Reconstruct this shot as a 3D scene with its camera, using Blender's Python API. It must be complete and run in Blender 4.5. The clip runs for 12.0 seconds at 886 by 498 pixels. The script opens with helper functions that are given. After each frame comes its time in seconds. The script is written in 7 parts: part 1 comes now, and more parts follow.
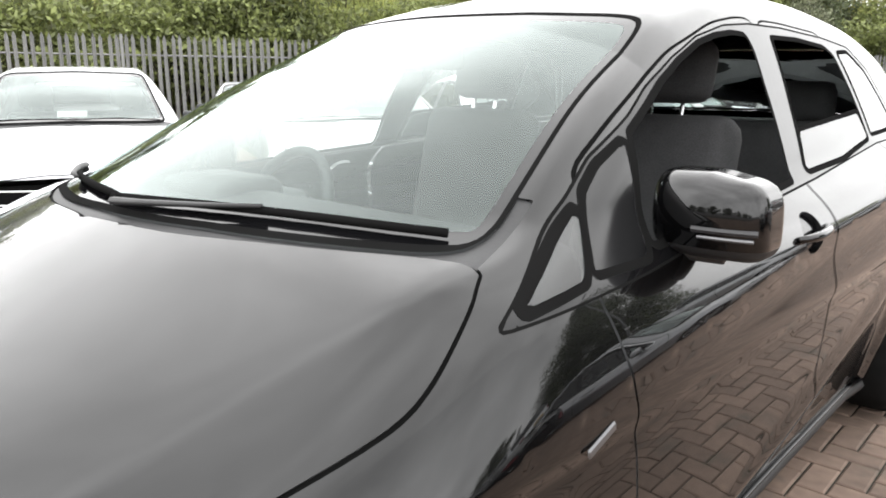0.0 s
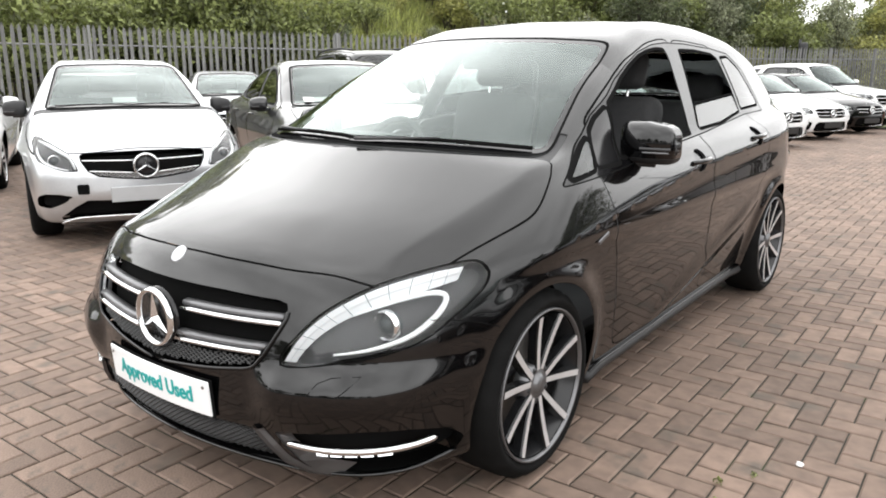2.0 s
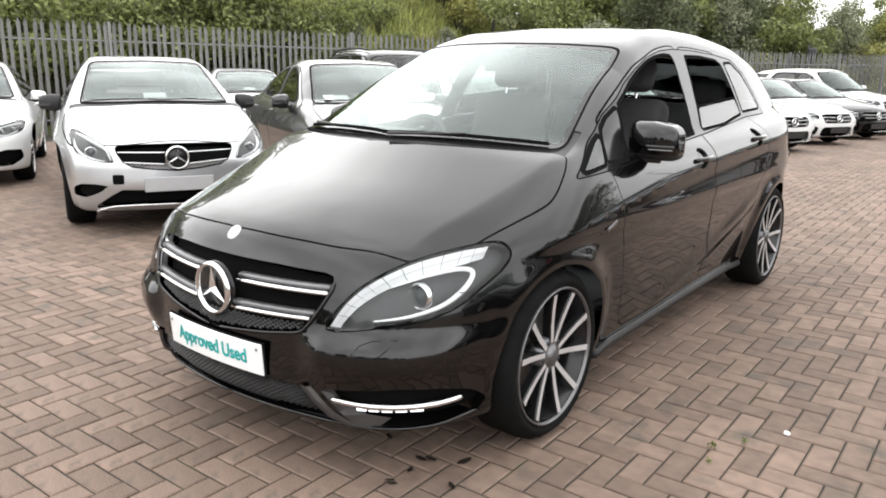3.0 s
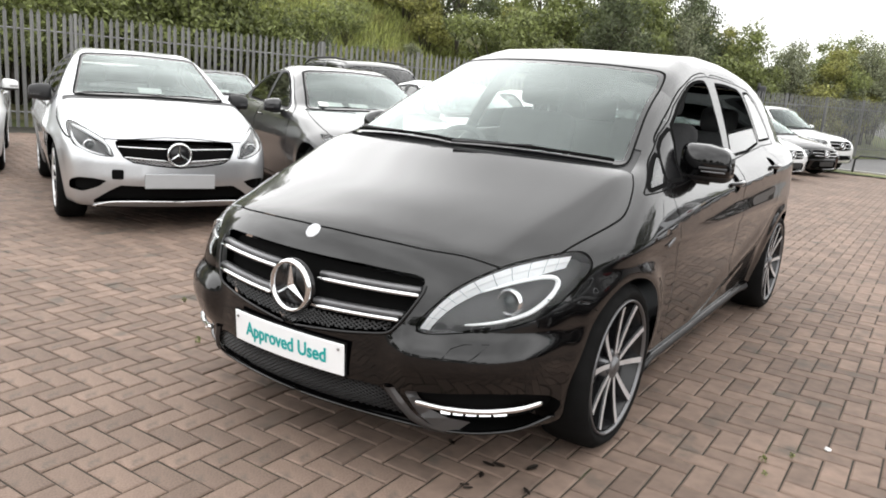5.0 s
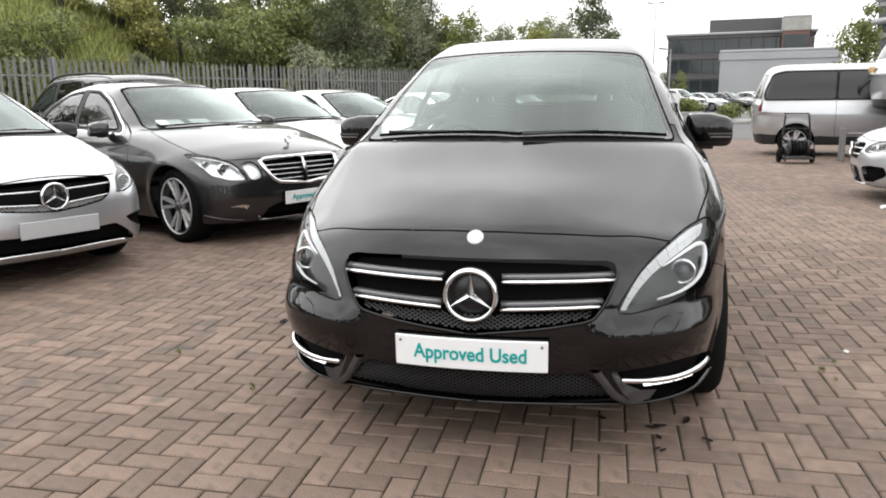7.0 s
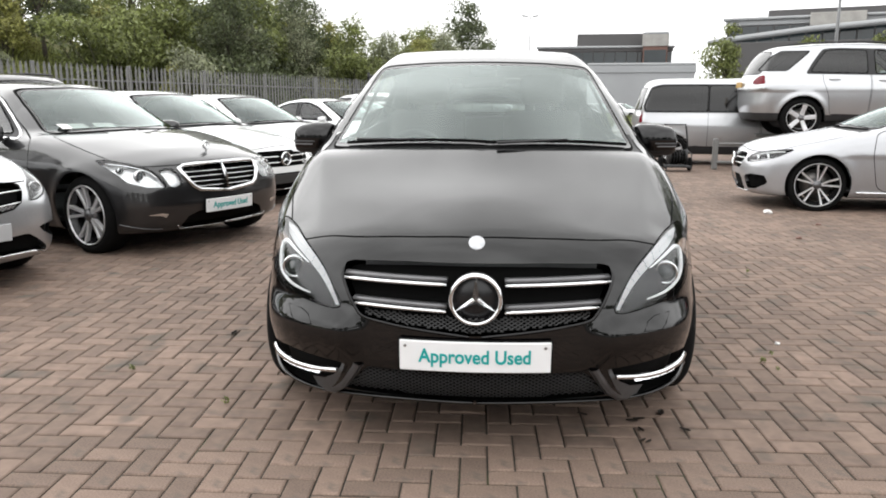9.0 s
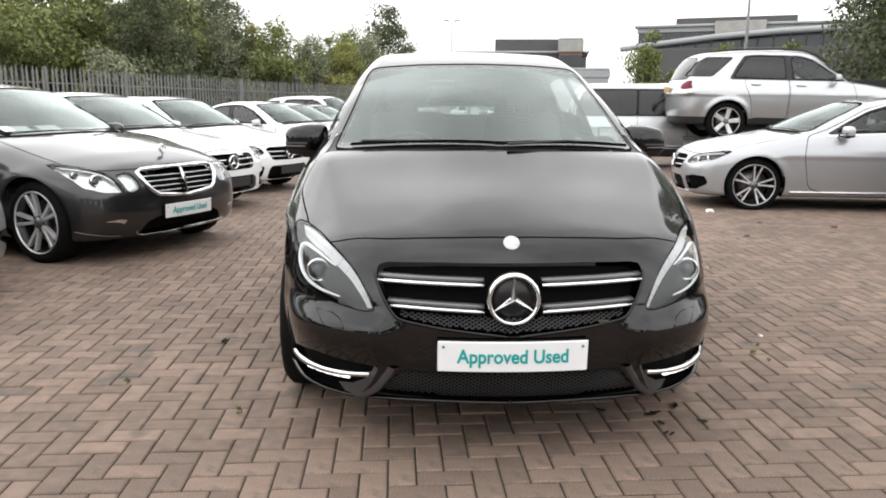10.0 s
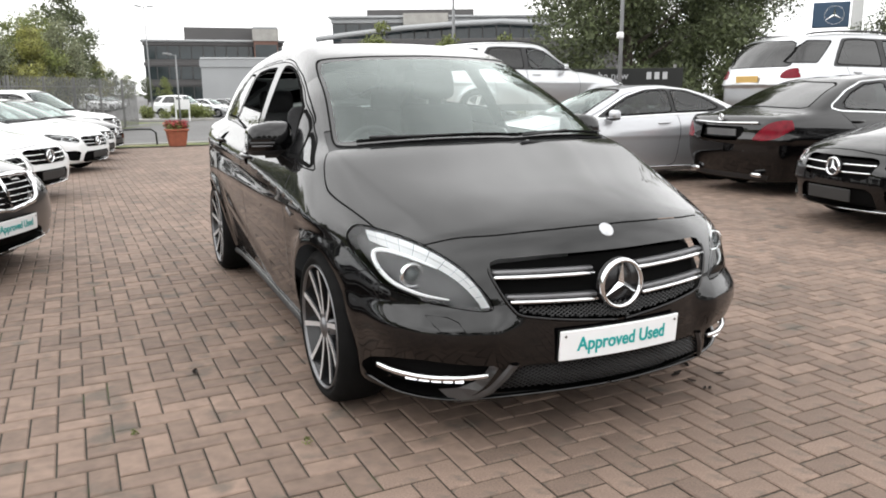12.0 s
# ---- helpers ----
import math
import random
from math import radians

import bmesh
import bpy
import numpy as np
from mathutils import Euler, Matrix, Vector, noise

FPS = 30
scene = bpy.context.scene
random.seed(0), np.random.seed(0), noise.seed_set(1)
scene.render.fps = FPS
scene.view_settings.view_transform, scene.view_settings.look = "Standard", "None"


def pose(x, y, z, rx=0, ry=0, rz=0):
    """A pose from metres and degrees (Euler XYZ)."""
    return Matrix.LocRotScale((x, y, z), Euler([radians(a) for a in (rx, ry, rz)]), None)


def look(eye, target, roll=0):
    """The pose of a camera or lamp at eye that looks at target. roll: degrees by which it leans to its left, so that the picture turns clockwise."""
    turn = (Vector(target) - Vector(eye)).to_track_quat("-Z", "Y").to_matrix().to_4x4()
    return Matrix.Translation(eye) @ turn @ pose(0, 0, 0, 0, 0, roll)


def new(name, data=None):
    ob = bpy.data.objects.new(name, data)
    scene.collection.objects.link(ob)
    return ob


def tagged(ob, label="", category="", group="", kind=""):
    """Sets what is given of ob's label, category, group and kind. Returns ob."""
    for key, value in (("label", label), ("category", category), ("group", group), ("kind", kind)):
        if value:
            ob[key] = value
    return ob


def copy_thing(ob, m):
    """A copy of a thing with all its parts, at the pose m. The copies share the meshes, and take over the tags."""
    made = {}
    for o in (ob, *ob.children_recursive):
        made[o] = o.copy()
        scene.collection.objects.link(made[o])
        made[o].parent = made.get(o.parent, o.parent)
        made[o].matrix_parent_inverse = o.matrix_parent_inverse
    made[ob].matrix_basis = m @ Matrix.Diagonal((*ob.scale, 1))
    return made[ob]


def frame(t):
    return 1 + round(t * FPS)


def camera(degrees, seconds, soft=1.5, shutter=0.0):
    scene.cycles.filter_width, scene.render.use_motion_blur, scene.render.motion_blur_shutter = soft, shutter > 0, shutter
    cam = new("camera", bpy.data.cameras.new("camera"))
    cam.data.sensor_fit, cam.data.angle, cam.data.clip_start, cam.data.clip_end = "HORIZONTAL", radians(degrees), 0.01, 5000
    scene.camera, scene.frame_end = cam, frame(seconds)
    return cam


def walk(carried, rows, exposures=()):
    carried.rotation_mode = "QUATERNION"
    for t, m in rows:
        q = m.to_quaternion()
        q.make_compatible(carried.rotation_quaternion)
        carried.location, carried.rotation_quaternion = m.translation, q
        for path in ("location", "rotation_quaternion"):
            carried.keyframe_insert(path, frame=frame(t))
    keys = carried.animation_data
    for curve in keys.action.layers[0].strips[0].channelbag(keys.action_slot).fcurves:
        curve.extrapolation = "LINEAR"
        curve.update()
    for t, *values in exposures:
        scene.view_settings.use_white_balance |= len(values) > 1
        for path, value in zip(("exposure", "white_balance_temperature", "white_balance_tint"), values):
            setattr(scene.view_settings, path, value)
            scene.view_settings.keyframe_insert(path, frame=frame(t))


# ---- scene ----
cam = camera(60.8, 12.0, 1.85)
PATH = [
    (0, (1.454, 0.223, 1.293), (0.126, 1.652, 0.85), -0.0),
    (0.5, (1.588, -0.173, 1.32), (0.349, 1.314, 0.818), -0.0),
    (1, (1.744, -0.578, 1.326), (0.552, 0.953, 0.841), -0.6),
    (1.5, (1.918, -0.872, 1.332), (0.744, 0.674, 0.853), -0.5),
    (2, (2.019, -1.184, 1.33), (0.833, 0.356, 0.858), 0.1),
    (2.5, (2.084, -1.376, 1.335), (0.896, 0.162, 0.862), 0.7),
    (3, (2.143, -1.456, 1.338), (0.944, 0.074, 0.866), 0.9),
    (3.2, (2.158, -1.482, 1.343), (0.961, 0.051, 0.879), 1.0),
    (4.8, (1.89, -1.655, 1.29), (0.788, -0.042, 0.862), 5.2),
    (5, (1.786, -1.762, 1.29), (0.702, -0.136, 0.866), 4.5),
    (5.5, (1.485, -1.922, 1.246), (0.499, -0.232, 0.828), 4.0),
    (6, (1.132, -2.116, 1.251), (0.328, -0.334, 0.83), 2.0),
    (6.5, (0.796, -2.316, 1.268), (0.166, -0.464, 0.854), 0.2),
    (7, (0.457, -2.365, 1.252), (0.017, -0.458, 0.843), -0.8),
    (7.5, (0.22, -2.422, 1.269), (-0.024, -0.481, 0.852), -0.5),
    (7.7, (0.137, -2.446, 1.278), (-0.07, -0.5, 0.865), -1.1),
    (9.5, (-0.036, -2.47, 1.253), (-0.096, -0.509, 0.867), 1.0),
    (10, (-0.353, -2.468, 1.247), (-0.266, -0.507, 0.865), 0.4),
    (10.5, (-0.671, -2.42, 1.233), (-0.44, -0.472, 0.841), 2.0),
    (11, (-1.017, -2.333, 1.25), (-0.607, -0.417, 0.847), 1.0),
    (11.5, (-1.362, -2.249, 1.255), (-0.753, -0.388, 0.852), 0.1),
    (12, (-1.673, -2.093, 1.262), (-0.85, -0.317, 0.854), -0.5),
]
walk(cam, [(t, look(eye, target, roll)) for t, eye, target, roll in PATH], [(0.0, 0.45), (1.0, 0.24), (2.5, 0.12), (5.0, -0.08), (6.5, -0.23), (10.0, -0.27), (12.0, -0.19)])

# light: one even overcast sky, with a weak and very wide sun behind the cloud
world = bpy.data.worlds.new("overcast_sky")
scene.world = world
world.use_nodes = True
wn = world.node_tree
wn.nodes.clear()
w_out = wn.nodes.new("ShaderNodeOutputWorld")
w_bg = wn.nodes.new("ShaderNodeBackground")
w_sky = wn.nodes.new("ShaderNodeTexSky")
w_sky.sky_type, w_sky.sun_disc = "NISHITA", False
w_sky.sun_elevation, w_sky.sun_rotation = radians(40), radians(296)
w_sky.air_density, w_sky.dust_density, w_sky.ozone_density = 1.0, 8.0, 1.0
w_bg.inputs["Strength"].default_value = 0.13
w_hsv = wn.nodes.new("ShaderNodeHueSaturation")
w_hsv.inputs["Saturation"].default_value = 0.1
w_hsv.inputs["Value"].default_value = 2.3
w_cloud = wn.nodes.new("ShaderNodeTexNoise")
w_cloud.inputs["Scale"].default_value, w_cloud.inputs["Detail"].default_value = 2.2, 5
w_map = wn.nodes.new("ShaderNodeMapRange")
w_map.inputs["From Min"].default_value, w_map.inputs["From Max"].default_value = 0.3, 0.7
w_map.inputs["To Min"].default_value, w_map.inputs["To Max"].default_value = 13.0, 25.0
w_mix = wn.nodes.new("ShaderNodeMixRGB")
w_mix.inputs["Fac"].default_value = 0.965
wn.links.new(w_sky.outputs["Color"], w_hsv.inputs["Color"])
wn.links.new(w_cloud.outputs["Fac"], w_map.inputs["Value"])
wn.links.new(w_hsv.outputs["Color"], w_mix.inputs["Color1"])
w_dir, w_dot = wn.nodes.new("ShaderNodeTexCoord"), wn.nodes.new("ShaderNodeVectorMath")
w_dot.operation, w_dot.inputs[1].default_value = "DOT_PRODUCT", (-0.69, 0.33, 0.643)
w_glow = wn.nodes.new("ShaderNodeMapRange")
w_glow.interpolation_type = "SMOOTHSTEP"
w_glow.inputs["From Min"].default_value, w_glow.inputs["From Max"].default_value = 0.55, 1.0
w_glow.inputs["To Min"].default_value, w_glow.inputs["To Max"].default_value = 1.0, 1.2
w_mul = wn.nodes.new("ShaderNodeMath")
w_mul.operation = "MULTIPLY"
wn.links.new(w_dir.outputs["Generated"], w_dot.inputs[0])
wn.links.new(w_dot.outputs["Value"], w_glow.inputs["Value"])
wn.links.new(w_map.outputs["Result"], w_mul.inputs[0])
wn.links.new(w_glow.outputs["Result"], w_mul.inputs[1])
wn.links.new(w_mul.outputs[0], w_mix.inputs["Color2"])
wn.links.new(w_mix.outputs["Color"], w_bg.inputs["Color"])
wn.links.new(w_bg.outputs["Background"], w_out.inputs["Surface"])
sun = new("sun", bpy.data.lights.new("sun", "SUN"))
sun.data.energy, sun.data.angle, sun.data.color = 0.65, radians(175), (1.0, 0.98, 0.95)
sun.matrix_world = look((-20.5, 9.8, 19), (0, 0, 0))


# ---- materials ----
def material(name, base, rough=0.5, metal=0.0, vary=0.0, scale=8.0, fine=0.0, bump=0.0, coat=0.0, island=0.0, loose=0.0, spec=0.5, dirt=None):
    """A surface: base colour, broad variation, fine grain, relief, piece-to-piece variation and optional dirt colour."""
    m = bpy.data.materials.new(name)
    m.use_nodes = True
    nt = m.node_tree
    b = nt.nodes["Principled BSDF"]
    b.inputs["Base Color"].default_value = (*base, 1)
    b.inputs["Roughness"].default_value, b.inputs["Metallic"].default_value = rough, metal
    b.inputs["Coat Weight"].default_value, b.inputs["Coat Roughness"].default_value = coat, 0.02
    b.inputs["Specular IOR Level"].default_value = spec
    co = nt.nodes.new("ShaderNodeTexCoord")
    value = None

    def times(a, node_out, lo, hi):
        r = nt.nodes.new("ShaderNodeMapRange")
        r.inputs["From Min"].default_value, r.inputs["From Max"].default_value = 0.25, 0.75
        r.inputs["To Min"].default_value, r.inputs["To Max"].default_value = lo, hi
        nt.links.new(node_out, r.inputs["Value"])
        if a is None:
            return r.outputs["Result"]
        k = nt.nodes.new("ShaderNodeMath")
        k.operation = "MULTIPLY"
        nt.links.new(a, k.inputs[0])
        nt.links.new(r.outputs["Result"], k.inputs[1])
        return k.outputs[0]

    if vary:
        n = nt.nodes.new("ShaderNodeTexNoise")
        n.inputs["Scale"].default_value, n.inputs["Detail"].default_value = scale, 4
        nt.links.new(co.outputs["Object"], n.inputs["Vector"])
        value = times(value, n.outputs["Fac"], 1 - vary, 1 + vary)
    if fine:
        n2 = nt.nodes.new("ShaderNodeTexNoise")
        n2.inputs["Scale"].default_value, n2.inputs["Detail"].default_value = scale * 22, 2
        nt.links.new(co.outputs["Object"], n2.inputs["Vector"])
        value = times(value, n2.outputs["Fac"], 1 - fine, 1 + fine)
        if bump:
            bp = nt.nodes.new("ShaderNodeBump")
            bp.inputs["Strength"].default_value, bp.inputs["Distance"].default_value = bump, 0.004
            nt.links.new(n2.outputs["Fac"], bp.inputs["Height"])
            nt.links.new(bp.outputs["Normal"], b.inputs["Normal"])
    if island:
        g = nt.nodes.new("ShaderNodeNewGeometry")
        value = times(value, g.outputs["Random Per Island"], 1 - island, 1 + island)
    if loose:
        g = nt.nodes.new("ShaderNodeObjectInfo")
        value = times(value, g.outputs["Random"], 1 - loose, 1 + loose)
    if value is not None:
        mx = nt.nodes.new("ShaderNodeVectorMath")
        mx.operation = "SCALE"
        mx.inputs[0].default_value = base
        nt.links.new(value, mx.inputs["Scale"])
        last = mx.outputs["Vector"]
        if dirt:
            dn = nt.nodes.new("ShaderNodeTexNoise")
            dn.inputs["Scale"].default_value, dn.inputs["Detail"].default_value = dirt[1], 6
            nt.links.new(co.outputs["Object"], dn.inputs["Vector"])
            dr = nt.nodes.new("ShaderNodeMapRange")
            dr.inputs["From Min"].default_value, dr.inputs["From Max"].default_value = dirt[2], dirt[2] + 0.16
            nt.links.new(dn.outputs["Fac"], dr.inputs["Value"])
            dm = nt.nodes.new("ShaderNodeMixRGB")
            dm.inputs["Color2"].default_value = (*dirt[0], 1)
            nt.links.new(dr.outputs["Result"], dm.inputs["Fac"])
            nt.links.new(last, dm.inputs["Color1"])
            last = dm.outputs["Color"]
        nt.links.new(last, b.inputs["Base Color"])
    return m


def glass(name, tint, gloss=1.0, ior=1.5, sheen=(1.0, 1.0, 1.0)):
    m = bpy.data.materials.new(name)
    m.use_nodes = True
    nt = m.node_tree
    nt.nodes.clear()
    out = nt.nodes.new("ShaderNodeOutputMaterial")
    tr, gl = nt.nodes.new("ShaderNodeBsdfTransparent"), nt.nodes.new("ShaderNodeBsdfGlossy")
    fr, mx = nt.nodes.new("ShaderNodeFresnel"), nt.nodes.new("ShaderNodeMixShader")
    k = nt.nodes.new("ShaderNodeMath")
    k.operation, k.inputs[1].default_value, k.use_clamp = "MULTIPLY", gloss, True
    fr.inputs["IOR"].default_value = ior
    tr.inputs["Color"].default_value = (*tint, 1)
    gl.inputs["Roughness"].default_value = 0.01
    gl.inputs["Color"].default_value = (*sheen, 1)
    nt.links.new(fr.outputs["Fac"], k.inputs[0])
    nt.links.new(k.outputs[0], mx.inputs["Fac"])
    nt.links.new(tr.outputs[0], mx.inputs[1])
    nt.links.new(gl.outputs[0], mx.inputs[2])
    nt.links.new(mx.outputs[0], out.inputs["Surface"])
    return m


def paint(name, base, metal=0.0, rough=0.35, coat_ior=1.54):
    m = material(name, base, rough, metal, vary=0.03, scale=3, fine=0.03 if metal else 0.0, coat=1.0, spec=0.5 if metal else 0.05)
    nt = m.node_tree
    b = nt.nodes["Principled BSDF"]
    b.inputs["Coat IOR"].default_value = coat_ior
    b.inputs["Coat Roughness"].default_value = 0.012
    co, n, bp = nt.nodes.new("ShaderNodeTexCoord"), nt.nodes.new("ShaderNodeTexNoise"), nt.nodes.new("ShaderNodeBump")
    n.inputs["Scale"].default_value, n.inputs["Detail"].default_value = 7.0, 1.0
    bp.inputs["Strength"].default_value, bp.inputs["Distance"].default_value = 0.04, 0.003
    nt.links.new(co.outputs["Object"], n.inputs["Vector"])
    nt.links.new(n.outputs["Fac"], bp.inputs["Height"])
    nt.links.new(bp.outputs["Normal"], b.inputs["Coat Normal"])
    return m


M = {}
M["black_paint"] = paint("black_paint", (0.001, 0.001, 0.0012), 0.0, 0.3, 1.51)
M["silver_paint"] = paint("silver_paint", (0.5, 0.51, 0.525), 0.8, 0.36)
M["steel_paint"] = paint("steel_paint", (0.43, 0.437, 0.455), 0.6, 0.36)
M["grey_paint"] = paint("grey_paint", (0.010, 0.010, 0.011), 0.2, 0.32, 1.46)
M["white_paint"] = paint("white_paint", (0.74, 0.75, 0.75), 0.0, 0.4)
M["plastic"] = material("black_plastic", (0.015, 0.015, 0.016), 0.55, vary=0.15, scale=6, fine=0.15, bump=0.1)
M["gap"] = material("panel_gap", (0.003, 0.003, 0.003), 0.9, spec=0.1)
M["satin"] = material("satin_silver", (0.16, 0.16, 0.165), 0.35, 0.7, vary=0.06, scale=12)
M["rubber"] = material("rubber_seal", (0.008, 0.008, 0.008), 1.0, vary=0.1, scale=9, spec=0.02)
M["sail"] = material("sail_trim", (0.006, 0.006, 0.0065), 0.18, vary=0.1, scale=6, spec=0.4)
M["tyre"] = material("tyre_rubber", (0.006, 0.006, 0.006), 0.85, vary=0.25, scale=9, fine=0.2, bump=0.15, spec=0.1)
M["chrome"] = material("chrome", (0.75, 0.76, 0.77), 0.12, 1.0, vary=0.05, scale=10)
M["alloy"] = material("machined_alloy", (0.66, 0.66, 0.67), 0.35, 0.55, vary=0.08, scale=12)
M["alloy_dark"] = material("gloss_black_alloy", (0.012, 0.012, 0.013), 0.25, 0.2, vary=0.15, scale=9)
M["disc"] = material("brake_disc", (0.2, 0.19, 0.18), 0.4, 0.9, vary=0.2, scale=14)
M["screen"] = glass("windscreen_glass", (0.74, 0.81, 0.79), 1.25, 1.52, (0.86, 0.95, 0.93))
# bumper fins: silver base colour stands in for sky reflected in gloss black
M["fin"] = material("fin_sky_sheen", (0.2, 0.2, 0.205), 0.28, 0.75, vary=0.06, scale=12)
M["border"] = material("black_glass_edge", (0.004, 0.004, 0.0045), 0.08, vary=0.1, scale=8)
M["mesh"] = material("grille_mesh_black", (0.012, 0.012, 0.0125), 0.35, vary=0.15, scale=10)
M["tint"] = glass("tinted_glass", (0.05, 0.055, 0.055), 1.3, 1.5)
M["side_glass"] = glass("side_glass", (0.6, 0.67, 0.65), 1.3, 1.5)
M["bright_house"] = material("bright_reflector", (0.75, 0.76, 0.77), 0.3, 0.6, vary=0.25, scale=25)
M["lens"] = glass("lamp_lens", (0.97, 0.98, 0.98), 0.8, 1.45)
M["lamp_white"] = material("lamp_guide", (0.9, 0.91, 0.92), 0.4, 0.0, vary=0.1, scale=38)
M["lamp_house"] = material("lamp_housing", (0.03, 0.03, 0.032), 0.5, 0.0, vary=0.35, scale=16)
M["red_lens"] = material("red_lamp_lens", (0.14, 0.004, 0.012), 0.25, 0.0, vary=0.3, scale=20, spec=0.2)
M["seat"] = material("seat_fabric", (0.05, 0.05, 0.052), 0.8, vary=0.15, scale=12, fine=0.3, bump=0.3)
M["cabin"] = material("cabin_plastic", (0.035, 0.035, 0.037), 0.6, vary=0.15, scale=9, fine=0.1, bump=0.1)
M["gloss_black"] = material("gloss_black_trim", (0.004, 0.004, 0.0045), 0.2, coat=0.7, vary=0.1, scale=5, spec=0.05)
M["plate"] = material("show_plate", (0.8, 0.81, 0.82), 0.35, vary=0.03, scale=10, coat=0.4)
M["teal"] = material("teal_lettering", (0.0, 0.33, 0.32), 0.4)
M["paper"] = material("paper", (0.75, 0.74, 0.72), 0.7, vary=0.08, scale=20)
M["led"] = material("lit_led", (0.9, 0.92, 0.95), 0.3)
M["led"].node_tree.nodes["Principled BSDF"].inputs["Emission Color"].default_value = (0.95, 0.98, 1.0, 1)
M["led"].node_tree.nodes["Principled BSDF"].inputs["Emission Strength"].default_value = 2.0
# headlight guides and band: faint emission added to brighten them behind the lens
M["guide"] = material("glowing_lamp_guide", (0.9, 0.91, 0.92), 0.4, vary=0.1, scale=38)
M["guide"].node_tree.nodes["Principled BSDF"].inputs["Emission Color"].default_value = (0.95, 0.98, 1.0, 1)
M["guide"].node_tree.nodes["Principled BSDF"].inputs["Emission Strength"].default_value = 0.12
M["badge"] = material("badge_face", (0.5, 0.51, 0.53), 0.3, 0.4, vary=0.1, scale=60)
M["amber"] = material("amber_number_plate", (0.5, 0.32, 0.1), 0.4, vary=0.05, scale=10)
M["brick"] = material("paver_brick", (0.162, 0.114, 0.088), 0.85, vary=0.18, scale=0.7, fine=0.2, bump=0.6, island=0.16, dirt=((0.085, 0.072, 0.058), 5.0, 0.57))
M["brick_loose"] = material("paver_brick_near", (0.162, 0.114, 0.088), 0.85, vary=0.18, scale=6, fine=0.24, bump=0.6, loose=0.16, dirt=((0.085, 0.072, 0.058), 9.0, 0.57))
M["sand"] = material("joint_sand", (0.03, 0.027, 0.02), 0.95, vary=0.3, scale=3, fine=0.3, bump=0.4, dirt=((0.05, 0.07, 0.02), 2.5, 0.58))
M["asphalt"] = material("asphalt", (0.12, 0.118, 0.116), 0.9, vary=0.15, scale=0.4, fine=0.25, bump=0.4)
M["grass"] = material("grass_ground", (0.095, 0.115, 0.034), 0.9, vary=0.5, scale=0.6, fine=0.4, bump=0.5, dirt=((0.2, 0.18, 0.09), 0.9, 0.52))
M["earth"] = material("bare_earth", (0.11, 0.09, 0.06), 0.95, vary=0.3, scale=1.5, fine=0.3, bump=0.5)
M["galv"] = material("galvanised_steel", (0.21, 0.21, 0.205), 0.55, 0.5, vary=0.18, scale=2.0, fine=0.12, loose=0.1)
M["bark"] = material("bark", (0.06, 0.05, 0.038), 0.9, vary=0.3, scale=6, fine=0.3, bump=0.6)
for key, col in (("leaf_green", (0.165, 0.19, 0.062)), ("leaf_dark", (0.09, 0.108, 0.05)), ("leaf_yellow", (0.25, 0.25, 0.075)), ("leaf_grey", (0.21, 0.225, 0.14)), ("blade", (0.23, 0.25, 0.075))):
    M[key] = material(key, col, 0.6, vary=0.25, scale=0.8, island=0.45)
    nt = M[key].node_tree
    thin, both = nt.nodes.new("ShaderNodeBsdfTranslucent"), nt.nodes.new("ShaderNodeMixShader")
    base_link = nt.nodes["Principled BSDF"].inputs["Base Color"].links[0].from_socket
    nt.links.new(base_link, thin.inputs["Color"])
    nt.links.new(nt.nodes["Principled BSDF"].outputs[0], both.inputs[1])
    nt.links.new(thin.outputs[0], both.inputs[2])
    both.inputs["Fac"].default_value = 0.3
    nt.links.new(both.outputs[0], nt.nodes["Material Output"].inputs["Surface"])
M["concrete"] = material("concrete", (0.33, 0.32, 0.3), 0.9, vary=0.15, scale=1.2, fine=0.15, bump=0.3)
M["cladding"] = material("grey_cladding", (0.31, 0.318, 0.325), 0.6, 0.1, vary=0.08, scale=0.2)
M["dark_clad"] = material("dark_cladding", (0.075, 0.072, 0.072), 0.6, 0.1, vary=0.1, scale=0.2)
M["brown_clad"] = material("brown_cladding", (0.16, 0.085, 0.065), 0.7, vary=0.1, scale=0.3)
M["far_glass"] = material("office_glazing", (0.022, 0.03, 0.033), 0.08, 0.0, vary=0.6, scale=0.25, spec=0.6)
M["terracotta"] = material("terracotta_plastic", (0.28, 0.085, 0.045), 0.7, vary=0.15, scale=6)
M["petal"] = material("red_petals", (0.3, 0.03, 0.035), 0.6, vary=0.3, scale=9, island=0.4)
M["blue_sign"] = material("blue_sign_face", (0.03, 0.07, 0.13), 0.35, vary=0.05, scale=2)
M["white_sign"] = material("white_sign_face", (0.75, 0.75, 0.75), 0.5, vary=0.04, scale=5)


# ---- shaping helpers ----
def mesh_object(name, verts, faces, mat, parent=None, label="", smooth=True, normals=None):
    me = bpy.data.meshes.new(name)
    me.from_pydata([tuple(v) for v in verts] if not isinstance(verts, np.ndarray) else verts.tolist(), [], faces if not isinstance(faces, np.ndarray) else faces.tolist())
    me.materials.append(mat)
    if smooth:
        me.polygons.foreach_set("use_smooth", [True] * len(me.polygons))
    me.update()
    if normals is not None:
        me.normals_split_custom_set_from_vertices(normals.tolist())
    ob = new(name, me)
    if parent is not None:
        ob.parent = parent
    if label:
        ob["label"] = label
    return ob


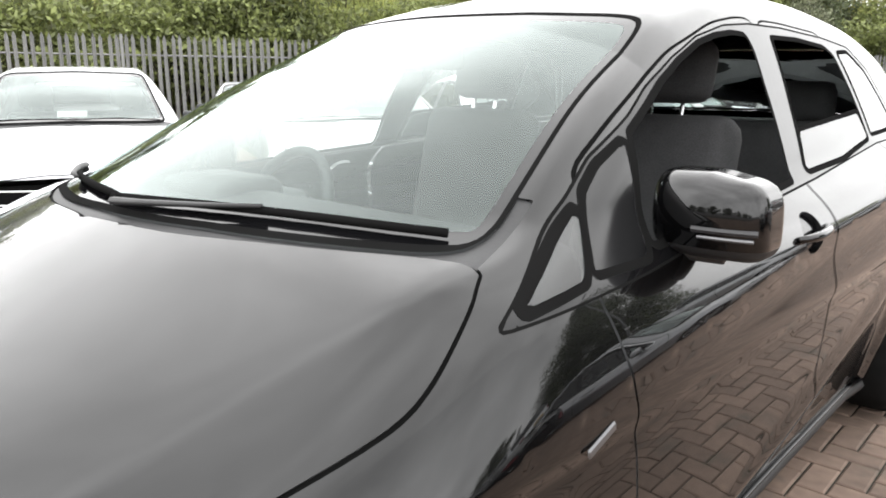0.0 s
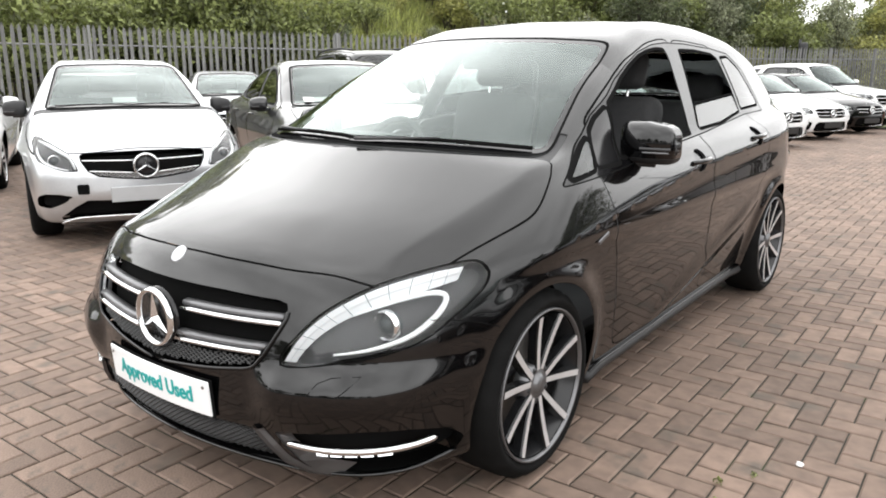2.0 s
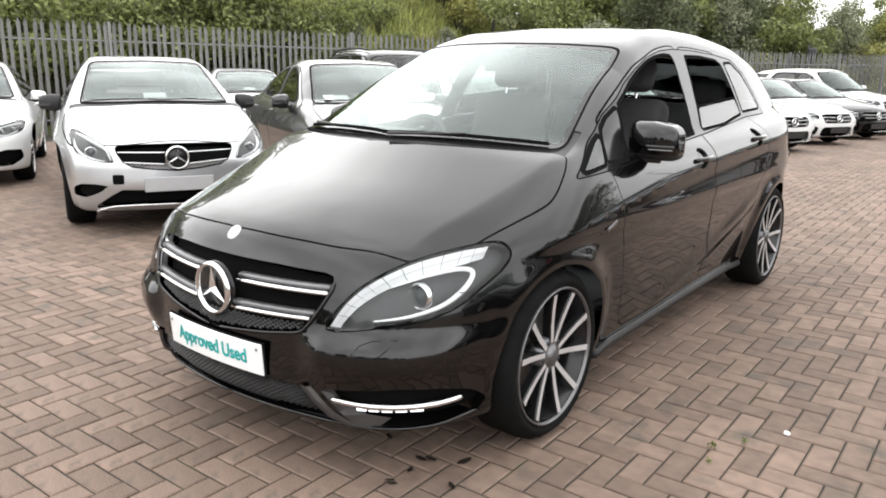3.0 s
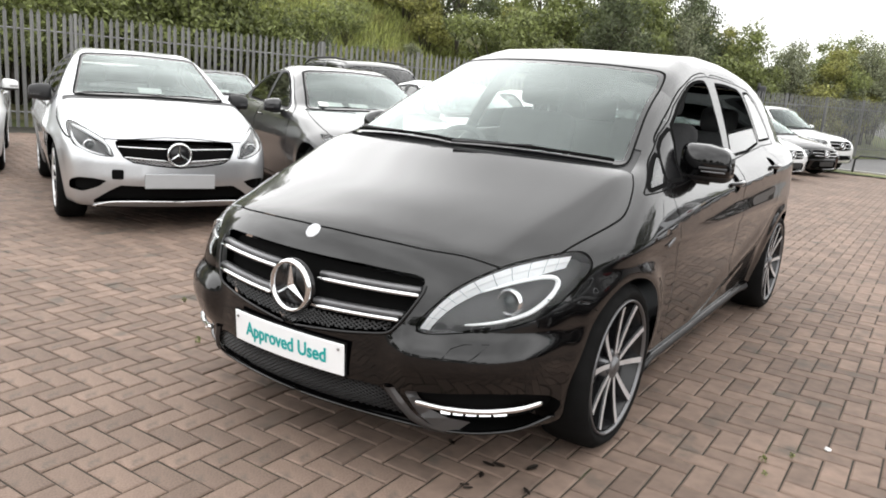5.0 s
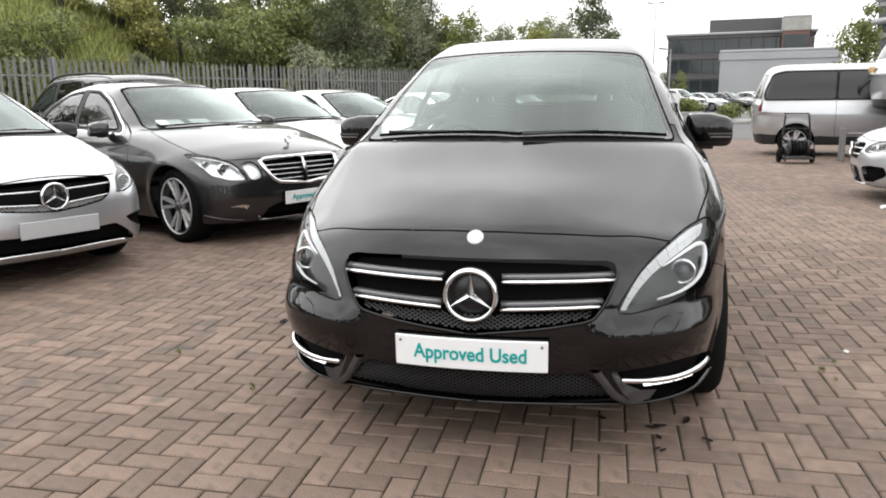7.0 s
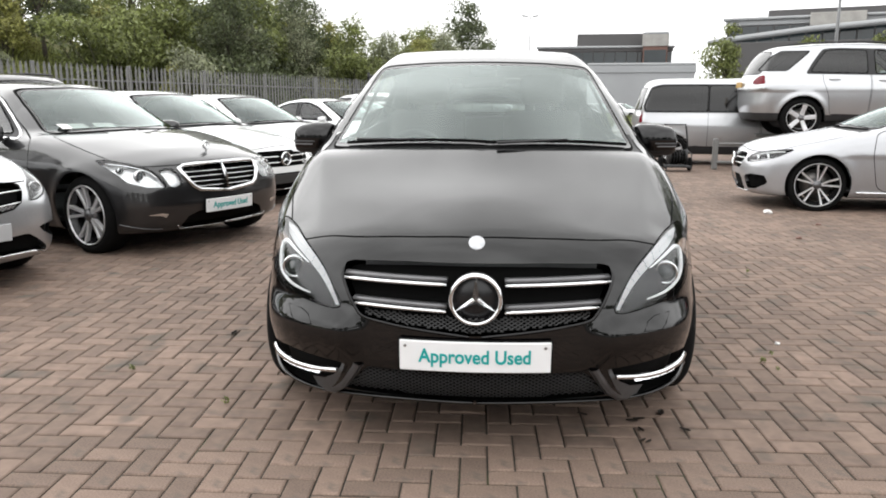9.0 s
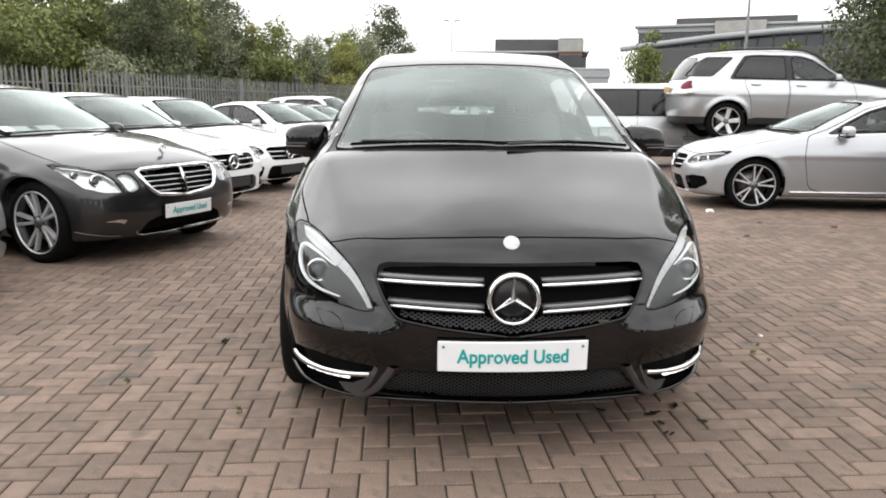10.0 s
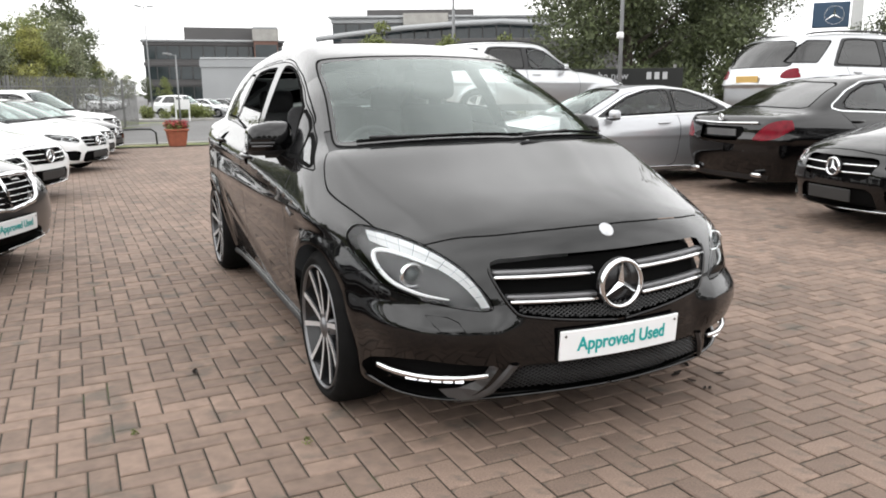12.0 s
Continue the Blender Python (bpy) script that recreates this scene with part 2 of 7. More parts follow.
def part(name, bm, mat, parent, label="", smooth=False):
    me = bpy.data.meshes.new(name)
    bm.to_mesh(me)
    bm.free()
    me.materials.append(mat)
    if smooth:
        me.polygons.foreach_set("use_smooth", [True] * len(me.polygons))
    ob = new(name, me)
    if parent is not None:
        ob.parent = parent
    if label:
        ob["label"] = label
    return ob


def block(sx, sy, sz, m=None, bevel=0.0, segments=2):
    bm = bmesh.new()
    bmesh.ops.create_cube(bm, size=1)
    bmesh.ops.scale(bm, vec=(sx, sy, sz), verts=bm.verts)
    if bevel:
        bmesh.ops.bevel(bm, geom=bm.edges[:], offset=bevel, segments=segments, affect="EDGES", profile=0.5)
    if m is not None:
        bmesh.ops.transform(bm, matrix=m, verts=bm.verts)
    return bm


def merge(*bms):
    out = bms[0]
    for b in bms[1:]:
        me = bpy.data.meshes.new("tmp")
        b.to_mesh(me)
        b.free()
        out.from_mesh(me)
        bpy.data.meshes.remove(me)
    return out


def tube(points, radius, sides=8, flat=1.0, bm=None):
    """A swept bar along points; radius a number or one per point; flat squeezes it in height."""
    bm = bm or bmesh.new()
    pts = [Vector(p) for p in points]
    rings = []
    for i, p in enumerate(pts):
        d = (pts[min(i + 1, len(pts) - 1)] - pts[max(i - 1, 0)]).normalized()
        up = Vector((0, 0, 1)) if abs(d.z) < 0.95 else Vector((0, 1, 0))
        a = d.cross(up).normalized()
        b = a.cross(d)
        r = radius[i] if isinstance(radius, (list, tuple)) else radius
        rings.append([bm.verts.new(p + (a * math.cos(t) + b * math.sin(t) * flat) * r) for t in (2 * math.pi * k / sides for k in range(sides))])
    for r0, r1 in zip(rings, rings[1:]):
        for k in range(sides):
            bm.faces.new((r0[k], r0[(k + 1) % sides], r1[(k + 1) % sides], r1[k]))
    bm.faces.new(rings[0][::-1])
    bm.faces.new(rings[-1])
    return bm


def lathe(profile, n=48, caps=False):
    """Turns (x, r) pairs round the x axis."""
    v, f = [], []
    for x, r in profile:
        for k in range(n):
            a = 2 * math.pi * k / n
            v.append((x, r * math.cos(a), r * math.sin(a)))
    for i in range(len(profile) - 1):
        for k in range(n):
            k2 = (k + 1) % n
            f.append((i * n + k, i * n + k2, (i + 1) * n + k2, (i + 1) * n + k))
    if caps:
        f.append(tuple(range(n)))
        f.append(tuple(range((len(profile) - 1) * n, len(profile) * n))[::-1])
    return v, f


def curve(points, soft=0.05):
    """A smooth function through control pairs."""
    xs, ys = [p[0] for p in points], [p[1] for p in points]
    t = np.arange(xs[0] - 0.6, xs[-1] + 0.6, 0.01)
    lo, hi = (ys[1] - ys[0]) / (xs[1] - xs[0]), (ys[-1] - ys[-2]) / (xs[-1] - xs[-2])
    v = np.interp(t, xs, ys)
    v = np.where(t < xs[0], ys[0] + lo * (t - xs[0]), np.where(t > xs[-1], ys[-1] + hi * (t - xs[-1]), v))
    n = max(1, int(soft * 3 / 0.01))
    k = np.exp(-0.5 * (np.arange(-n, n + 1) * 0.01 / soft) ** 2)
    pad = np.concatenate([v[0] - (v[1] - v[0]) * np.arange(n, 0, -1), v, v[-1] + (v[-1] - v[-2]) * np.arange(1, n + 1)])
    s = np.convolve(pad, k / k.sum(), "valid")
    return lambda q: np.interp(q, t, s)


def smax(a, b, k):
    h = np.maximum(k - np.abs(a - b), 0) / k
    return np.maximum(a, b) + h * h * k / 4


def smin(a, b, k):
    return -smax(-a, -b, k)


def rounded(points, n=5):
    """A closed Catmull-Rom outline through points."""
    p = np.array(points, float)
    out = []
    for i in range(len(p)):
        a, b, c, d = p[i - 1], p[i], p[(i + 1) % len(p)], p[(i + 2) % len(p)]
        for t in np.arange(n) / n:
            out.append(0.5 * (2 * b + (c - a) * t + (2 * a - 5 * b + 4 * c - d) * t * t + (3 * b - a - 3 * c + d) * t ** 3))
    return np.array(out)


def fillet(points, r=0.03, n=4):
    """A closed outline with its corners rounded to about r."""
    p = np.array(points, float)
    p = p[np.linalg.norm(p - np.roll(p, 1, axis=0), axis=1) > 1e-6]
    out = []
    for i in range(len(p)):
        a, b, c = p[i - 1], p[i], p[(i + 1) % len(p)]
        la, lc = np.linalg.norm(a - b), np.linalg.norm(c - b)
        s, e = b + (a - b) * min(0.45, r / la), b + (c - b) * min(0.45, r / lc)
        for t in np.linspace(0, 1, n):
            out.append((1 - t) ** 2 * s + 2 * t * (1 - t) * b + t * t * e)
    return np.array(out)


def outline_distance(q, poly):
    """Signed distance of points q from a closed outline, negative within."""
    best = np.full(len(q), 1e9)
    inside = np.zeros(len(q), bool)
    for a, b in zip(poly, np.roll(poly, -1, axis=0)):
        e = b - a
        w = q - a
        t = np.clip((w @ e) / max(e @ e, 1e-12), 0, 1)
        best = np.minimum(best, ((w - t[:, None] * e) ** 2).sum(1))
        hit = ((a[1] > q[:, 1]) != (b[1] > q[:, 1]))
        if abs(e[1]) > 1e-12:
            inside ^= hit & (q[:, 0] < e[0] * (q[:, 1] - a[1]) / e[1] + a[0])
    d = np.sqrt(best)
    return np.where(inside, -d, d)


class Shell:
    """A smooth skin where field is zero, that can be divided into panels along outlines."""

    def __init__(self, field, lo, hi, step):
        self.field = field
        ax = [np.arange(a, b + step, step) for a, b in zip(lo, hi)]
        g = np.meshgrid(*ax, indexing="ij")
        v = field(*g)
        s = v < 0
        n = [len(a) - 1 for a in ax]
        corner = [(i, j, k) for i in (0, 1) for j in (0, 1) for k in (0, 1)]
        count = sum(s[i:i + n[0], j:j + n[1], k:k + n[2]].astype(np.int8) for i, j, k in corner)
        cells = np.argwhere((count > 0) & (count < 8))
        number = np.full(n, -1)
        number[tuple(cells.T)] = np.arange(len(cells))
        total, hits = np.zeros((len(cells), 3)), np.zeros(len(cells))
        for c in corner:
            for axis in range(3):
                if c[axis]:
                    continue
                d = list(c)
                d[axis] = 1
                va = v[tuple((cells + c).T)]
                vb = v[tuple((cells + d).T)]
                x = (va < 0) != (vb < 0)
                t = np.where(x, va / np.where(x, va - vb, 1), 0)
                p = np.array(c, float)[None, :] + np.eye(3)[axis][None, :] * t[:, None]
                total += p * x[:, None]
                hits += x
        self.v = np.array(lo) + (cells + total / hits[:, None]) * step
        quads = []
        for axis in range(3):
            o1, o2 = [(1, 2), (2, 0), (0, 1)][axis]
            sl_a, sl_b = [slice(1, -1)] * 3, [slice(1, -1)] * 3
            sl_a[axis], sl_b[axis] = slice(0, -1), slice(1, None)
            sa, sb = s[tuple(sl_a)], s[tuple(sl_b)]
            e = np.argwhere(sa != sb)
            flip = sa[tuple(e.T)]
            base = e.copy()
            base[:, o1] += 1
            base[:, o2] += 1
            u1, u2 = np.eye(3, dtype=int)[o1], np.eye(3, dtype=int)[o2]
            q = np.stack([number[tuple((base - m).T)] for m in (0 * u1, u1, u1 + u2, u2)], 1)
            q[~flip] = q[~flip][:, ::-1]
            quads.append(q)
        q = np.concatenate(quads)
        q = q[(q >= 0).all(1)]
        for _ in range(4):
            f, grad = self.slope(self.v)
            self.v -= grad * np.clip(f / (grad ** 2).sum(1), -step, step)[:, None]
        self.t = np.concatenate([q[:, [0, 1, 2]], q[:, [0, 2, 3]]])
        self.label = np.array(["body"] * len(self.t), dtype=object)

    def slope(self, p, h=0.0015):
        f = self.field(*p.T)
        g = np.stack([(self.field(*(p + h * u).T) - self.field(*(p - h * u).T)) / (2 * h) for u in np.eye(3)], 1)
        return f, g

    def cut(self, value, label, where=None, among=("body",)):
        """Gives the skin with value < 0 a label, splitting it along the edge."""
        pick = np.isin(self.label, among)
        if where is not None:
            pick &= where(self.v[self.t].mean(1))
        idx = np.where(pick)[0]
        if not len(idx):
            return
        used = np.unique(self.t[idx])
        val = np.full(len(self.v), 1.0)
        val[used] = value(self.v[used])
        val = np.where(np.abs(val) < 1e-7, 1e-7, val)
        tv = val[self.t[idx]]
        n_in = (tv < 0).sum(1)
        self.label[idx[n_in == 3]] = label
        new_t, new_l, new_v, drop = [], [], [], []
        start = len(self.v)
        for lone_in in (True, False):
            sel = idx[n_in == (1 if lone_in else 2)]
            if not len(sel):
                continue
            tri = self.t[sel]
            lone = np.argmax((val[tri] < 0) == lone_in, axis=1)
            r = np.arange(len(sel))
            a, b, c = tri[r, lone], tri[r, (lone + 1) % 3], tri[r, (lone + 2) % 3]
            tb, tc = val[a] / (val[a] - val[b]), val[a] / (val[a] - val[c])
            pb = self.v[a] + (self.v[b] - self.v[a]) * tb[:, None]
            pc = self.v[a] + (self.v[c] - self.v[a]) * tc[:, None]
            ib = start + np.arange(len(sel))
            ic = ib + len(sel)
            start += 2 * len(sel)
            new_v += [pb, pc]
            old = self.label[sel]
            one = np.array([label] * len(sel), dtype=object)
            new_t += [np.stack([a, ib, ic], 1), np.stack([ib, b, c], 1), np.stack([ib, c, ic], 1)]
            new_l += [one, old, old] if lone_in else [old, one, one]
            drop.append(sel)
        if drop:
            keep = np.ones(len(self.t), bool)
            keep[np.concatenate(drop)] = False
            self.v = np.concatenate([self.v] + new_v)
            self.t = np.concatenate([self.t[keep]] + new_t)
            self.label = np.concatenate([self.label[keep]] + new_l)

    def outline(self, poly, axes, bands, where=None, among=("body",)):
        """Cuts nested bands (offset, label), innermost first, round an outline seen along an axis."""
        for off, label in bands:
            self.cut(lambda p: outline_distance(p[:, axes], poly) - off, label, where, among)

    def take(self, name, label, mat, parent, text="", inset=0.0, where=None):
        """Makes a mesh of the skin with that label."""
        pick = np.isin(self.label, label if isinstance(label, tuple) else (label,))
        if where is not None:
            pick &= where(self.v[self.t].mean(1))
        tri = self.t[pick]
        if not len(tri):
            return None
        used, inv = np.unique(tri, return_inverse=True)
        p = self.v[used]
        _, g = self.slope(p)
        nrm = g / np.maximum(np.linalg.norm(g, axis=1), 1e-9)[:, None]
        return mesh_object(name, p - nrm * inset, inv.reshape(-1, 3), mat, parent, text, True, nrm)

    def take_each(self, name, label, mat, parent, text="", inset=0.0, least=1e-4):
        """Makes one mesh for each separate patch of skin with that label."""
        pick = np.where(np.isin(self.label, label if isinstance(label, tuple) else (label,)))[0]
        if not len(pick):
            return []
        tri = self.t[pick]
        key = np.unique(np.round(self.v[tri.ravel()], 5), axis=0, return_inverse=True)[1].reshape(-1, 3)
        group = np.arange(key.max() + 1)
        while True:
            low = group[key].min(1)
            nxt = group.copy()
            for k in range(3):
                np.minimum.at(nxt, key[:, k], low)
            nxt = nxt[nxt]
            if (nxt == group).all():
                break
            group = nxt
        made = []
        mark = group[key[:, 0]]
        for g in np.unique(mark):
            sel = pick[mark == g]
            p = self.v[self.t[sel]]
            if np.linalg.norm(np.cross(p[:, 1] - p[:, 0], p[:, 2] - p[:, 0]), axis=1).sum() / 2 < least:
                continue
            tmp = self.label[sel].copy()
            self.label[sel] = "_one"
            made.append(self.take(name, "_one", mat, parent, text, inset))
            self.label[sel] = tmp
        return made

    def lift(self, pts, axis, off=0.0):
        """Drops points onto the skin along an axis (0: from the sides, 1: from the front, 2: from above)."""
        out = []
        for p in pts:
            q = np.array(p, float)
            s = np.linspace(0, 1, 400)
            if axis == 0:
                line = np.stack([math.copysign(1, q[0]) * (1.1 - 0.9 * s), 0 * s + q[1], 0 * s + q[2]], 1)
            elif axis == 1:
                line = np.stack([0 * s + q[0], -0.3 + 2.6 * s, 0 * s + q[2]], 1)
            else:
                line = np.stack([0 * s + q[0], 0 * s + q[1], 2.0 - 1.8 * s], 1)
            f = self.field(*line.T)
            i = int(np.argmax(f < 0))
            k = f[i - 1] / (f[i - 1] - f[i]) if i else 0
            hit = line[i - 1] + (line[i] - line[i - 1]) * k if i else line[0]
            _, g = self.slope(hit[None])
            out.append(Vector(hit + off * g[0] / np.linalg.norm(g[0])))
        return out


def left(p):
    return p[:, 0] > 0


def right(p):
    return p[:, 0] < 0


def mirrored(points):
    """A closed outline from its half at x > 0, listed from the centre line round to the centre line."""
    p = np.array(points, float)
    return np.concatenate([p, p[::-1] * np.array([-1, 1])])


# ---- cars ----
def car_field(c):
    """The solid form of a car: a lower body with a cabin on it, nose at y = 0, heading to -y."""
    top, roof, nose, tail = curve(c["top"], 0.05), curve(c["roof"], c.get("roof_soft", 0.07)), curve(c["nose"], 0.025), curve(c["tail"], 0.04)
    crown, wide = curve(c["crown"], 0.1), curve(c["wide"], 0.15)
    W, zm, belt, L = c["W"], c["zm"], c["belt"], c["L"]
    t1, t2, gw = c["tumble"][0], c["tumble"][1], c["cabin_w"]
    a2, a8 = c["plan"]
    hubs, hz, hr = c["hubs"], c["hub_z"], c["arch"]
    bend = c.get("screen_bend", 0.55)

    def field(x, y, z):
        x = np.abs(x)
        crest = zm(y) if callable(zm) else zm
        up, dn = np.maximum(z - crest, 0), np.maximum(crest - z, 0)
        w = W + wide(y) - c.get("shoulder", 0.42) * (np.sqrt(up ** 2 + 0.0004) - 0.02) - c.get("under", 0.25) * dn ** 2 - c.get("scoop", 0.0) * np.exp(-((dn - 0.07) / 0.05) ** 2) * (dn > 0)
        if "crease" in c:
            zl, fade = c["crease"](y)
            w = w + fade * np.exp(-((z - zl) / 0.05) ** 2)
        for hy in hubs:
            r = np.sqrt((y - hy) ** 2 + (z - hz) ** 2)
            w = w + c.get("flare", 0.014) * np.exp(-((r - hr - 0.01) / 0.06) ** 2) * (z < 0.95)
        side = x - w
        px = np.minimum(x, 1.2)
        k = 1 / np.sqrt(1 + (2 * a2 * px + 8 * a8 * px ** 7) ** 2)
        front = (a2 * px ** 2 + a8 * px ** 8 + nose(z) - y) * k
        if "front_extra" in c:
            front = front + c["front_extra"](x, z) * (y < 0.9)
        b2, b8 = c.get("tail_plan", (0.18, 0.35))
        back = (y - tail(z) + b2 * px ** 2 + b8 * px ** 8) * 0.9
        hood = (z - top(y - c.get("hood_bend", 0.35) * px ** 2 * (y < 2.2)) + crown(y) * px ** 2) * 0.95
        if "hood_extra" in c:
            hood = hood - c["hood_extra"](x, y)
        low = smax(smax(side, hood, c.get("edge", 0.12)), smax(front, back, 0.02), 0.08)
        low = smax(low, c["floor"] - z, 0.05)
        h = np.maximum(z - belt, -0.3)
        cab_side = (x - (gw + c.get("cabin_taper", 0.0) * np.maximum(y - c.get("taper_from", 3.0), 0) ** 2) + t1 * h + t2 * h * np.abs(h)) * 0.92
        cab_top = (z - roof(y - bend * px ** 2 * np.clip((c["roof_mid"] - y) / 0.8, -0.5, 1)) + c.get("roof_crown", 0.06) * px ** 2) * 0.85
        cab = smax(cab_side, cab_top, c.get("roof_edge", 0.1))
        cab = smax(cab, belt - 0.25 - z, 0.05)
        return smin(low, cab, c.get("waist", 0.05))

    return field


def wheel(radius, width, rim, spokes, mats, name="wheel"):
    """A wheel round the x axis, outer face at +x: tyre with tread blocks, rim, spokes, hub cap, brake disc."""
    root = new(name)
    w = width / 2
    r, q = radius, rim
    groove = 96
    ty = [(-w * 0.8, q - 0.01), (-w, q + 0.02), (-w * 1.02, (q + r) / 2), (-w * 0.9, r - 0.018), (-w * 0.75, r - 0.004), (-w * 0.4, r), (w * 0.4, r), (w * 0.75, r - 0.004), (w * 0.9, r - 0.018), (w * 1.02, (q + r) / 2), (w, q + 0.02), (w * 0.8, q - 0.01)]
    v, f = lathe(ty, groove)
    v = [(a, b * s, d * s) for (a, b, d), s in zip(v, (1 - (0.02 if (i // groove) in (3, 4, 7, 8) and i % 4 == 0 else 0.0) for i in range(len(v))))]
    bm = bmesh.new()
    ring = [bm.verts.new(q) for q in v]
    for face4 in f:
        bm.faces.new([ring[k] for k in face4]).smooth = True
    part("tyre", bm, M["tyre"], root)
    v, f = lathe([(w * 0.9, q - 0.006), (w * 0.97, q - 0.003), (w * 1.0, q - 0.001), (w * 1.01, q + 0.002), (w * 0.98, q + 0.005), (w * 0.9, q + 0.005)], 64)
    mesh_object("rim_lip", v, f, M[mats[0]], root)
    v, f = lathe([(-w * 0.8, q - 0.01), (-w * 0.6, q - 0.03), (w * 0.3, q - 0.045), (w * 0.56, q - 0.03), (w * 0.9, q - 0.012)], 48)
    mesh_object("rim_barrel", v, f, M["alloy_dark"], root)
    v, f = lathe([(-0.02, 0.02), (-0.02, q * 0.72), (0.0, q * 0.72), (0.0, 0.02)], 40)
    mesh_object("brake_disc", v, f, M["disc"], root)
    n, twin, wide, face = spokes
    for k in range(n):
        a0 = 2 * math.pi * (k + 0.12) / n
        for s in ((-1, 1) if twin else (0,)):
            a = a0 + s * twin
            bm = bmesh.new()
            rows = []
            for i, u in enumerate((0.0, 0.35, 0.7, 1.0)):
                foot, tip = a0 + s * twin * 0.75, a0 + s * twin
                way = Vector((0.05 * math.cos(foot), 0.05 * math.sin(foot))).lerp(Vector(((q - 0.012) * math.cos(tip), (q - 0.012) * math.sin(tip))), u)
                rr, ang = way.length, math.atan2(way.y, way.x)
                hw = wide * (0.95 + 0.2 * u) * 0.5
                xf = w * (0.78 + 0.14 * (u - 0.25) ** 2 + 0.12 * u)
                c, t = Vector((0, math.cos(ang), math.sin(ang))), Vector((0, -math.sin(ang), math.cos(ang)))
                rows.append([bm.verts.new(c * rr + t * hw * e + Vector((xf + dx, 0, 0))) for e, dx in ((-1, -0.035), (-1, -0.006), (-0.8, 0), (0.8, 0), (1, -0.006), (1, -0.035))])
            for r0, r1 in zip(rows, rows[1:]):
                for j in range(5):
                    bm.faces.new((r0[j], r0[j + 1], r1[j + 1], r1[j])).material_index = 0 if j == 2 else 1
            bmesh.ops.recalc_face_normals(bm, faces=bm.faces)
            spoke = part("spoke", bm, M[face], root)
            spoke.data.materials.append(M[mats[1]])
    v, f = lathe([(w * 0.3, 0.075), (w * 0.72, 0.07), (w * 0.78, 0.05), (w * 0.78, 0.034), (w * 0.86, 0.032), (w * 0.88, 0.0)], 32)
    mesh_object("hub_cap", v, f, M["satin"], root)
    for k in range(5):
        a = 2 * math.pi * (k + 0.6) / 5
        v, f = lathe([(w * 0.6, 0.009), (w * 0.79, 0.009), (w * 0.8, 0.0)], 8)
        ob = mesh_object("wheel_bolt", v, f, M["plastic"], root)
        ob.location = (0, 0.056 * math.cos(a), 0.056 * math.sin(a))
    return root


def star_emblem(radius, parent, name="emblem"):
    """A ring with three arms, facing -y."""
    n = 40
    v, f = lathe([(0, radius), (-0.012, radius - 0.004), (-0.014, radius - 0.012), (0, radius - 0.016)], n)
    v = [(y, x, z) for x, y, z in v]
    ring = mesh_object(name, v, [q[::-1] for q in f], M["chrome"], parent)
    for k in range(3):
        a = math.pi / 2 + 2 * math.pi * k / 3
        d, t = Vector((math.cos(a), 0, math.sin(a))), Vector((-math.sin(a), 0, math.cos(a)))
        bm = bmesh.new()
        tip = bm.verts.new(d * (radius - 0.008) + Vector((0, -0.006, 0)))
        l, r = bm.verts.new(t * radius * 0.13 + d * radius * 0.075), bm.verts.new(-t * radius * 0.13 + d * radius * 0.075)
        mid, back = bm.verts.new((0, -0.018, 0)), bm.verts.new((0, 0.004, 0))
        for a3 in ((tip, l, mid), (tip, mid, r), (tip, back, l), (tip, r, back)):
            bm.faces.new(a3)
        bmesh.ops.recalc_face_normals(bm, faces=bm.faces)
        part("arm", bm, M["chrome"], ring)
    return ring


def seat(parent, x, y, z, lean=14, head=True, wide=0.5, tall=0.6, cloth="seat"):
    s = new("seat")
    s.parent = parent
    s.location = (x, y, z)
    part("cushion", block(wide, 0.52, 0.16, Matrix.Translation((0, 0, 0.0)), 0.05, 3), M[cloth], s, smooth=True)
    m = Matrix.Translation((0, 0.27, 0.05)) @ Matrix.Rotation(radians(-lean), 4, "X")
    part("backrest", block(wide * 0.96, 0.14, tall, m @ Matrix.Translation((0, 0, tall / 2)), 0.06, 3), M[cloth], s, smooth=True)
    if head:
        part("headrest", block(0.27, 0.1, 0.19, m @ Matrix.Translation((0, -0.01, tall + 0.13)), 0.045, 3), M[cloth], s, smooth=True)
        part("headrest_post", tube([m @ Vector((-0.05, 0, tall - 0.02)), m @ Vector((-0.05, 0, tall + 0.08))], 0.007, 6), M["chrome"], s)
        part("headrest_post", tube([m @ Vector((0.05, 0, tall - 0.02)), m @ Vector((0.05, 0, tall + 0.08))], 0.007, 6), M["chrome"], s)
    return s


def steering_wheel(parent, x, y, z, lean=25):
    m = Matrix.Translation((x, y, z)) @ Matrix.Rotation(radians(-lean), 4, "X")
    pts = [m @ Vector((0.18 * math.cos(a), 0, 0.18 * math.sin(a))) for a in (2 * math.pi * k / 28 for k in range(29))]
    bm = tube(pts, 0.016, 8)
    for a in (0, math.pi, -math.pi / 2):
        tube([m @ Vector((0.05 * math.cos(a), 0, 0.05 * math.sin(a))), m @ Vector((0.18 * math.cos(a), 0, 0.18 * math.sin(a)))], 0.018, 6, bm=bm)
    bm = merge(bm, block(0.16, 0.06, 0.13, m, 0.03, 2))
    part("steering_wheel", bm, M["cabin"], parent, smooth=True)


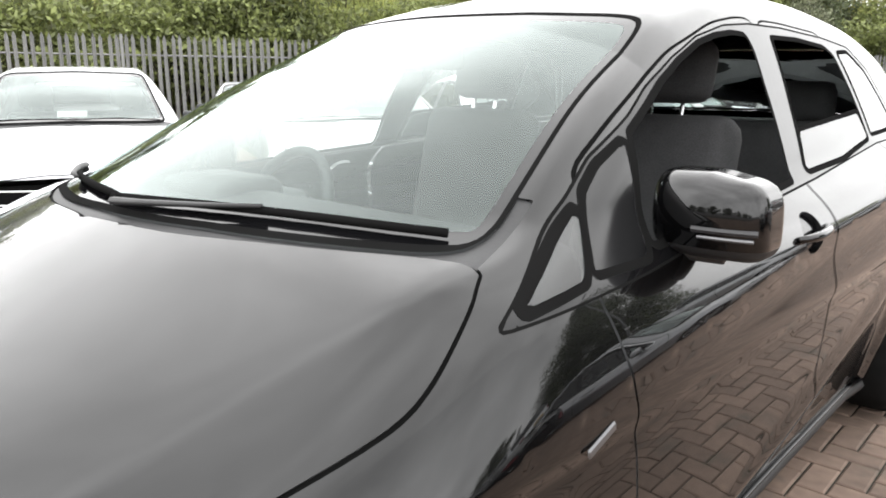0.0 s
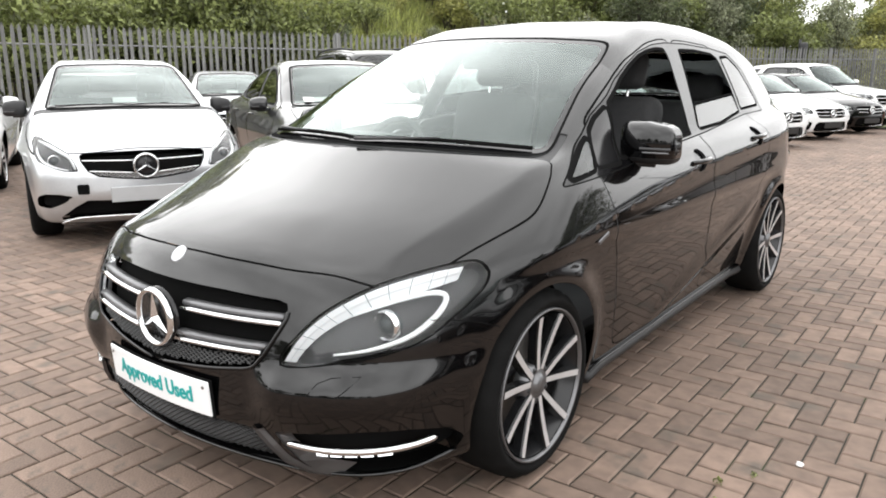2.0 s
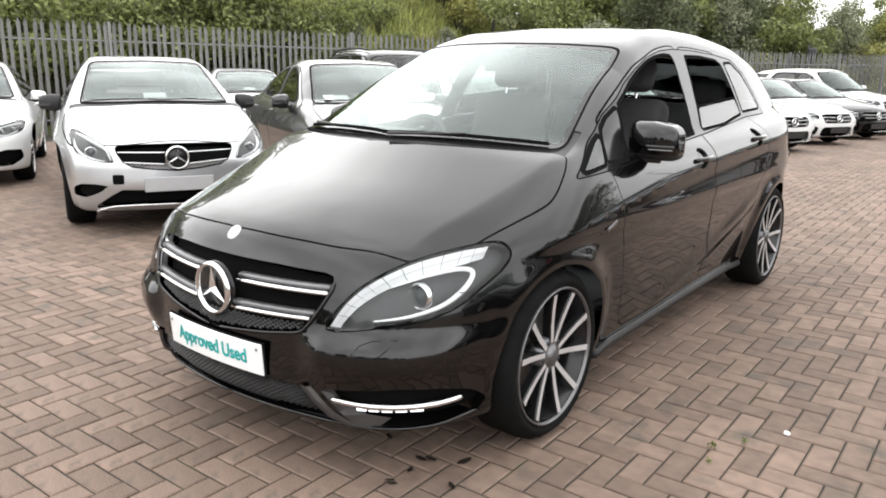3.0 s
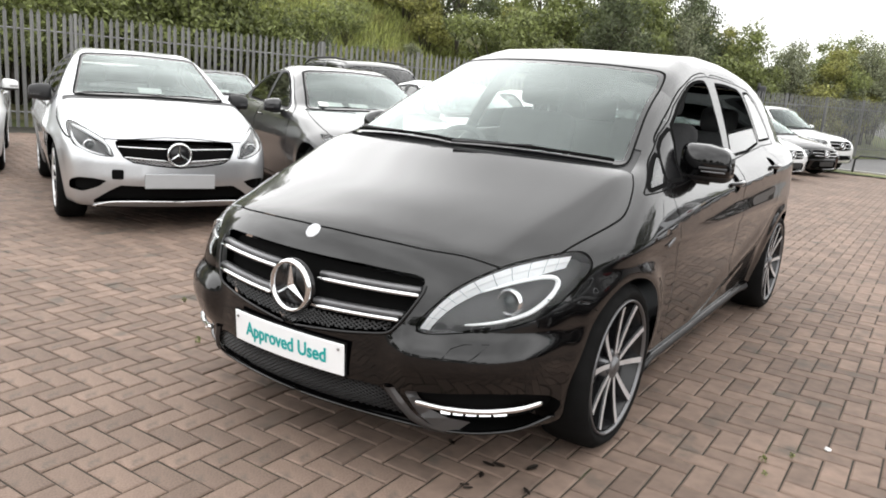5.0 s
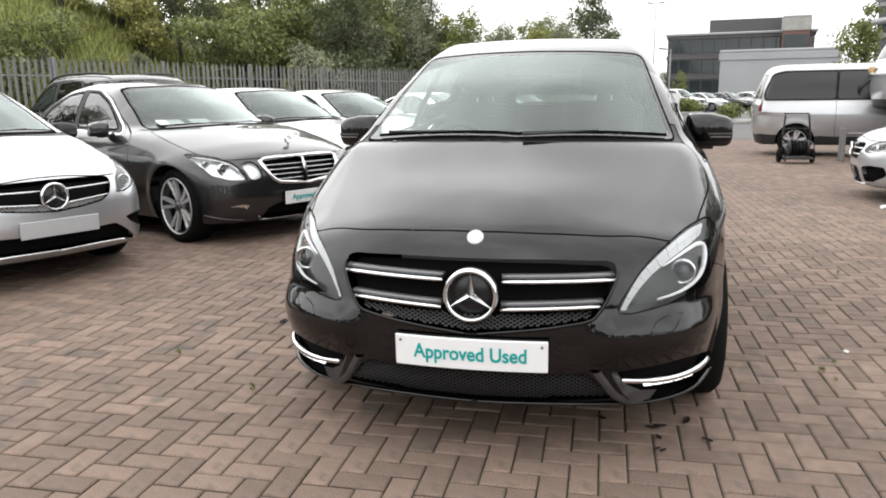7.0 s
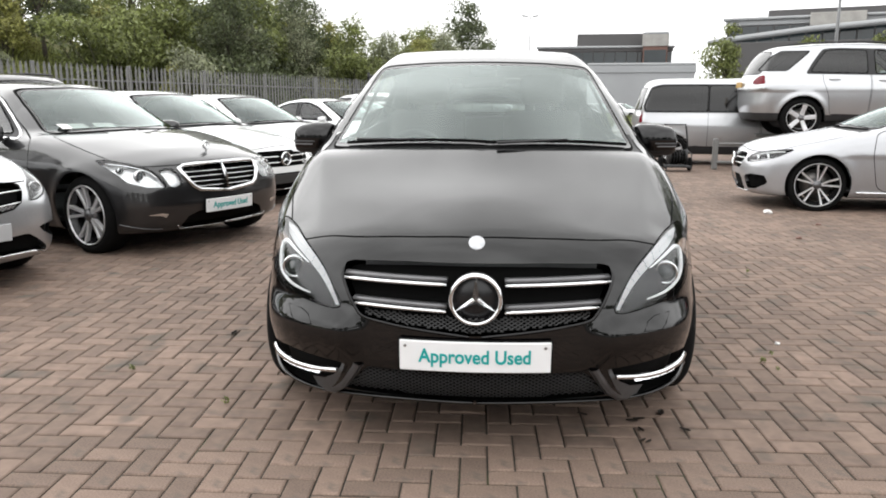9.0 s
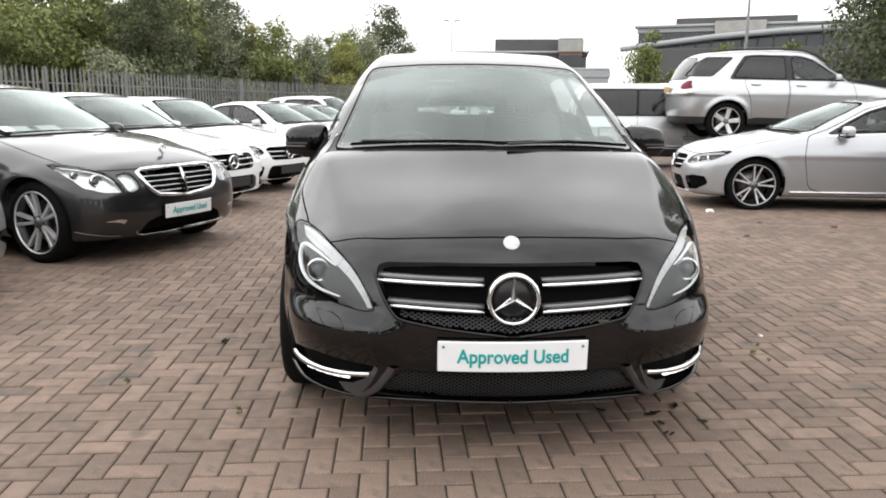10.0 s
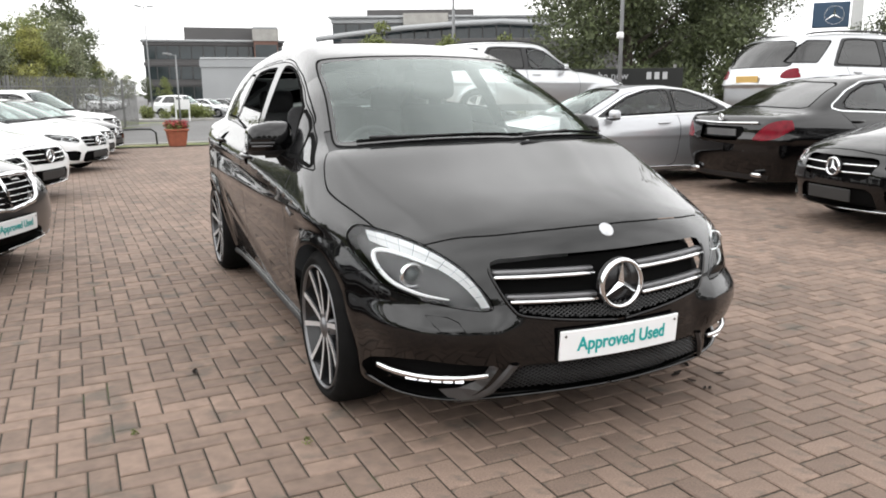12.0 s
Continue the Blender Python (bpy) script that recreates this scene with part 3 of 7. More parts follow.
def cabin(parent, c, cloth="seat"):
    """Floor tub, dashboard, seats and steering wheel inside a car."""
    x = c["W"] - 0.12
    y0, y1, zb = c["dash"], c["bench"], c["belt"]
    part("floor_tub", block(2 * x, y1 - y0 + 0.9, 0.06, Matrix.Translation((0, (y0 + y1) / 2 + 0.2, c["seat_z"] - 0.2)), 0.02, 1), M["cabin"], parent)
    part("dashboard", merge(block(2 * x - 0.06, 0.52, 0.16, Matrix.Translation((0, y0 + 0.12, zb - 0.09)) @ Matrix.Rotation(radians(6), 4, "X"), 0.06, 3), block(2 * x - 0.1, 0.2, 0.3, Matrix.Translation((0, y0 + 0.28, zb - 0.27)), 0.05, 2), block(0.3, 0.22, 0.1, Matrix.Translation((-0.36, y0 + 0.3, zb - 0.01)), 0.04, 3)), M["cabin"], parent, smooth=True)
    steering_wheel(parent, -0.36, y0 + 0.5, zb - 0.08)
    for s in (-0.36, 0.36):
        seat(parent, s, y0 + 0.98, c["seat_z"], cloth=cloth, tall=c.get("seat_tall", 0.6))
    b = seat(parent, 0, y1, c["seat_z"] + 0.02, head=False, wide=2 * x - 0.25, tall=0.52, cloth=cloth)
    b.name = "rear_bench"
    for s in (-0.42, 0.42):
        part("headrest", block(0.24, 0.09, 0.16, Matrix.Translation((s, 0.45, 0.63)), 0.04, 2), M[cloth], b, smooth=True)


def wing_mirror(parent, x, y, z, side, mat, size=1.0):
    """A door mirror on its arm."""
    f = lambda X, Y, Z: smax(smax(np.abs(X) - 0.108 + 0.8 * (Z + 0.03) ** 2 * (X > 0), np.abs(Z + 0.004) - 0.08 + 0.2 * np.clip(X, 0, 1) * (Z > 0), 0.04), smax(Y - 0.05, -Y - 0.095 + 2.0 * X ** 2 + 4.0 * Z ** 2, 0.03), 0.035)
    s = Shell(f, (-0.16, -0.14, -0.13), (0.16, 0.1, 0.13), 0.01)
    s.cut(lambda p: p[:, 2] + 0.058, "lower")
    s.cut(lambda p: 0.038 - p[:, 1], "face")
    root = new("wing_mirror")
    root.parent = parent
    root.location = (side * x, y, z)
    root.scale = (side * size, size, size)
    shell = s.take("mirror_shell", "body", mat, root)
    s.take("mirror_base", "lower", M["plastic"], root)
    s.take("mirror_glass", "face", M["chrome"], root, inset=0.008)
    pts = [Vector((u, -0.0895 + 2.0 * u * u - 0.002, -0.022)) for u in np.linspace(-0.01, 0.1, 8)]
    part("indicator", tube(pts, 0.006, 6), M["lamp_house"], root)
    part("indicator_lens", tube([q + Vector((0.01, 0.003, -0.014)) for q in pts[:-1]], 0.0035, 6), M["satin"], root)
    part("mirror_arm", tube([(0.02, -0.01, -0.082), (-0.06, -0.02, -0.084), (-0.1, -0.06, -0.075), (-0.13, -0.1, -0.06)], [0.024, 0.022, 0.02, 0.022], 8, 0.7), M["plastic"], root, smooth=True)
    return root


def lettering(text, size, mat, parent, m, depth=0.0008):
    cu = bpy.data.curves.new("lettering", "FONT")
    cu.offset = 0.0014
    cu.body, cu.size, cu.extrude, cu.align_x, cu.align_y = text, size, depth, "CENTER", "CENTER"
    tmp = bpy.data.objects.new("tmp_text", cu)
    scene.collection.objects.link(tmp)
    me = bpy.data.meshes.new_from_object(tmp.evaluated_get(bpy.context.evaluated_depsgraph_get()))
    bpy.data.objects.remove(tmp)
    me.materials.clear()
    me.materials.append(mat)
    ob = new("lettering", me)
    ob.parent = parent
    ob.matrix_local = m
    return ob


def bent(bm, k):
    """Bends a wide flat form round a curved bumper."""
    for x in np.linspace(-0.22, 0.22, 9):
        bmesh.ops.bisect_plane(bm, geom=bm.verts[:] + bm.edges[:] + bm.faces[:], plane_co=(x, 0, 0), plane_no=(1, 0, 0))
    for v in bm.verts:
        v.co.y += k * v.co.x ** 2
    return bm


def show_plate(parent, m, words=True, mat="plate"):
    curl = 0.25 if words else 0.0
    root = part("plate", bent(block(0.52, 0.012, 0.111, m, 0.004, 2), curl), M[mat], parent, "white show plate with teal words" if words else "")
    if words:
        part("plate_frame", bent(block(0.53, 0.01, 0.121, m @ Matrix.Translation((0, 0.004, 0)), 0.003, 1), curl), M["rubber"], root)
        words_ob = lettering("Approved Used", 0.07, M["teal"], root, m @ Matrix.Translation((0, -0.0075, 0.0)) @ Matrix.Rotation(math.pi / 2, 4, "X") @ Matrix.Diagonal((0.86, 1, 1, 1)))
        for v in words_ob.data.vertices:
            v.co.z -= curl * (0.86 * v.co.x) ** 2
        for s in (-0.24, 0.24):
            v, f = lathe([(0, 0.005), (-0.003, 0.005), (-0.004, 0.0)], 8)
            ob = mesh_object("screw", [(y, x, z) for x, y, z in v], [q[::-1] for q in f], M["disc"], root)
            ob.matrix_local = m @ Matrix.Translation((s, -0.006 + curl * s * s, 0.035))
    return root


def liners(parent, c):
    """Dark wheel housings behind the arches."""
    for hy in c["hubs"]:
        for s in (-1, 1):
            v, f = [], []
            n = 20
            for i, xx in enumerate((c["W"] - 0.13, c["W"] - 0.34)):
                for k in range(n + 1):
                    a = math.pi * (k / n * 1.1 - 0.05)
                    v.append((s * xx, hy + (c["arch"] + 0.01) * math.cos(a), c["hub_z"] + (c["arch"] + 0.01) * math.sin(a)))
            for k in range(n):
                f.append((k, k + 1, n + 2 + k, n + 1 + k))
            f.append(tuple(range(n + 1, 2 * n + 2)))
            mesh_object("wheel_housing", v, f, M["gap"], parent, smooth=False)


def handle(parent, skin, y, z, side, mat, length=0.2):
    pts = skin.lift([(side, y + length * (u - 0.5), z + 0.006 * (u - 0.5)) for u in np.linspace(0, 1, 9)], 0)
    off = [0.002, 0.015, 0.023, 0.027, 0.028, 0.027, 0.023, 0.015, 0.002]
    part("door_handle", tube([p + Vector((side * o, 0, 0)) for p, o in zip(pts, off)], [0.007, 0.010, 0.0115, 0.012, 0.012, 0.012, 0.0115, 0.010, 0.007], 8, 1.0), mat, parent, smooth=True)


def lattice(parent, skin, poly, pitch, radius, inset, mat, slope=0.6):
    """Diagonal mesh inside an outline on the front of a car."""
    lo, hi = poly.min(0), poly.max(0)
    bm = bmesh.new()
    for s in (-1, 1):
        span = (hi[1] - lo[1]) / slope
        for x0 in np.arange(lo[0] - span, hi[0] + span, pitch):
            run = []
            for u in np.linspace(0, 1, 14):
                q = np.array([x0 + (span * u if s > 0 else span * (1 - u)), lo[1] + (hi[1] - lo[1]) * u])
                if outline_distance(q[None], poly)[0] < -0.004:
                    run.append(q)
                else:
                    if len(run) > 1:
                        tube(skin.lift([(a, 0, b) for a, b in run], 1, -inset), radius, 4, bm=bm)
                    run = []
            if len(run) > 1:
                tube(skin.lift([(a, 0, b) for a, b in run], 1, -inset), radius, 4, bm=bm)
    if len(bm.verts):
        return part("grille_mesh", bm, mat, parent)
    bm.free()


def light_band(parent, skin, pairs, s, n=11):
    """A row of bright lamp cells between an upper and a lower line, leaning back to the sky."""
    up = np.array(rounded_line([p[0] for p in pairs], 8))
    dn = np.array(rounded_line([p[1] for p in pairs], 8))
    spots = np.linspace(0, len(up) - 1, n + 1)
    at = lambda line, u: np.array([np.interp(u, np.arange(len(line)), line[:, k]) for k in (0, 1)])
    for k in range(n):
        us = np.linspace(spots[k] + 0.06, spots[k + 1] - 0.06, 4)
        rows = []
        for v, depth in ((0.0, -0.010), (0.42, -0.016), (0.5, -0.022), (1.0, -0.030)):
            rows.append(skin.lift([(s * q[0], 0, q[1]) for q in ((1 - v) * at(up, u) + v * at(dn, u) for u in us)], 1, depth))
        bm = bmesh.new()
        vs = [[bm.verts.new(q) for q in r] for r in rows]
        for a, b in zip(vs, vs[1:]):
            for i in range(len(us) - 1):
                bm.faces.new((a[i], a[i + 1], b[i + 1], b[i]))
        bmesh.ops.solidify(bm, geom=bm.faces[:], thickness=0.003)
        bmesh.ops.recalc_face_normals(bm, faces=bm.faces)
        part("lamp_cell", bm, M["guide"], parent)


def build_car(name, c):
    """A whole car from its table of forms, standing at the origin with its nose at y = 0."""
    root = new(name)
    L, mid = c["L"], c["L"] / 2
    skin = Shell(car_field(c), (-c["W"] - 0.1, -0.12, 0.08), (c["W"] + 0.1, L + 0.12, c["H"] + 0.08), c["step"])
    col = M[c["paint"]]
    ahead, behind = lambda p: p[:, 1] < mid, lambda p: p[:, 1] > mid
    XZ, YZ, XY = [0, 2], [1, 2], [0, 1]
    skin.cut(lambda p: p[:, 2] - c["floor"] - 0.012, "belly")
    for hy in c["hubs"]:
        r = c["arch"]
        skin.cut(lambda p: np.sqrt((p[:, 1] - hy) ** 2 + (p[:, 2] - c["hub_z"]) ** 2) - r, "arch", lambda p: np.abs(p[:, 0]) > c["W"] - 0.32, ("body", "belly"))
    for poly, kind in c["windows"]:
        skin.outline(fillet(poly, c.get("window_round", 0.045)), YZ, [(-c.get("seal_in", 0.012), kind), (c.get("seal", 0.004), "rubber")], None)
    screen = fillet(mirrored(c["screen"]), 0.03)
    skin.outline(screen, XZ, [(-c.get("border", 0.03), "screen"), (-c.get("screen_seal", 0.014), "border"), (0.0, "rubber")], ahead)
    if "rear_screen" in c:
        skin.outline(mirrored(c["rear_screen"]), XZ, [(-0.012, "rear_screen"), (0.0, "rubber")], behind)
    if "dlo" in c:
        skin.outline(fillet(c["dlo"], c.get("dlo_round", 0.05)), YZ, [(0.0, "pillar")] + ([(0.014, "dlo_chrome")] if c.get("dlo_chrome") else [(0.004, "rubber")] if c.get("dlo_seal") else []), None)
    lamp = fillet(c["lamps"], 0.012) if c.get("sharp_lamps") else rounded(c["lamps"], 4)
    skin.outline(lamp, XZ, [(-0.0015, "lamp"), (0.0025, "gap")], lambda p: ahead(p) & left(p) & (p[:, 1] < 1.2))
    lamp_r = lamp * np.array([-1, 1])
    skin.outline(lamp_r, XZ, [(-0.0015, "lamp"), (0.0025, "gap")], lambda p: ahead(p) & right(p) & (p[:, 1] < 1.2))
    for poly in c.get("tail_lamps", []):
        for s in (1, -1):
            skin.outline(rounded(poly, 4) * np.array([s, 1]), XZ, [(0, "tail_lamp")], lambda p: (p[:, 1] > L - c.get("tail_reach", 0.35)) & (p[:, 0] * s > 0))
    for poly, kind in c["front_cuts"]:
        skin.outline(mirrored(poly), XZ, [(0.0, kind)], lambda p: ahead(p) & (p[:, 1] < 0.9))
    for poly, kind in c.get("front_pairs", []):
        for s in (1, -1):
            skin.outline(fillet(poly, 0.015) * np.array([s, 1]), XZ, [(0.0, kind)], lambda p: ahead(p) & (p[:, 0] * s > 0) & (p[:, 1] < 0.9))
    for poly, kind in c.get("rear_cuts", []):
        skin.outline(mirrored(poly), XZ, [(0.0, kind)], behind)
    for i, poly in enumerate(c["doors"]):
        skin.outline(fillet(poly, 0.06), YZ, [(-c["gap"], "door%d" % i), (c["gap"], "gap")], None)
    skin.outline(rounded(mirrored(c["hood"]), 4), XY, [(-c["gap"], "hood"), (c["gap"], "gap")], lambda p: ahead(p) & (p[:, 2] > 0.5))
    if "cowl" in c:
        skin.outline(mirrored(c["cowl"]), XY, [(0, "cowl")], lambda p: ahead(p) & (p[:, 2] > 0.8))
    for poly, kind in c.get("side_cuts", []):
        skin.outline(rounded(poly, 4), YZ, [(0, kind)], lambda p: np.abs(p[:, 0]) > 0.5, ("body",) + tuple("door%d" % i for i in range(4)))
    take = skin.take
    take("body_shell", "body", col, root)
    take("underbody", "belly", M["gap"], root)
    skin.take_each("panel_gap", "gap", M["gap"], root, inset=0.005)
    take("bonnet", "hood", col, root)
    take("cowl_panel", "cowl", M["plastic"], root, inset=0.004)
    for i in range(len(c["doors"])):
        for side, s in ((left, 1), (right, -1)):
            d = take("door", "door%d" % i, col, root, where=side)
            if d is not None:
                y, z = c["handles"][i]
                handle(d, skin, y, z, s, M[c.get("handle_mat", c["paint"])])
    take("windscreen", "screen", M["screen"], root).visible_shadow = False
    take("windscreen_border", "border", M["border"], root, "black enamelled edge of the windscreen")
    take("rear_window", "rear_screen", M[c.get("rear_mat", "tint")], root)
    for kind, mat in (("glass", "side_glass"), ("tint", "tint")):
        for pane in skin.take_each("side_window", kind, M[mat], root):
            pane.visible_shadow = False
    skin.take_each("sail_panel", "sail", M["sail"], root)
    skin.take_each("window_seal", "rubber", M["rubber"], root, inset=-0.001)
    skin.take_each("pillar_trim", "pillar", M[c.get("pillar_mat", "plastic")], root)
    skin.take_each("window_trim", "dlo_chrome", M["chrome"], root, inset=-0.002)
    for side in (left, right):
        lens = take("headlight", "lamp", M["lens"], root, where=side)
        if lens is not None:
            lens.visible_shadow = False
            take("lamp_housing", "lamp", M[c.get("house", "lamp_house")], lens, where=side, inset=c.get("lamp_depth", 0.045))
            for pts, rad, mat in c["lamp_lines"]:
                sg = 1 if side is left else -1
                run = rounded_line(pts)
                if isinstance(rad, tuple):
                    rad = [rad[0] + (rad[1] - rad[0]) * math.sin(math.pi * k / (len(run) - 1)) for k in range(len(run))]
                part("light_guide", tube(skin.lift([(sg * a, 0, b) for a, b in run], 1, -0.018), rad, 6, 1.0), M[mat], lens, smooth=True)
            if "lamp_band" in c:
                light_band(lens, skin, c["lamp_band"], 1 if side is left else -1)
            for px, pz, pr in c["projectors"]:
                sg = 1 if side is left else -1
                p = skin.lift([(sg * px, 0, pz)], 1, -0.03)[0]
                v, f = lathe([(0.0, pr), (-0.02, pr), (-0.022, pr * 0.82), (0.0, pr * 0.8)], 24)
                ring = mesh_object("projector_ring", [(b, a, d) for a, b, d in v], [q[::-1] for q in f], M["chrome"], lens)
                ring.location = p + Vector((0, 0.012, 0))
                v, f = lathe([(0.02, pr * 0.8), (-0.004, pr * 0.7), (-0.02, pr * 0.4), (-0.024, 0.0)], 20)
                ball = mesh_object("projector_lens", [(b, a, d) for a, b, d in v], [q[::-1] for q in f], M["far_glass"], lens)
                ball.location = p + Vector((0, 0.012, 0))
        take("tail_light", "tail_lamp", M["red_lens"], root, where=side)
    skin.take_each("handle_cup", "cup", M["gloss_black"], root, inset=0.012)
    skin.take_each("grille_recess", "grille", M["gap"], root, inset=c.get("grille_depth", 0.05))
    skin.take_each("lower_intake", "intake", M["gap"], root, inset=0.045)
    skin.take_each("bumper_trim", "trim", M["plastic"], root)
    skin.take_each("chrome_trim", "chrome", M["chrome"], root, inset=-0.002)
    for half, z0, z1, rad, mat, inset in c["bars"]:
        for s in ((1, -1) if half[0] > 0 else (0,)):
            xs = np.linspace(half[0], half[1], 9)
            pts = skin.lift([((s or 1) * a, 0, z0 + (z1 - z0) * (a - half[0]) / (half[1] - half[0])) for a in xs], 1, -inset)
            part("grille_bar", tube(pts, rad, 8, 0.55), M[mat], root, smooth=True)
    if "star" in c:
        z, r, off = c["star"]
        e = star_emblem(r, root)
        p = skin.lift([(0, 0, z)], 1, 0)[0]
        e.location = p + Vector((0, off, 0))
        v, f = lathe([(0, r), (0.012, r - 0.004), (0.012, 0)], 32)
        mesh_object("emblem_back", [(b, -a + 0.02, d) for a, b, d in v], f, M["alloy_dark"], e)
    if "bonnet_badge" in c:
        p = skin.lift([(0, 0, c["bonnet_badge"])], 1, 0)[0]
        _, g = skin.slope(np.array(p)[None])
        q = Vector(g[0]).to_track_quat("X", "Z").to_matrix().to_4x4()
        v, f = lathe([(-0.006, 0.029), (0.0, 0.0285), (0.0015, 0.026), (0.0015, 0.0)], 28)
        b = mesh_object("bonnet_badge", v, f, M["badge"], root)
        b.matrix_local = Matrix.Translation(p) @ q
    liners(root, c)
    cabin(root, c)
    w0 = wheel(c["wheel"][0], c["wheel"][1], c["wheel"][2], c["spokes"], c["wheel_mats"])
    w0.parent = root
    spots = [(s, hy) for hy in c["hubs"] for s in (1, -1)]
    for i, (s, hy) in enumerate(spots):
        m = Matrix.Translation((s * (c["W"] - c.get("tuck", 0.035) - c["wheel"][1] / 2), hy, c["wheel"][0])) @ Matrix.Rotation(0 if s > 0 else math.pi, 4, "Z") @ Matrix.Rotation(0.4 * i, 4, "X")
        if i == 0:
            w0.matrix_local = m
        else:
            copy_thing(w0, m)
    for s in (1, -1):
        wing_mirror(root, *c["mirror"], s, M[c.get("mirror_mat", c["paint"])], c.get("mirror_size", 1.0))
    if "plate" in c:
        y, z, words, mat = c["plate"]
        show_plate(root, Matrix.Translation((0, y, z)) @ Matrix.Rotation(radians(4), 4, "X"), words, mat)
    for s, x0, x1 in c.get("wipers", [(1, 0.02, 0.66), (1, -0.62, 0.06)]):
        wiper(root, skin, c, x0, x1)
    return root, skin


def wiper(root, skin, c, x0, x1):
    zz = c["wiper_z"]
    run = np.linspace(x0, x1, 9)
    pts = skin.lift([(a, 0, zz - (0.02 * abs(a) / 0.66) ** 1 + 0.012 * math.sin(math.pi * (a - x0) / (x1 - x0))) for a in run], 1, 0.012)
    k = c.get("wiper_size", 1.0)
    blade = part("wiper", tube(pts, 0.008 * k, 6), M["rubber"], root, smooth=True)
    arm = skin.lift([(x0 + (x1 - x0) * u, 0, zz - 0.012 + 0.022 * u) for u in (0.08, 0.2, 0.4, 0.55)], 1, 0.022)
    part("wiper_arm", tube(arm, [0.011 * k, 0.009 * k, 0.007 * k, 0.006 * k], 6, 0.7), M["plastic"], blade, smooth=True)


def rounded_line(points, n=6):
    p = np.array(points, float)
    p = np.concatenate([[2 * p[0] - p[1]], p, [2 * p[-1] - p[-2]]])
    out = []
    for i in range(1, len(p) - 2):
        a, b, c, d = p[i - 1], p[i], p[i + 1], p[i + 2]
        for t in np.arange(n) / n:
            out.append(0.5 * (2 * b + (c - a) * t + (2 * a - 5 * b + 4 * c - d) * t * t + (3 * b - a - 3 * c + d) * t ** 3))
    out.append(p[-2])
    return out


def step(u):
    u = np.clip(u, 0, 1)
    return u * u * (3 - 2 * u)


def hero_bumper(x, z):
    """A shelf under the headlights and a fuller lower bumper."""
    return -0.034 * step((x - 0.36) / 0.14) * step((0.55 - z) / 0.09) * step((z - 0.30) / 0.14) * (1 - 0.6 * step((x - 0.70) / 0.2))


def hero_crease(y):
    """A line that falls from the rear wheel arch forward to the sill."""
    return 0.25 + np.clip(y - 1.75, 0, 3) * 0.27, 0.016 * np.clip((y - 1.7) / 0.5, 0, 1) * np.clip((3.2 - y) / 0.3, 0, 1)


def hero_hood(x, y):
    """A fold that runs from inside each headlight back to the foot of the windscreen."""
    u = x - 0.55 - 0.18 * y
    return -0.20 * 0.5 * (u + np.sqrt(u * u + 0.0002)) * step((y - 0.2) / 0.25) * step((1.35 - y) / 0.3)


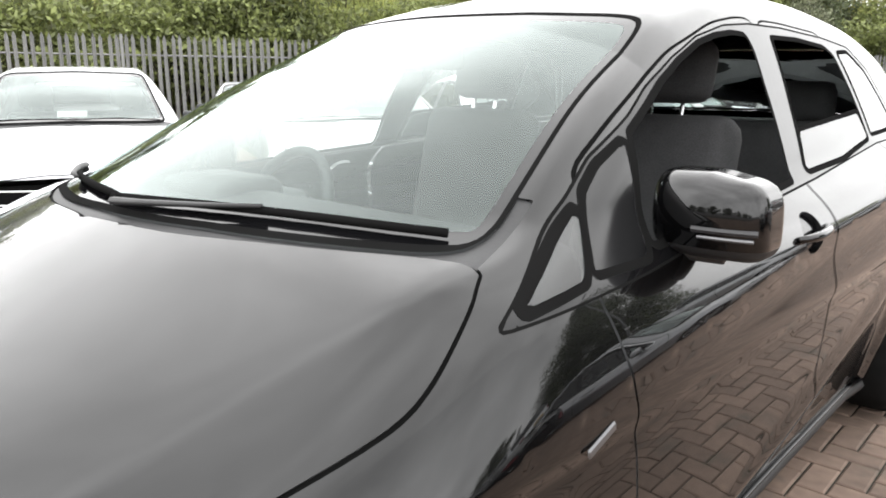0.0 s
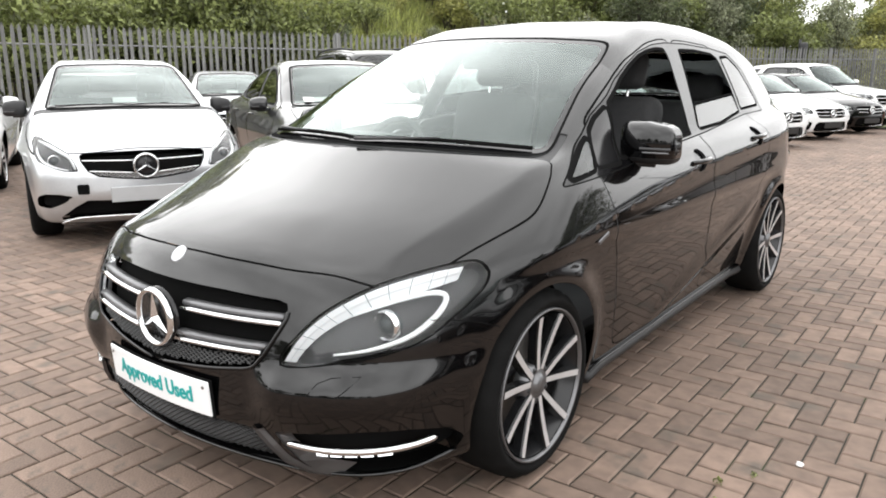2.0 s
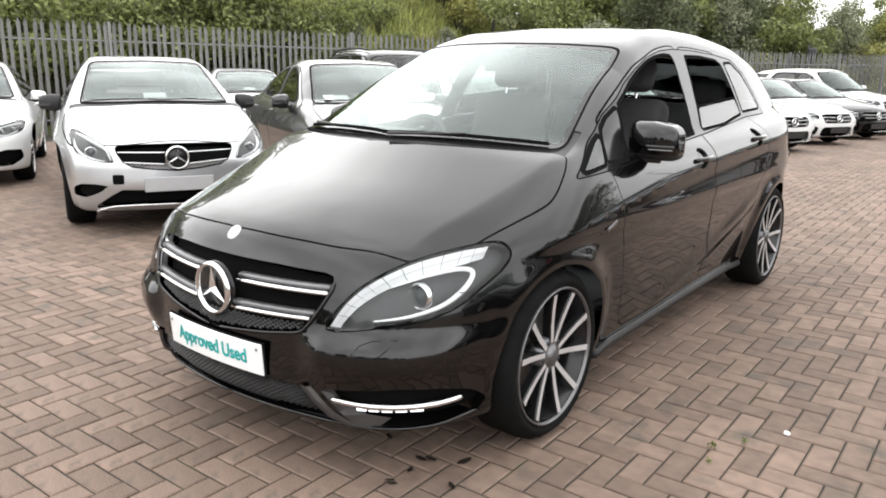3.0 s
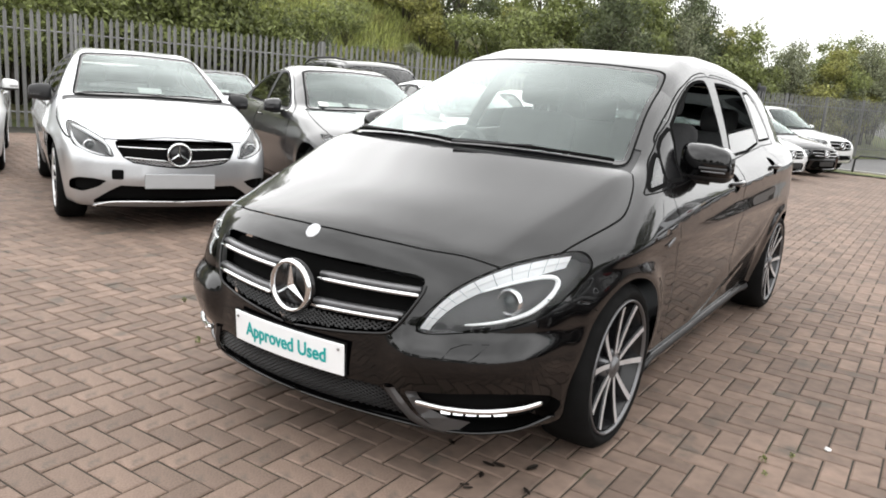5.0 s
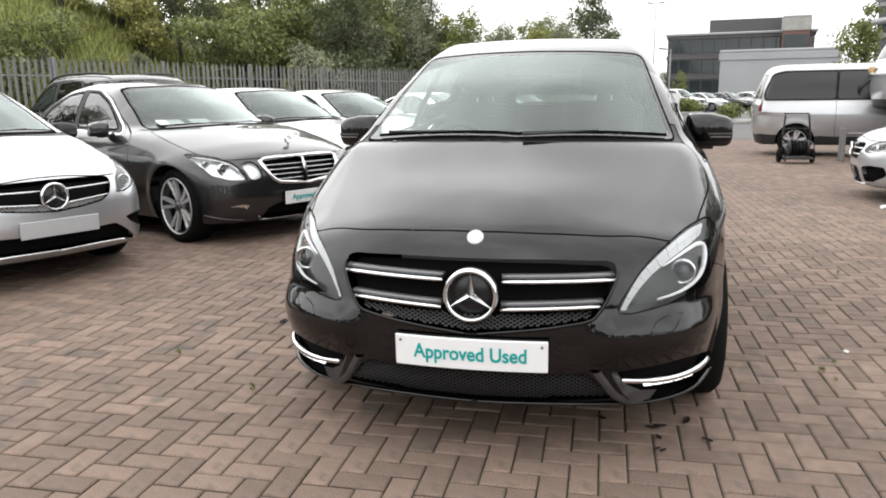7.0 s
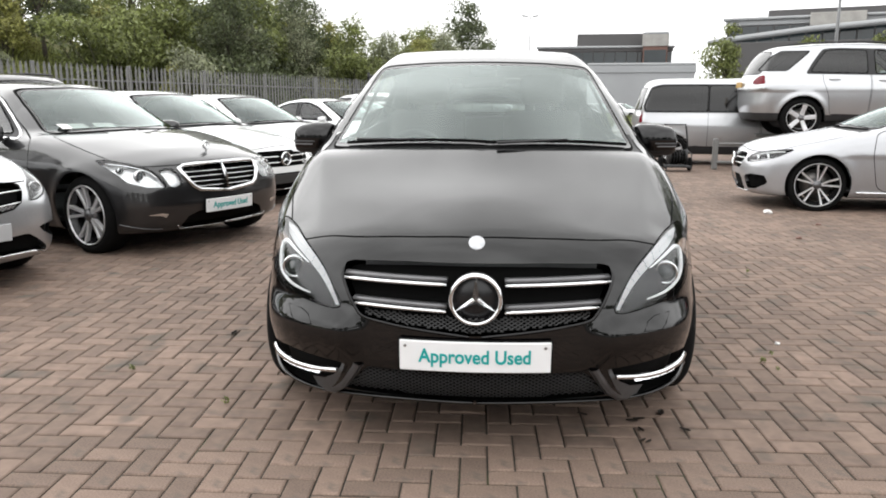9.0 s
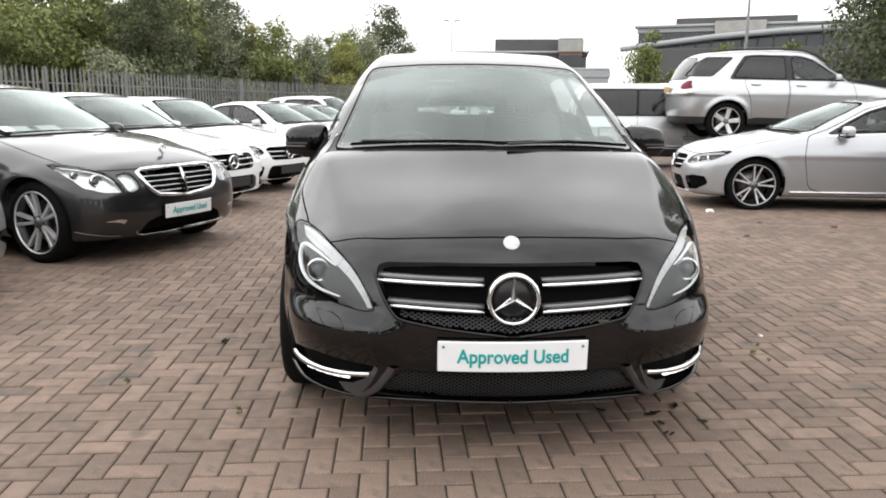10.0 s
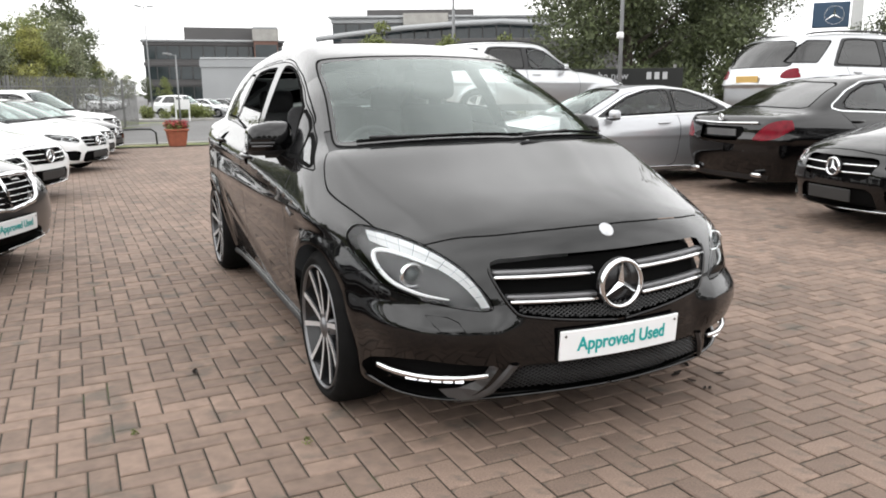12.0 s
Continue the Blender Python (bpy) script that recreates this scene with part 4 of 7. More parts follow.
HERO = dict(
    hood_extra=hero_hood,
    L=4.36, W=0.905, H=1.56, step=0.014, paint="black_paint", zm=curve([(0.0, 0.70), (0.6, 0.745), (1.2, 0.81), (2.1, 0.895), (3.2, 0.95), (4.3, 0.97)], 0.15), shoulder=0.36, flare=0.024, under=0.2, scoop=0.006, crease=hero_crease, pillar_mat="gloss_black", belt=1.0, cabin_w=0.805, roof_edge=0.065, tumble=(0.33, 0.31), plan=(0.3, 0.93), front_extra=hero_bumper, gap=0.0028,
    top=[(0.0, 0.70), (0.1, 0.80), (0.35, 0.89), (0.6, 0.965), (0.82, 1.035), (1.2, 1.04), (2.4, 1.04), (3.8, 1.09), (4.3, 1.05)],
    crown=[(0, 0.2), (0.5, 0.13), (1.0, 0.03), (4.4, 0.03)],
    roof=[(0.5, 0.88), (0.82, 1.045), (1.3, 1.285), (1.75, 1.46), (2.1, 1.535), (2.5, 1.557), (3.0, 1.545), (3.5, 1.49), (3.85, 1.40), (4.1, 1.2), (4.25, 0.9)],
    roof_mid=2.5, nose=[(0.19, 0.06), (0.25, 0.02), (0.34, -0.005), (0.45, 0.0), (0.55, 0.01), (0.6, 0.025), (0.70, 0.06), (0.765, 0.08), (0.8, 0.1), (0.9, 0.3), (1.0, 0.55)],
    tail=[(0.2, 4.2), (0.5, 4.34), (0.8, 4.34), (1.0, 4.27), (1.2, 4.14), (1.4, 3.97), (1.6, 3.7)],
    wide=[(0, -0.045), (0.45, -0.035), (0.8, -0.015), (1.3, 0.0), (3.5, 0.0), (3.9, -0.03), (4.3, -0.1)], hubs=(0.83, 3.51), hub_z=0.318, arch=0.343, tuck=0.018, floor=0.18,
    windows=[
        ([(2.375, 1.05), (2.41, 1.15), (2.7, 1.165), (2.995, 1.18), (3.025, 1.10), (2.7, 1.062)], "glass"),
        ([(1.065, 0.958), (1.298, 1.078), (1.285, 1.05), (1.224, 0.978)], "glass"),
        ([(1.252, 0.985), (1.328, 1.097), (1.39, 1.137), (1.488, 1.178), (1.462, 1.08), (1.435, 1.0), (1.42, 0.985)], "sail"),
        ([(1.455, 1.0), (1.495, 1.13), (1.513, 1.186), (1.606, 1.23), (1.716, 1.283), (1.829, 1.328), (1.965, 1.369), (2.09, 1.391), (2.21, 1.402), (2.30, 1.40), (2.305, 1.37), (2.272, 1.274), (2.25, 1.154), (2.235, 1.04)], "open"),
        ([(2.37, 1.052), (2.418, 1.218), (2.49, 1.40), (2.70, 1.40), (2.93, 1.385), (2.985, 1.36), (3.0, 1.26), (3.02, 1.10), (2.7, 1.065)], "open"),
        ([(3.075, 1.112), (3.06, 1.25), (3.05, 1.37), (3.17, 1.375), (3.285, 1.314), (3.36, 1.211), (3.42, 1.12)], "glass"),
    ],
    window_round=0.012, dlo_round=0.012, border=0.022, seal=0.012, seal_in=0.002, screen_seal=0.007, dlo_seal=True, rear_mat="side_glass", rear_screen=[(0, 1.43), (0.42, 1.42), (0.50, 1.39), (0.58, 1.16), (0.53, 1.13), (0, 1.13)], tail_plan=(0.22, 1.15), cabin_taper=-0.07, taper_from=3.0,
    dlo=[(1.015, 0.942), (1.292, 1.093), (1.384, 1.151), (1.538, 1.219), (1.64, 1.27), (1.805, 1.336), (1.97, 1.387), (2.176, 1.422), (2.357, 1.434), (2.6, 1.434), (2.95, 1.418), (3.2, 1.394), (3.34, 1.32), (3.42, 1.2), (3.48, 1.085), (3.1, 1.08), (2.4, 1.03), (1.8, 1.0), (1.4, 0.965)],
    screen=[(0, 1.453), (0.3, 1.449), (0.5, 1.438), (0.56, 1.428), (0.585, 1.39), (0.64, 1.22), (0.71, 1.03), (0.66, 1.028), (0.3, 1.045), (0, 1.05)],
    lamps=[(0.482, 0.533), (0.525, 0.625), (0.575, 0.685), (0.655, 0.742), (0.726, 0.768), (0.785, 0.779), (0.815, 0.762), (0.83, 0.734), (0.829, 0.696), (0.812, 0.65), (0.785, 0.60), (0.732, 0.57), (0.64, 0.549)],
    lamp_lines=[
        ([(0.632, 0.672), (0.70, 0.703), (0.752, 0.717), (0.783, 0.708), (0.793, 0.68), (0.785, 0.64), (0.758, 0.606), (0.70, 0.582), (0.615, 0.567)], (0.003, 0.009), "guide"),
    ],
    lamp_band=[((0.488, 0.541), (0.514, 0.541)), ((0.529, 0.621), (0.560, 0.611)), ((0.579, 0.680), (0.612, 0.660)), ((0.657, 0.736), (0.684, 0.705)), ((0.727, 0.762), (0.744, 0.729)), ((0.780, 0.771), (0.790, 0.744))],
    projectors=[(0.712, 0.645, 0.044)],
    front_cuts=[
        ([(0, 0.703), (0.248, 0.703), (0.432, 0.696), (0.462, 0.688), (0.470, 0.668), (0.469, 0.641), (0.446, 0.587), (0.42, 0.541), (0.389, 0.512), (0.31, 0.496), (0.213, 0.482), (0.1, 0.467), (0, 0.461)], "grille"),
        ([(0, 0.325), (0.375, 0.33), (0.395, 0.318), (0.475, 0.222), (0.29, 0.215), (0, 0.208)], "intake"),
    ],
    front_pairs=[
        ([(0.46, 0.333), (0.60, 0.347), (0.70, 0.357), (0.775, 0.347), (0.812, 0.318), (0.83, 0.275), (0.815, 0.235), (0.74, 0.208), (0.63, 0.192), (0.545, 0.187), (0.50, 0.25)], "intake"),
    ],
    doors=[
        [(1.31, 1.092), (1.232, 0.967), (1.246, 0.9), (1.262, 0.83), (1.32, 0.6), (1.39, 0.36), (1.43, 0.262), (1.6, 0.252), (2.2, 0.252), (2.42, 0.257), (2.38, 0.4), (2.335, 0.6), (2.30, 0.85), (2.30, 1.03), (2.36, 1.25), (2.41, 1.45), (2.3, 1.452), (2.1, 1.428), (1.8, 1.352), (1.5, 1.222), (1.335, 1.135)],
        [(2.43, 0.257), (2.39, 0.4), (2.345, 0.6), (2.31, 0.85), (2.31, 1.03), (2.37, 1.25), (2.42, 1.45), (2.6, 1.45), (2.95, 1.432), (3.06, 1.15), (3.2, 1.0), (3.2, 0.85), (3.1, 0.7), (3.04, 0.5), (2.98, 0.3), (2.9, 0.257)],
    ],
    handles=[(2.13, 0.93), (3.0, 0.975)], handle_mat="black_paint",
    side_cuts=[([(2.07, 0.925), (2.10, 0.965), (2.14, 0.975), (2.18, 0.965), (2.20, 0.93), (2.17, 0.89), (2.12, 0.88), (2.08, 0.895)], "cup"), ([(2.94, 0.97), (2.97, 1.01), (3.01, 1.02), (3.05, 1.01), (3.07, 0.975), (3.04, 0.935), (2.99, 0.925), (2.95, 0.94)], "cup")],
    hood=[(0, 0.12), (0.2, 0.135), (0.4, 0.18), (0.54, 0.24), (0.62, 0.272), (0.665, 0.30), (0.71, 0.35), (0.738, 0.44), (0.765, 0.554), (0.789, 0.656), (0.812, 0.767), (0.82, 0.852), (0.804, 0.94), (0.77, 1.03), (0.72, 1.055), (0.5, 0.93), (0.25, 0.825), (0, 0.79)],
    cowl=[(0, 0.75), (0.4, 0.8), (0.74, 1.0), (0.745, 1.06), (0.71, 1.25), (0.3, 1.0), (0, 1.0)],
    bars=[((0.1, 0.463), 0.632, 0.638, 0.014, "chrome", 0.002), ((0.1, 0.463), 0.650, 0.657, 0.018, "satin", 0.012),
          ((0.1, 0.42), 0.544, 0.556, 0.014, "chrome", 0.002), ((0.1, 0.43), 0.562, 0.574, 0.018, "satin", 0.012)],
    star=(0.588, 0.093, -0.012), bonnet_badge=0.768, plate=(-0.013, 0.392, True, "plate"), mirror=(0.893, 1.575, 1.055), wiper_z=1.062,
    dash=1.0, bench=3.0, seat_z=0.55, wheel=(0.318, 0.215, 0.252), spokes=(5, 0.285, 0.024, "alloy"), wheel_mats=("satin", "alloy_dark"),
)


def eased(poly):
    """Sets the front edge of the side windows back a little towards the roof, where the cabin leans in."""
    return [(y + 0.02 * min(max((z - 1.0) / 0.2, 0), 1) * min(max((2.3 - y) / 0.3, 0), 1), z) for y, z in poly]


HERO["windows"] = [(eased(poly), kind) for poly, kind in HERO["windows"]]
HERO["dlo"] = eased(HERO["dlo"])
HERO["doors"] = [eased(poly) for poly in HERO["doors"]]


def sedan(**over):
    """Forms of a four-door saloon."""
    c = dict(
        L=4.72, W=0.905, H=1.45, step=0.04, paint="silver_paint", zm=curve([(0.0, 0.64), (1.0, 0.70), (2.5, 0.76), (4.7, 0.82)], 0.15), belt=0.93, cabin_w=0.80, tumble=(0.33, 0.35), plan=(0.22, 0.75), gap=0.004, shoulder=0.3,
        top=[(0.0, 0.66), (0.1, 0.75), (0.35, 0.83), (0.8, 0.91), (1.15, 0.965), (1.5, 0.97), (3.4, 1.0), (4.2, 1.02), (4.72, 0.96)],
        crown=[(0, 0.14), (0.6, 0.09), (1.2, 0.03), (4.8, 0.05)],
        roof=[(0.8, 0.83), (1.15, 0.975), (1.6, 1.20), (2.05, 1.385), (2.4, 1.44), (2.8, 1.45), (3.3, 1.40), (3.7, 1.27), (4.1, 1.09), (4.4, 0.92)],
        roof_mid=2.7, nose=[(0.18, 0.07), (0.25, 0.02), (0.4, -0.01), (0.55, 0.0), (0.66, 0.03), (0.75, 0.09), (0.85, 0.3), (1.0, 0.7)],
        tail=[(0.2, 4.58), (0.5, 4.70), (0.8, 4.71), (1.0, 4.66), (1.1, 4.5)], wide=[(0, -0.01), (0.8, 0.0), (3.6, 0.0), (4.7, -0.05)],
        hubs=(0.83, 3.67), hub_z=0.325, arch=0.36, floor=0.18,
        windows=[([(1.75, 0.97), (1.92, 1.10), (2.15, 1.235), (2.45, 1.335), (2.68, 1.35), (2.66, 1.0)], "glass"), ([(2.76, 1.0), (2.78, 1.35), (3.1, 1.325), (3.38, 1.22), (3.56, 1.09), (3.5, 1.03)], "glass")],
        dlo=[(1.62, 0.94), (1.92, 1.13), (2.15, 1.26), (2.45, 1.36), (2.75, 1.377), (3.12, 1.35), (3.42, 1.245), (3.75, 1.06), (3.6, 1.02), (2.7, 0.98)], dlo_chrome=True,
        screen=[(0, 1.395), (0.45, 1.38), (0.54, 1.36), (0.60, 1.22), (0.70, 0.97), (0.64, 0.965), (0, 0.985)],
        rear_screen=[(0, 1.37), (0.45, 1.35), (0.52, 1.32), (0.66, 1.06), (0.6, 1.04), (0, 1.06)],
        lamps=[(0.50, 0.60), (0.53, 0.66), (0.64, 0.70), (0.76, 0.73), (0.83, 0.735), (0.84, 0.69), (0.80, 0.62), (0.66, 0.575), (0.55, 0.57)],
        lamp_lines=[([(0.54, 0.645), (0.64, 0.685), (0.75, 0.71), (0.81, 0.715)], 0.009, "lamp_white"), ([(0.56, 0.59), (0.67, 0.59), (0.78, 0.63)], 0.008, "lamp_white")],
        projectors=[(0.62, 0.635, 0.035), (0.73, 0.655, 0.035)],
        front_cuts=[([(0, 0.665), (0.36, 0.665), (0.44, 0.645), (0.445, 0.62), (0.39, 0.50), (0.34, 0.48), (0, 0.475)], "grille"), ([(0, 0.33), (0.42, 0.33), (0.47, 0.24), (0.4, 0.21), (0, 0.205)], "intake")],
        front_pairs=[([(0.56, 0.36), (0.70, 0.40), (0.80, 0.40), (0.80, 0.30), (0.68, 0.24), (0.58, 0.26)], "intake")],
        tail_lamps=[[(0.53, 0.69), (0.60, 0.80), (0.68, 0.875), (0.80, 0.92), (0.875, 0.89), (0.86, 0.80), (0.76, 0.70)]],
        doors=[[(1.42, 0.93), (1.38, 0.7), (1.46, 0.3), (1.6, 0.25), (2.6, 0.25), (2.72, 0.3), (2.70, 0.8), (2.70, 1.37), (2.45, 1.372), (2.12, 1.27), (1.85, 1.11), (1.6, 0.98)], [(2.72, 0.3), (2.71, 0.8), (2.71, 1.37), (3.1, 1.36), (3.4, 1.25), (3.62, 1.09), (3.6, 0.95), (3.45, 0.8), (3.3, 0.66), (3.22, 0.4), (3.15, 0.25), (2.8, 0.25)]],
        handles=[(2.52, 0.87), (3.42, 0.89)], hood=[(0, 0.1), (0.3, 0.115), (0.5, 0.17), (0.66, 0.27), (0.76, 0.42), (0.79, 0.8), (0.77, 1.15), (0.7, 1.26), (0.4, 1.15), (0, 1.09)],
        cowl=[(0, 1.0), (0.74, 1.1), (0.72, 1.4), (0.3, 1.25), (0, 1.2)],
        bars=[((0.09, 0.43), 0.60, 0.605, 0.014, "chrome", 0.006), ((0.09, 0.40), 0.53, 0.535, 0.014, "chrome", 0.006)],
        star=(0.57, 0.085, -0.01), mirror=(0.95, 1.85, 0.99), mirror_size=0.85, wiper_size=0.6, wiper_z=0.995, dash=1.35, bench=3.1, seat_z=0.46, seat_tall=0.56,
        wheel=(0.325, 0.225, 0.235), spokes=(5, 0.22, 0.026, "alloy"), wheel_mats=("alloy", "alloy"), wipers=[(1, 0.02, 0.6), (1, -0.6, 0.02)],
    )
    c.update(over)
    return c


def hatch():
    """Forms of a compact five-door hatchback."""
    return sedan(
        L=4.29, H=1.435, W=0.86, belt=0.94, step=0.025, cabin_w=0.77, tumble=(0.36, 0.4), sharp_lamps=True, roof_edge=0.06, roof_crown=0.04, top=[(0.0, 0.68), (0.1, 0.76), (0.35, 0.85), (0.8, 0.95), (1.05, 0.995), (1.5, 1.0), (3.4, 1.04), (4.1, 1.05), (4.3, 1.0)],
        crown=[(0, 0.18), (0.6, 0.1), (1.1, 0.03), (4.3, 0.03)], plan=(0.28, 1.25),
        roof=[(0.7, 0.86), (1.02, 1.0), (1.45, 1.205), (1.9, 1.38), (2.25, 1.43), (2.7, 1.43), (3.2, 1.39), (3.6, 1.31), (3.9, 1.18), (4.15, 0.98)],
        roof_mid=2.5, tail=[(0.2, 4.15), (0.5, 4.28), (0.8, 4.28), (1.0, 4.2), (1.2, 4.0), (1.4, 3.8)], hubs=(0.85, 3.55), wide=[(0, -0.075), (0.45, -0.06), (0.85, -0.025), (1.4, 0), (3.4, 0), (4.3, -0.05)],
        windows=[([(1.55, 0.985), (1.72, 1.12), (1.98, 1.25), (2.28, 1.33), (2.45, 1.34), (2.42, 1.02)], "glass"), ([(2.52, 1.02), (2.55, 1.34), (2.85, 1.325), (3.1, 1.27), (3.2, 1.11), (3.1, 1.06)], "glass")],
        dlo=[(1.42, 0.955), (1.72, 1.15), (1.98, 1.275), (2.28, 1.357), (2.6, 1.367), (2.9, 1.35), (3.2, 1.285), (3.42, 1.16), (3.3, 1.08), (2.4, 1.0)], dlo_chrome=False,
        screen=[(0, 1.385), (0.45, 1.372), (0.515, 1.355), (0.565, 1.22), (0.645, 0.995), (0.60, 0.99), (0, 1.005)],
        rear_screen=[(0, 1.34), (0.45, 1.32), (0.6, 1.1), (0, 1.1)],
        lamps=[(0.462, 0.578), (0.482, 0.64), (0.52, 0.705), (0.60, 0.752), (0.69, 0.805), (0.73, 0.81), (0.748, 0.77), (0.74, 0.70), (0.715, 0.645), (0.62, 0.60), (0.54, 0.58)],
        lamp_lines=[([(0.485, 0.60), (0.51, 0.68), (0.57, 0.725), (0.65, 0.77), (0.71, 0.795)], (0.006, 0.016), "lamp_white"), ([(0.53, 0.592), (0.62, 0.612), (0.69, 0.645), (0.725, 0.70), (0.728, 0.75)], (0.004, 0.011), "lamp_white")],
        projectors=[(0.625, 0.665, 0.045)],
        front_cuts=[([(0, 0.714), (0.25, 0.71), (0.42, 0.702), (0.447, 0.685), (0.44, 0.645), (0.40, 0.575), (0.33, 0.535), (0.17, 0.514), (0, 0.50)], "grille"), ([(0, 0.355), (0.28, 0.362), (0.42, 0.366), (0.50, 0.32), (0.60, 0.245), (0.61, 0.215), (0.5, 0.235), (0, 0.24)], "intake")],
        front_pairs=[([(0.755, 0.315), (0.75, 0.385), (0.70, 0.412), (0.60, 0.413), (0.51, 0.396), (0.57, 0.35), (0.67, 0.305)], "intake")],
        bars=[((0.08, 0.43), 0.648, 0.655, 0.011, "chrome", 0.006), ((0.08, 0.39), 0.557, 0.579, 0.011, "chrome", 0.006)],
        star=(0.605, 0.093, -0.01), doors=[[(1.28, 0.95), (1.26, 0.7), (1.36, 0.3), (1.5, 0.25), (2.4, 0.25), (2.5, 0.3), (2.47, 0.8), (2.47, 1.36), (2.28, 1.365), (1.95, 1.28), (1.7, 1.14), (1.45, 1.0)], [(2.5, 0.3), (2.48, 0.8), (2.48, 1.36), (2.9, 1.36), (3.15, 1.29), (3.3, 1.1), (3.25, 0.9), (3.12, 0.6), (3.05, 0.4), (3.0, 0.25), (2.6, 0.25)]],
        handles=[(2.3, 0.9), (3.1, 0.94)], hood=[(0, 0.1), (0.3, 0.115), (0.5, 0.18), (0.68, 0.3), (0.76, 0.45), (0.79, 0.8), (0.77, 1.05), (0.7, 1.12), (0.4, 1.0), (0, 0.94)],
        cowl=[(0, 0.9), (0.74, 1.0), (0.72, 1.25), (0.3, 1.1), (0, 1.05)], mirror=(0.875, 1.6, 1.0), mirror_mat="plastic", wiper_z=1.015, wiper_size=0.6, dash=1.2, bench=2.85,
        plate=(-0.03, 0.405, False, "bare_plate"),
    )


